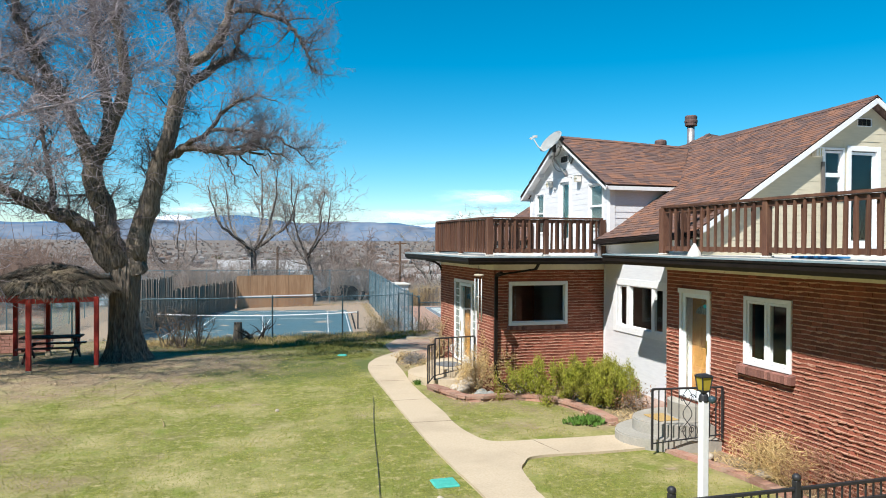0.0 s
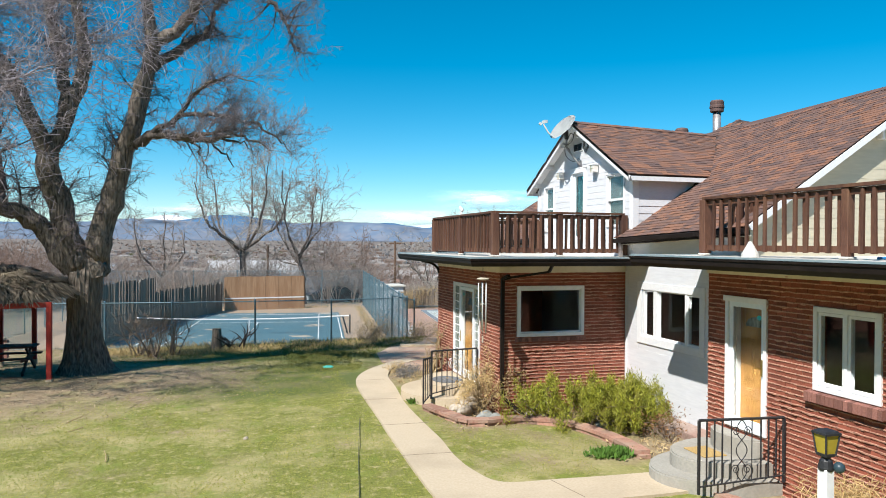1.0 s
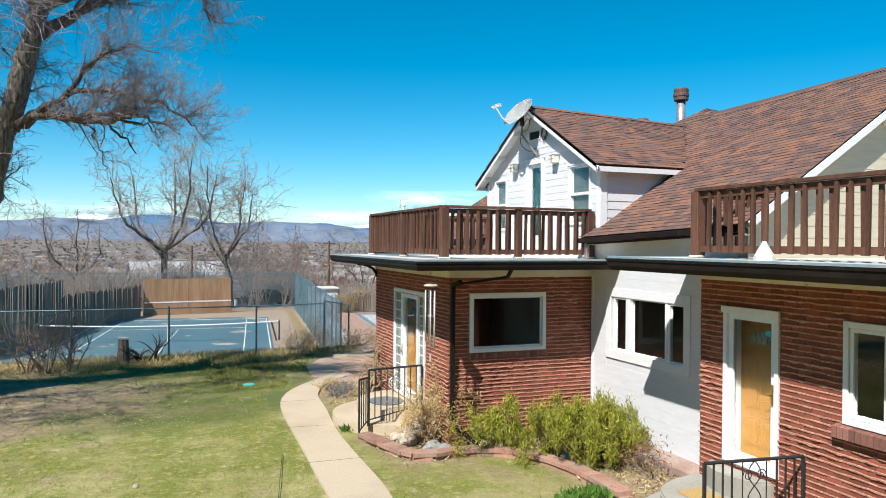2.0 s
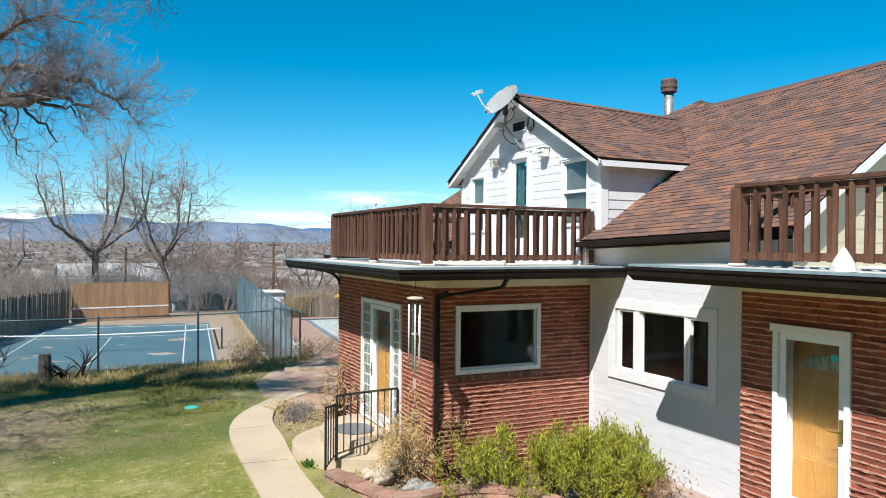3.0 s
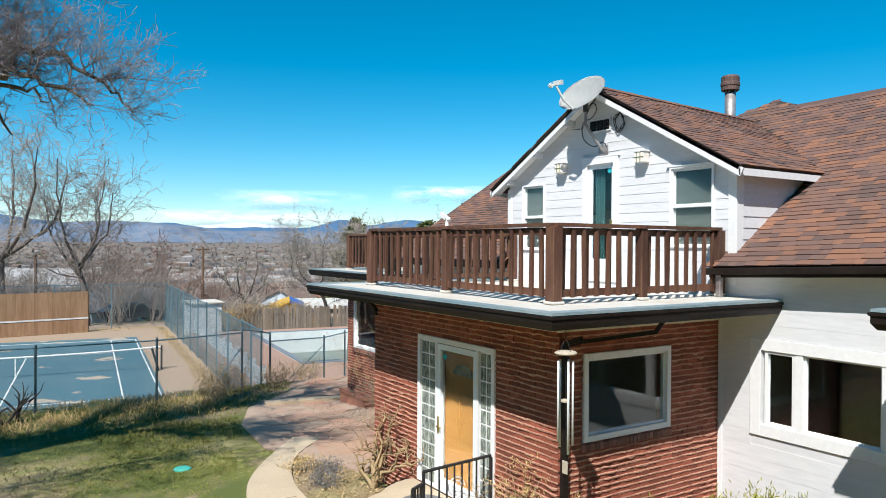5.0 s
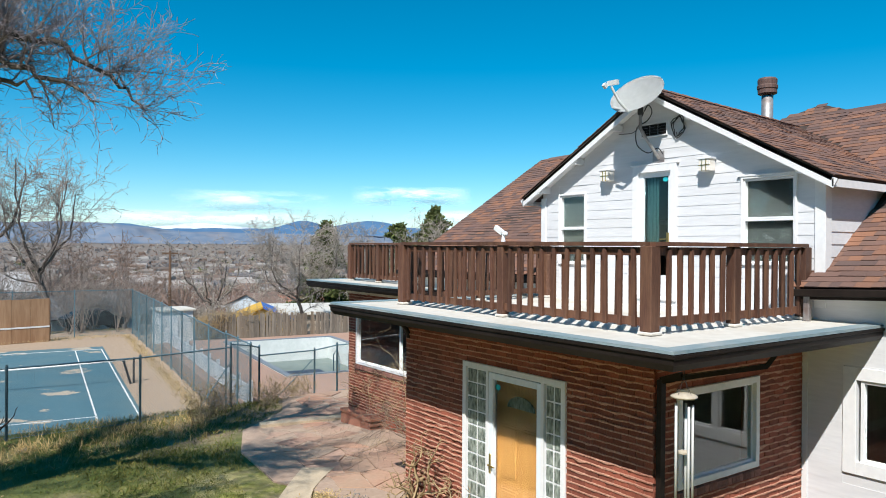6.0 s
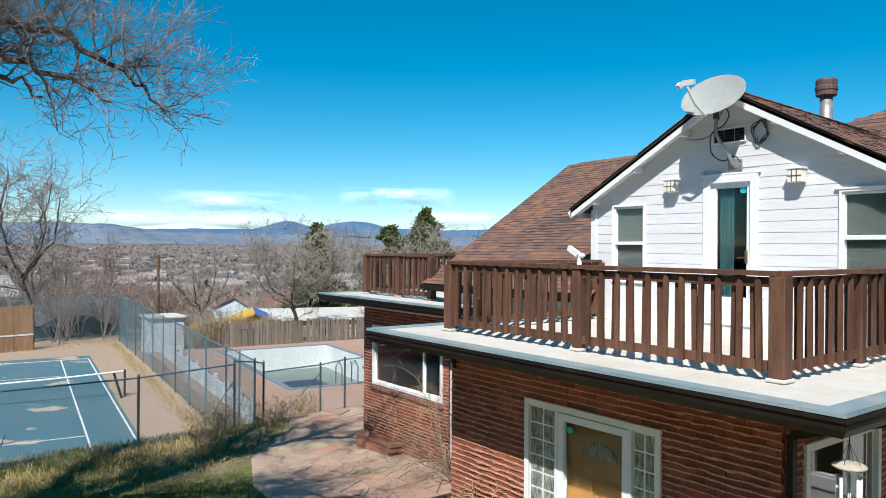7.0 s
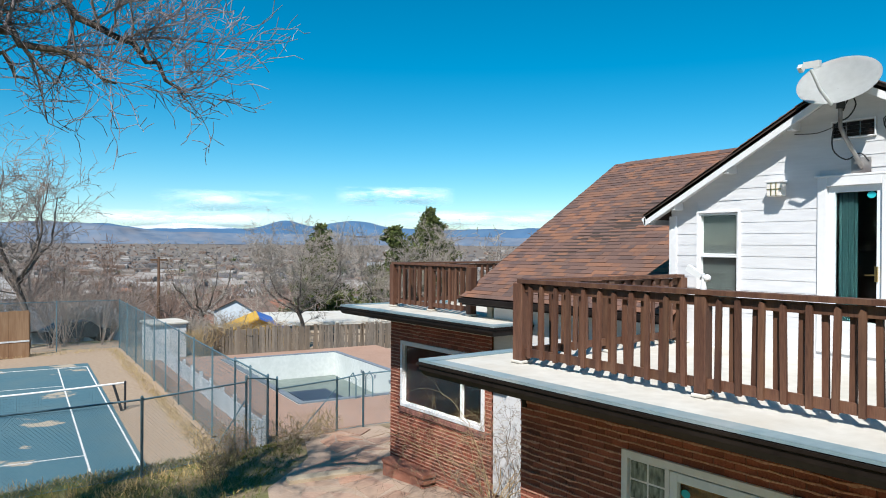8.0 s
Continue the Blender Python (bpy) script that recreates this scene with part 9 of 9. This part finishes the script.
# long white halls farther out
for k in range(26):
    ang, dist = rng.uniform(-14, 58), 380 * 4.0 ** rng.uniform(0, 1)
    x, y = dist * math.sin(radians(ang)) + 3, dist * math.cos(radians(ang)) + 12
    small_house("long white roofed hall in the valley", x, y, rng.uniform(16, 48), rng.uniform(10, 16), rng.uniform(4, 6), 0.4, rng.uniform(-0.25, 0.25) - radians(ang) * 0.6, WALLS[k % 3], ROOFS[2], 8)

M_DARKWOOD = mat("dark_weathered_pole", (0.101, 0.0588, 0.0378), (0.16, 0.101, 0.0672), 9, 0.9, 0.2, stretch=(3, 3, 0.4))
# parked cars far below
M_CAR = mat("dark_car_paint", (0.0252, 0.0294, 0.0378), (0.042, 0.0462, 0.0546), 4, 0.25, 0.0, spec=0.6)
M_TYRE = mat("tyre_rubber", (0.0168, 0.0168, 0.0168), (0.0252, 0.0252, 0.0252), 9, 0.9, 0.0)
def car(x, y, turn):
    z = ground_z(x, y)
    c = thing("car", (x, y, z), "dark parked car behind the court fence", "car")
    m = Matrix.Translation((x, y, z)) @ Matrix.Rotation(turn, 4, "Z")
    prof = [(-2.2, 0.35), (2.2, 0.35), (2.2, 0.8), (1.3, 0.95), (0.7, 1.45), (-1.1, 1.45), (-1.9, 0.98), (-2.2, 0.9)]
    bm = bmesh.new()
    a, b = [bm.verts.new((u, -0.85, v)) for u, v in prof], [bm.verts.new((u, 0.85, v)) for u, v in prof]
    bm.faces.new(a)
    bm.faces.new(b[::-1])
    for i in range(8):
        bm.faces.new((a[i], b[i], b[(i + 1) % 8], a[(i + 1) % 8]))
    bmesh.ops.recalc_face_normals(bm, faces=bm.faces)
    bmesh.ops.bevel(bm, geom=list(bm.edges), offset=0.06, segments=2, affect="EDGES")
    bmesh.ops.transform(bm, matrix=m, verts=bm.verts)
    part("body", bm, M_CAR, c)
    bm = boxes((-1.0, -0.87, 1.0, 0.7, 0.87, 1.36))
    bmesh.ops.transform(bm, matrix=m, verts=bm.verts)
    part("glazing", bm, M_DARKGLASS, c)
    for u in (-1.35, 1.35):
        for s in (-0.86, 0.86):
            bm = bmesh.new()
            bmesh.ops.create_cone(bm, cap_ends=True, segments=16, radius1=0.33, radius2=0.33, depth=0.2, matrix=m @ Matrix.Translation((u, s, 0.33)) @ Matrix.Rotation(math.pi / 2, 4, "X"))
            part("wheel", bm, M_TYRE, c)


car(10.2, 70.5, 0.1)

# utility poles
for x, y, top in ((3.9, 72.0, 3.4), (16.1, 72.0, 3.9)):
    pole = thing("utility_pole", rest(x, y), "brown weathered wooden utility pole", "utility pole", group="utility poles")
    gz = ground_z(x, y)
    part("shaft", lathe(bmesh.new(), (x, y), [(0.14, gz - 0.5), (0.10, top)], 10), M_DARKWOOD, pole)
    if x > 10:
        part("crossarm", boxes((x - 0.6, y - 0.06, top - 0.3, x + 0.6, y + 0.06, top - 0.16)), M_DARKWOOD, pole)

# -- woods of the valley: bare crowns of thin sprays, too many to count
def woods(name, label, count, near, far, size, seed, material, sprays_each=46, ang=(-32, 70)):
    rng = np.random.default_rng(seed)
    dist = near * (far / near) ** rng.uniform(0, 1, count)
    a = np.radians(rng.uniform(ang[0], ang[1], count))
    x, y = 3 + dist * np.sin(a), 12 + dist * np.cos(a)
    keep = (y > 70)
    x, y, dist = x[keep], y[keep], dist[keep]
    z = np.array([ground_z(p, q) for p, q in zip(x, y)])
    h = size * rng.uniform(0.6, 1.3, len(x))
    base = np.column_stack([x, y, z + h * 0.18])
    k = sprays_each
    d = rng.normal(size=(len(x), k, 3)) * np.array([0.52, 0.52, 0.25]) + np.array([0, 0, 0.55])
    r = rng.uniform(0.55, 1.0, (len(x), k, 1))
    p0 = base[:, None] + d * r * h[:, None, None] * 0.25
    p1 = base[:, None] + d * r * h[:, None, None] * 1.0 + rng.normal(size=(len(x), k, 3)) * 0.06 * h[:, None, None]
    s = np.cross(d, rng.normal(size=d.shape))
    s /= np.linalg.norm(s, axis=2)[..., None]
    w = (0.00042 * dist)[:, None, None] * rng.uniform(0.7, 1.6, (len(x), k, 1)) + 0.02
    v = np.stack([p0 - s * w, p0 + s * w, p1 + s * w * 0.35, p1 - s * w * 0.35], 2).reshape(-1, 3)
    f = np.arange(len(v)).reshape(-1, 4)
    return tagged(mesh_part(name, raw_mesh(name, v, f), material, None), label, "woods", kind="stuff")


woods("far_woods", "leafless grey woods of the valley", 330, 118, 420, 6.5, 1, M_BARE1, 120)
woods("far_woods", "leafless brown woods of the valley", 430, 98, 480, 7.5, 2, M_BARE2, 120)
woods("far_woods", "pale leafless woods of the valley", 90, 120, 380, 5.5, 3, M_BARE3, 120)
woods("far_woods", "leafless woods of the far plain", 3600, 330, 3200, 7.0, 4, M_BARE2, 13)
# blue-grey twig colour carries the distance haze, as the air itself is clear
woods("far_woods", "haze-grey woods of the far plain", 3600, 330, 3400, 7.0, 6, mat("far_haze_grey_twigs", (0.143, 0.143, 0.147), (0.202, 0.197, 0.197), 0.05, 0.95, 0.0), 13)
woods("far_woods", "dark evergreen trees of the far plain", 200, 200, 2000, 8.0, 5, M_NEEDLE, 40)


def far_town(count, seed):
    """Roofs and walls of a town too far off to count: small gabled blocks over the plain."""
    rng = np.random.default_rng(seed)
    v, f = [], []
    for k in range(count):
        dist, a = 380 * (2900 / 380) ** rng.uniform(0, 1), radians(rng.uniform(-30, 66))
        x, y = 3 + dist * math.sin(a), 12 + dist * math.cos(a)
        z, q, turn = ground_z(x, y), len(v), rng.uniform(-0.5, 0.5) - a
        w, d, h = rng.uniform(4, 11), rng.uniform(4, 7), rng.uniform(3, 6.5)
        c, s = math.cos(turn), math.sin(turn)
        for dx, dy, dz in ((-w, -d, -2), (w, -d, -2), (w, d, -2), (-w, d, -2), (-w, -d, h), (w, -d, h), (w, d, h), (-w, d, h), (-w, 0, h + 2), (w, 0, h + 2)):
            v.append((x + c * dx - s * dy, y + s * dx + c * dy, z + dz))
        f += [[q + i for i in g] for g in ((0, 1, 5, 4), (1, 2, 6, 5), (2, 3, 7, 6), (3, 0, 4, 7), (4, 5, 9, 8), (6, 7, 8, 9), (5, 6, 9, 9), (7, 4, 8, 8))]
    # gable triangles repeat a corner, so they are rebuilt as three-sided faces
    me = bpy.data.meshes.new("far_town")
    me.from_pydata([tuple(p) for p in v], [], [list(dict.fromkeys(g)) for g in f])
    m = mat("far_town_walls", (0.227, 0.21, 0.197), (0.311, 0.294, 0.281), 0.05, 0.9, 0.0, vary="island", palette=[(1.1, 1.1, 1.1), (0.5, 0.42, 0.38), (0.8, 0.76, 0.72), (0.42, 0.42, 0.46), (0.95, 0.92, 0.9), (0.6, 0.45, 0.38)])
    tagged(mesh_part("far_town", me, m, None), "pale roofs of a town on the far plain", "town", kind="stuff")


far_town(1150, 88)


def thicket(label, count, x0, x1, y0, y1, height, seed, material, k=70):
    """Upright bare saplings in a crowd."""
    r = np.random.default_rng(seed)
    x, y = r.uniform(x0, x1, count), r.uniform(y0, y1, count)
    z = np.array([ground_z(p, q) for p, q in zip(x, y)])
    h = height * r.uniform(0.5, 1.15, count)
    lines = []
    for i in range(count):
        b = np.array([x[i], y[i], z[i] - 0.2])
        for j in range(k // 10):
            d = np.array([r.normal() * 0.30, r.normal() * 0.30, 1.0])
            tip = b + d * h[i]
            lines.append(((b, b * 0.5 + tip * 0.5 + r.normal(size=3) * 0.12, tip), (0.022, 0.017, 0.009)))
            for q in range(12):
                f = r.uniform(0.25, 0.95)
                s = b * (1 - f) + tip * f
                e = s + np.array([r.normal() * 0.7, r.normal() * 0.7, r.uniform(0.1, 1.0)]) * h[i] * 0.22
                lines.append(((s, e), (0.012, 0.007)))
    return tagged(mesh_part("thicket", tubes("thicket", lines, 3), material, None), label, "thicket", kind="stuff")


thicket("grey leafless thicket behind the tennis court", 230, -26, 13, 66.5, 82, 5.0, 61, M_BARE1)
thicket("brown leafless thicket beside the tennis court", 120, -26, -13.5, 40, 70, 5.4, 62, M_BARE2)
thicket("pale leafless thicket behind the board fence", 26, 13, 19, 57, 61, 2.4, 63, M_BARE3)
thicket("dry leafless thicket along the board fence", 40, 13.6, 18.5, 55.2, 56.0, 2.0, 64, M_TANTWIG)


# -- mountains on the horizon
def range_of_hills(name, label, dist, height, seed, material, peaks, rough):
    """A long chain of hills as a relief: rows from its foot over the crest to its back."""
    n, rows = 420, 18
    verts, faces = [], []
    for j in range(rows):
        t = j / (rows - 1)
        for i in range(n):
            az = radians(-45 + 130 * i / (n - 1))
            top = height + sum(h * math.exp(-((math.degrees(az) - c) / w) ** 2) for c, w, h in peaks)
            top += rough * noise.fractal(Vector((az * 14, seed, 0)), 0.9, 2.0, 6)
            up = math.sin(min(1.0, t / 0.8) * math.pi / 2) ** 1.3 if t < 0.8 else 1 - (t - 0.8) * 1.5
            fold = noise.fractal(Vector((az * 45, t * 3.0, seed)), 0.8, 2.1, 6) * 9.0 * math.sin(min(1, t / 0.8) * math.pi)
            r = dist + 420 * t - 160 * noise.noise(Vector((az * 12, t * 2, seed + 5)))
            verts.append((r * math.sin(az), r * math.cos(az), 8 + (top - 8) * up + fold))
    for j in range(rows - 1):
        for i in range(n - 1):
            a = j * n + i
            faces.append((a, a + 1, a + n + 1, a + n))
    ob = mesh_part(name, raw_mesh(name, np.array(verts), np.array(faces)), material, None, smooth=True)
    return tagged(ob, label, "mountains", kind="structure")


# aerial haze is put into the blue of the foothills and mountains
M_HILL = mat("haze_blue_foothills", (0.101, 0.151, 0.227), (0.16, 0.197, 0.252), 0.02, 1.0, 0.0, stain=(0.21, 0.202, 0.218), stain_scale=0.007, spec=0.0)
M_MOUNT = mat("haze_blue_mountains", (0.0588, 0.13, 0.235), (0.084, 0.164, 0.277), 0.006, 1.0, 0.0, stain=(0.109, 0.168, 0.235), stain_scale=0.003, spec=0.0)
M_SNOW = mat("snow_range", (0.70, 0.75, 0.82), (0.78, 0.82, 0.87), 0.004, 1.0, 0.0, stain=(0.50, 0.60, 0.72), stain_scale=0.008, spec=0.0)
range_of_hills("mountains", "low foothills on the horizon in haze blue", 3480, 66, 3, M_HILL, [(-6, 7, 42), (8.5, 5, 46), (34, 7, -12), (48, 8, -15)], 7)
range_of_hills("mountains", "mountains on the horizon in haze blue", 4050, 106, 8, M_MOUNT, [(24.7, 1.5, 48), (30.0, 2.3, 52), (0, 3.5, 52), (12.2, 1.4, 16), (44, 4, 12), (17.5, 3, -12)], 9)
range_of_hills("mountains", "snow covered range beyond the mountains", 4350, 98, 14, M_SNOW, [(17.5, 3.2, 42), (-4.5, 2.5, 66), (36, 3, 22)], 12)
board_fence("tall weathered grey board fence beside the tennis court", (-6.6, 42.5), (-4.1, 53.0), 3.2, 3)
board_fence("weathered grey board fence beside the practice wall", (-4.1, 53.0), (0.0, 63.2), 2.3, 4)


# -- thin clouds low over the mountains
def cloud_material():
    m = bpy.data.materials.new("thin_white_cloud")
    m.use_nodes = True
    n, l = m.node_tree.nodes, m.node_tree.links
    n["Principled BSDF"].inputs["Base Color"].default_value = (0.92, 0.94, 0.96, 1)
    n["Principled BSDF"].inputs["Roughness"].default_value = 1.0
    n["Principled BSDF"].inputs["Specular IOR Level"].default_value = 0.0
    geo, scale, tex, ramp, att, mul = n.new("ShaderNodeNewGeometry"), n.new("ShaderNodeVectorMath"), n.new("ShaderNodeTexNoise"), n.new("ShaderNodeMapRange"), n.new("ShaderNodeVertexColor"), n.new("ShaderNodeMath")
    scale.operation = "MULTIPLY"
    scale.inputs[1].default_value = (0.0035, 0.0035, 0.019)
    tex.inputs["Scale"].default_value, tex.inputs["Detail"].default_value, tex.inputs["Roughness"].default_value = 1.0, 9.0, 0.62
    ramp.inputs["From Min"].default_value, ramp.inputs["From Max"].default_value = 0.40, 0.66
    att.layer_name = "thickness"
    mul.operation = "MULTIPLY"
    l.new(geo.outputs["Position"], scale.inputs[0])
    l.new(scale.outputs[0], tex.inputs["Vector"])
    l.new(tex.outputs["Fac"], ramp.inputs["Value"])
    l.new(ramp.outputs[0], mul.inputs[0])
    l.new(att.outputs[0], mul.inputs[1])
    l.new(mul.outputs[0], n["Principled BSDF"].inputs["Alpha"])
    return m


M_CLOUD = cloud_material()


def cloud(az0, az1, low, high, dense, dist):
    """A low bank of thin cloud: a wide curved sheet, thickest along its middle."""
    nu, nv = 40, 12
    v, t = [], []
    for j in range(nv + 1):
        for i in range(nu + 1):
            a, b = i / nu, j / nv
            az, el = radians(az0 + (az1 - az0) * a), radians(low + (high - low) * b)
            bulge = dist - 60 * math.sin(math.pi * a) * math.sin(math.pi * b)
            v.append((bulge * math.sin(az), bulge * math.cos(az), 5 + bulge * math.tan(el)))
            t.append(dense * (math.sin(math.pi * a) * math.sin(math.pi * b)) ** 0.8)
    f = np.array([[j * (nu + 1) + i, j * (nu + 1) + i + 1, (j + 1) * (nu + 1) + i + 1, (j + 1) * (nu + 1) + i] for j in range(nv) for i in range(nu)])
    me = raw_mesh("cloud", np.array(v), f)
    layer = me.color_attributes.new("thickness", "FLOAT_COLOR", "POINT")
    layer.data.foreach_set("color", np.repeat(np.array(t, np.float32), 4))
    ob = mesh_part("cloud", me, M_CLOUD, None, smooth=True)
    ob.visible_shadow = False
    tagged(ob, "thin white cloud low over the mountains", "cloud", kind="structure")


cloud(8, 27, 0.9, 2.6, 0.8, 4460)
cloud(15, 27, 2.3, 4.2, 0.55, 4500)
cloud(28.5, 38, 3.1, 4.7, 0.8, 4540)
cloud(30, 50, 1.2, 2.9, 0.6, 4480)
cloud(-12, 9, 1.5, 2.9, 0.6, 4520)
# ---- the pieces of the house's walls and roofs ----
brickwork(wall_nw, (XN, YN1, -0.3), SOUTHWARD, W, YN1 - YN0, 0, 3.44, h_nw, (1.5, 4.85, 1.3, 3.44), 11)
brickwork(wall_ns, (XN + 0.052, YN0, -0.3), EASTWARD, S, XW - XN - 0.052, 0, 3.44, [(a - 0.052, b - 0.052, c, d) for a, b, c, d in h_ns], (0.0, 3.1, 1.4, 2.6), 12, calm=1.0)
brickwork(wall_sw, (XS, YS1, -0.3), SOUTHWARD, W, YS1 - 6.5, 0, 3.57, h_sw, (0.0, 3.2, 1.0, 2.9), 13)
brickwork(wall_sn, (XW, YS1 + 0.012, -0.3), (-1, 0, 0), (0, 1, 0), XW - XS - 0.052, 0, 3.57, [], (0, 0, 0, 0), 14)
brickwork(wall_3, (X3, Y31, -0.6), SOUTHWARD, W, Y31 - Y30, 0, 3.74, h_3, (0.5, 3.4, 0.6, 1.8), 15)
clapboards(wall_w, (XW, Y30, 0.15), SOUTHWARD, W, Y30 - YS1, 0.15, 3.93, h_w, M_SIDING, lean=0.006)
clapboards(wall_g, (XW + 0.01, 21.93, 3.5), SOUTHWARD, W, 21.93 - 16.73, 3.5, 6.8, h_g, M_SIDING, roof=lambda u: gable_z(21.93 - u), step=0.152)
clapboards(wall_sg, (9.3, GY, 3.5), EASTWARD, S, 6.0, 3.5, 7.0, [(SGW[0] - 9.3, SGW[1] - 9.3, SGW[2] - 3.5, SGW[3] - 3.5), (SGD[0] - 9.3, SGD[1] - 9.3, SGD[2] - 3.5, SGD[3] - 3.5)], M_CREAM, roof=lambda u: sgable_z(9.3 + u))


def on_main(u, v):
    x = EAVE_X + v * (RIDGE_X - EAVE_X) / LEN
    y = Y_S + u
    z = EAVE_Z + v * (RIDGE_Z - EAVE_Z) / LEN + settle(x, y)
    if z < DEZ - 0.35:
        return not 16.98 < y < 21.78
    if z > DZ:
        return True
    return abs(y - DY) > DHALF * (DZ - max(z, DEZ)) / (DZ - DEZ) - 0.12


shingling(main_w, (EAVE_X - 0.03, Y_S - 0.02, EAVE_Z - 0.015), (EAVE_X - 0.03, Y_N + 0.02, EAVE_Z - 0.015), (RIDGE_X - EAVE_X, 0, RIDGE_Z - EAVE_Z), LEN + 0.02, on_main, 21,
          lambda u, v: 1.6 < u < 5.2 and v < 1.9, settle)
for side, roof in zip((-1, 1), dorm):
    ln = math.hypot(DHALF, DZ - DEZ)
    shingling(roof, (DX - 0.02, DY + side * (DHALF + 0.02), DEZ - 0.012), (X_TOP, DY + side * (DHALF + 0.02), DEZ - 0.012), (0, -side * DHALF, DZ - DEZ), ln + 0.02,
              lambda u, v: u < X_EDGE - DX + (X_TOP - X_EDGE) * v / ln + 0.06, 22 + side, lambda u, v, s=side: s < 0 and u < 2.2 and v < 3.0, dip)
for a, b, seed in (((13.1, 17.5, 6.5), (13.1, 20.9, 6.5), 31), ((13.1, 17.5, 6.5), (16.3, 17.5, 6.5), 32)):
    a, b = Vector(a), Vector(b)
    mid = (a + b) / 2
    full = (hip - mid).length
    half = (b - a).length / 2
    shingling(hip_roof, a, b, hip - mid, full, lambda u, v: abs(u - half) < half * (1 - v / full) - 0.06, seed, lambda u, v: False)
# ridge caps, each a folded piece over the ridge
for i in range(int((Y_N - Y_S) / 0.3)):
    y = Y_S + i * 0.3
    bm = bmesh.new()
    for s in (-1, 1):
        slab(bm, ((RIDGE_X, y, RIDGE_Z + 0.03), (RIDGE_X, y + 0.31, RIDGE_Z + 0.022), (RIDGE_X + s * 0.15, y + 0.31, RIDGE_Z - 0.15 * KM + 0.022), (RIDGE_X + s * 0.15, y, RIDGE_Z - 0.15 * KM + 0.03)), 0.008)
    part("ridge_cap", settled(bm), M_SHINGLE, house)
for i in range(int((X_TOP - DX) / 0.3)):
    x = DX + i * 0.3
    bm = bmesh.new()
    for s in (-1, 1):
        k = (DZ - DEZ) / DHALF
        slab(bm, ((x, DY, DZ + 0.03), (x + 0.31, DY, DZ + 0.022), (x + 0.31, DY + s * 0.15, DZ - 0.15 * k + 0.022), (x, DY + s * 0.15, DZ - 0.15 * k + 0.03)), 0.008)
    part("ridge_cap", dipped(bm), M_SHINGLE, house)
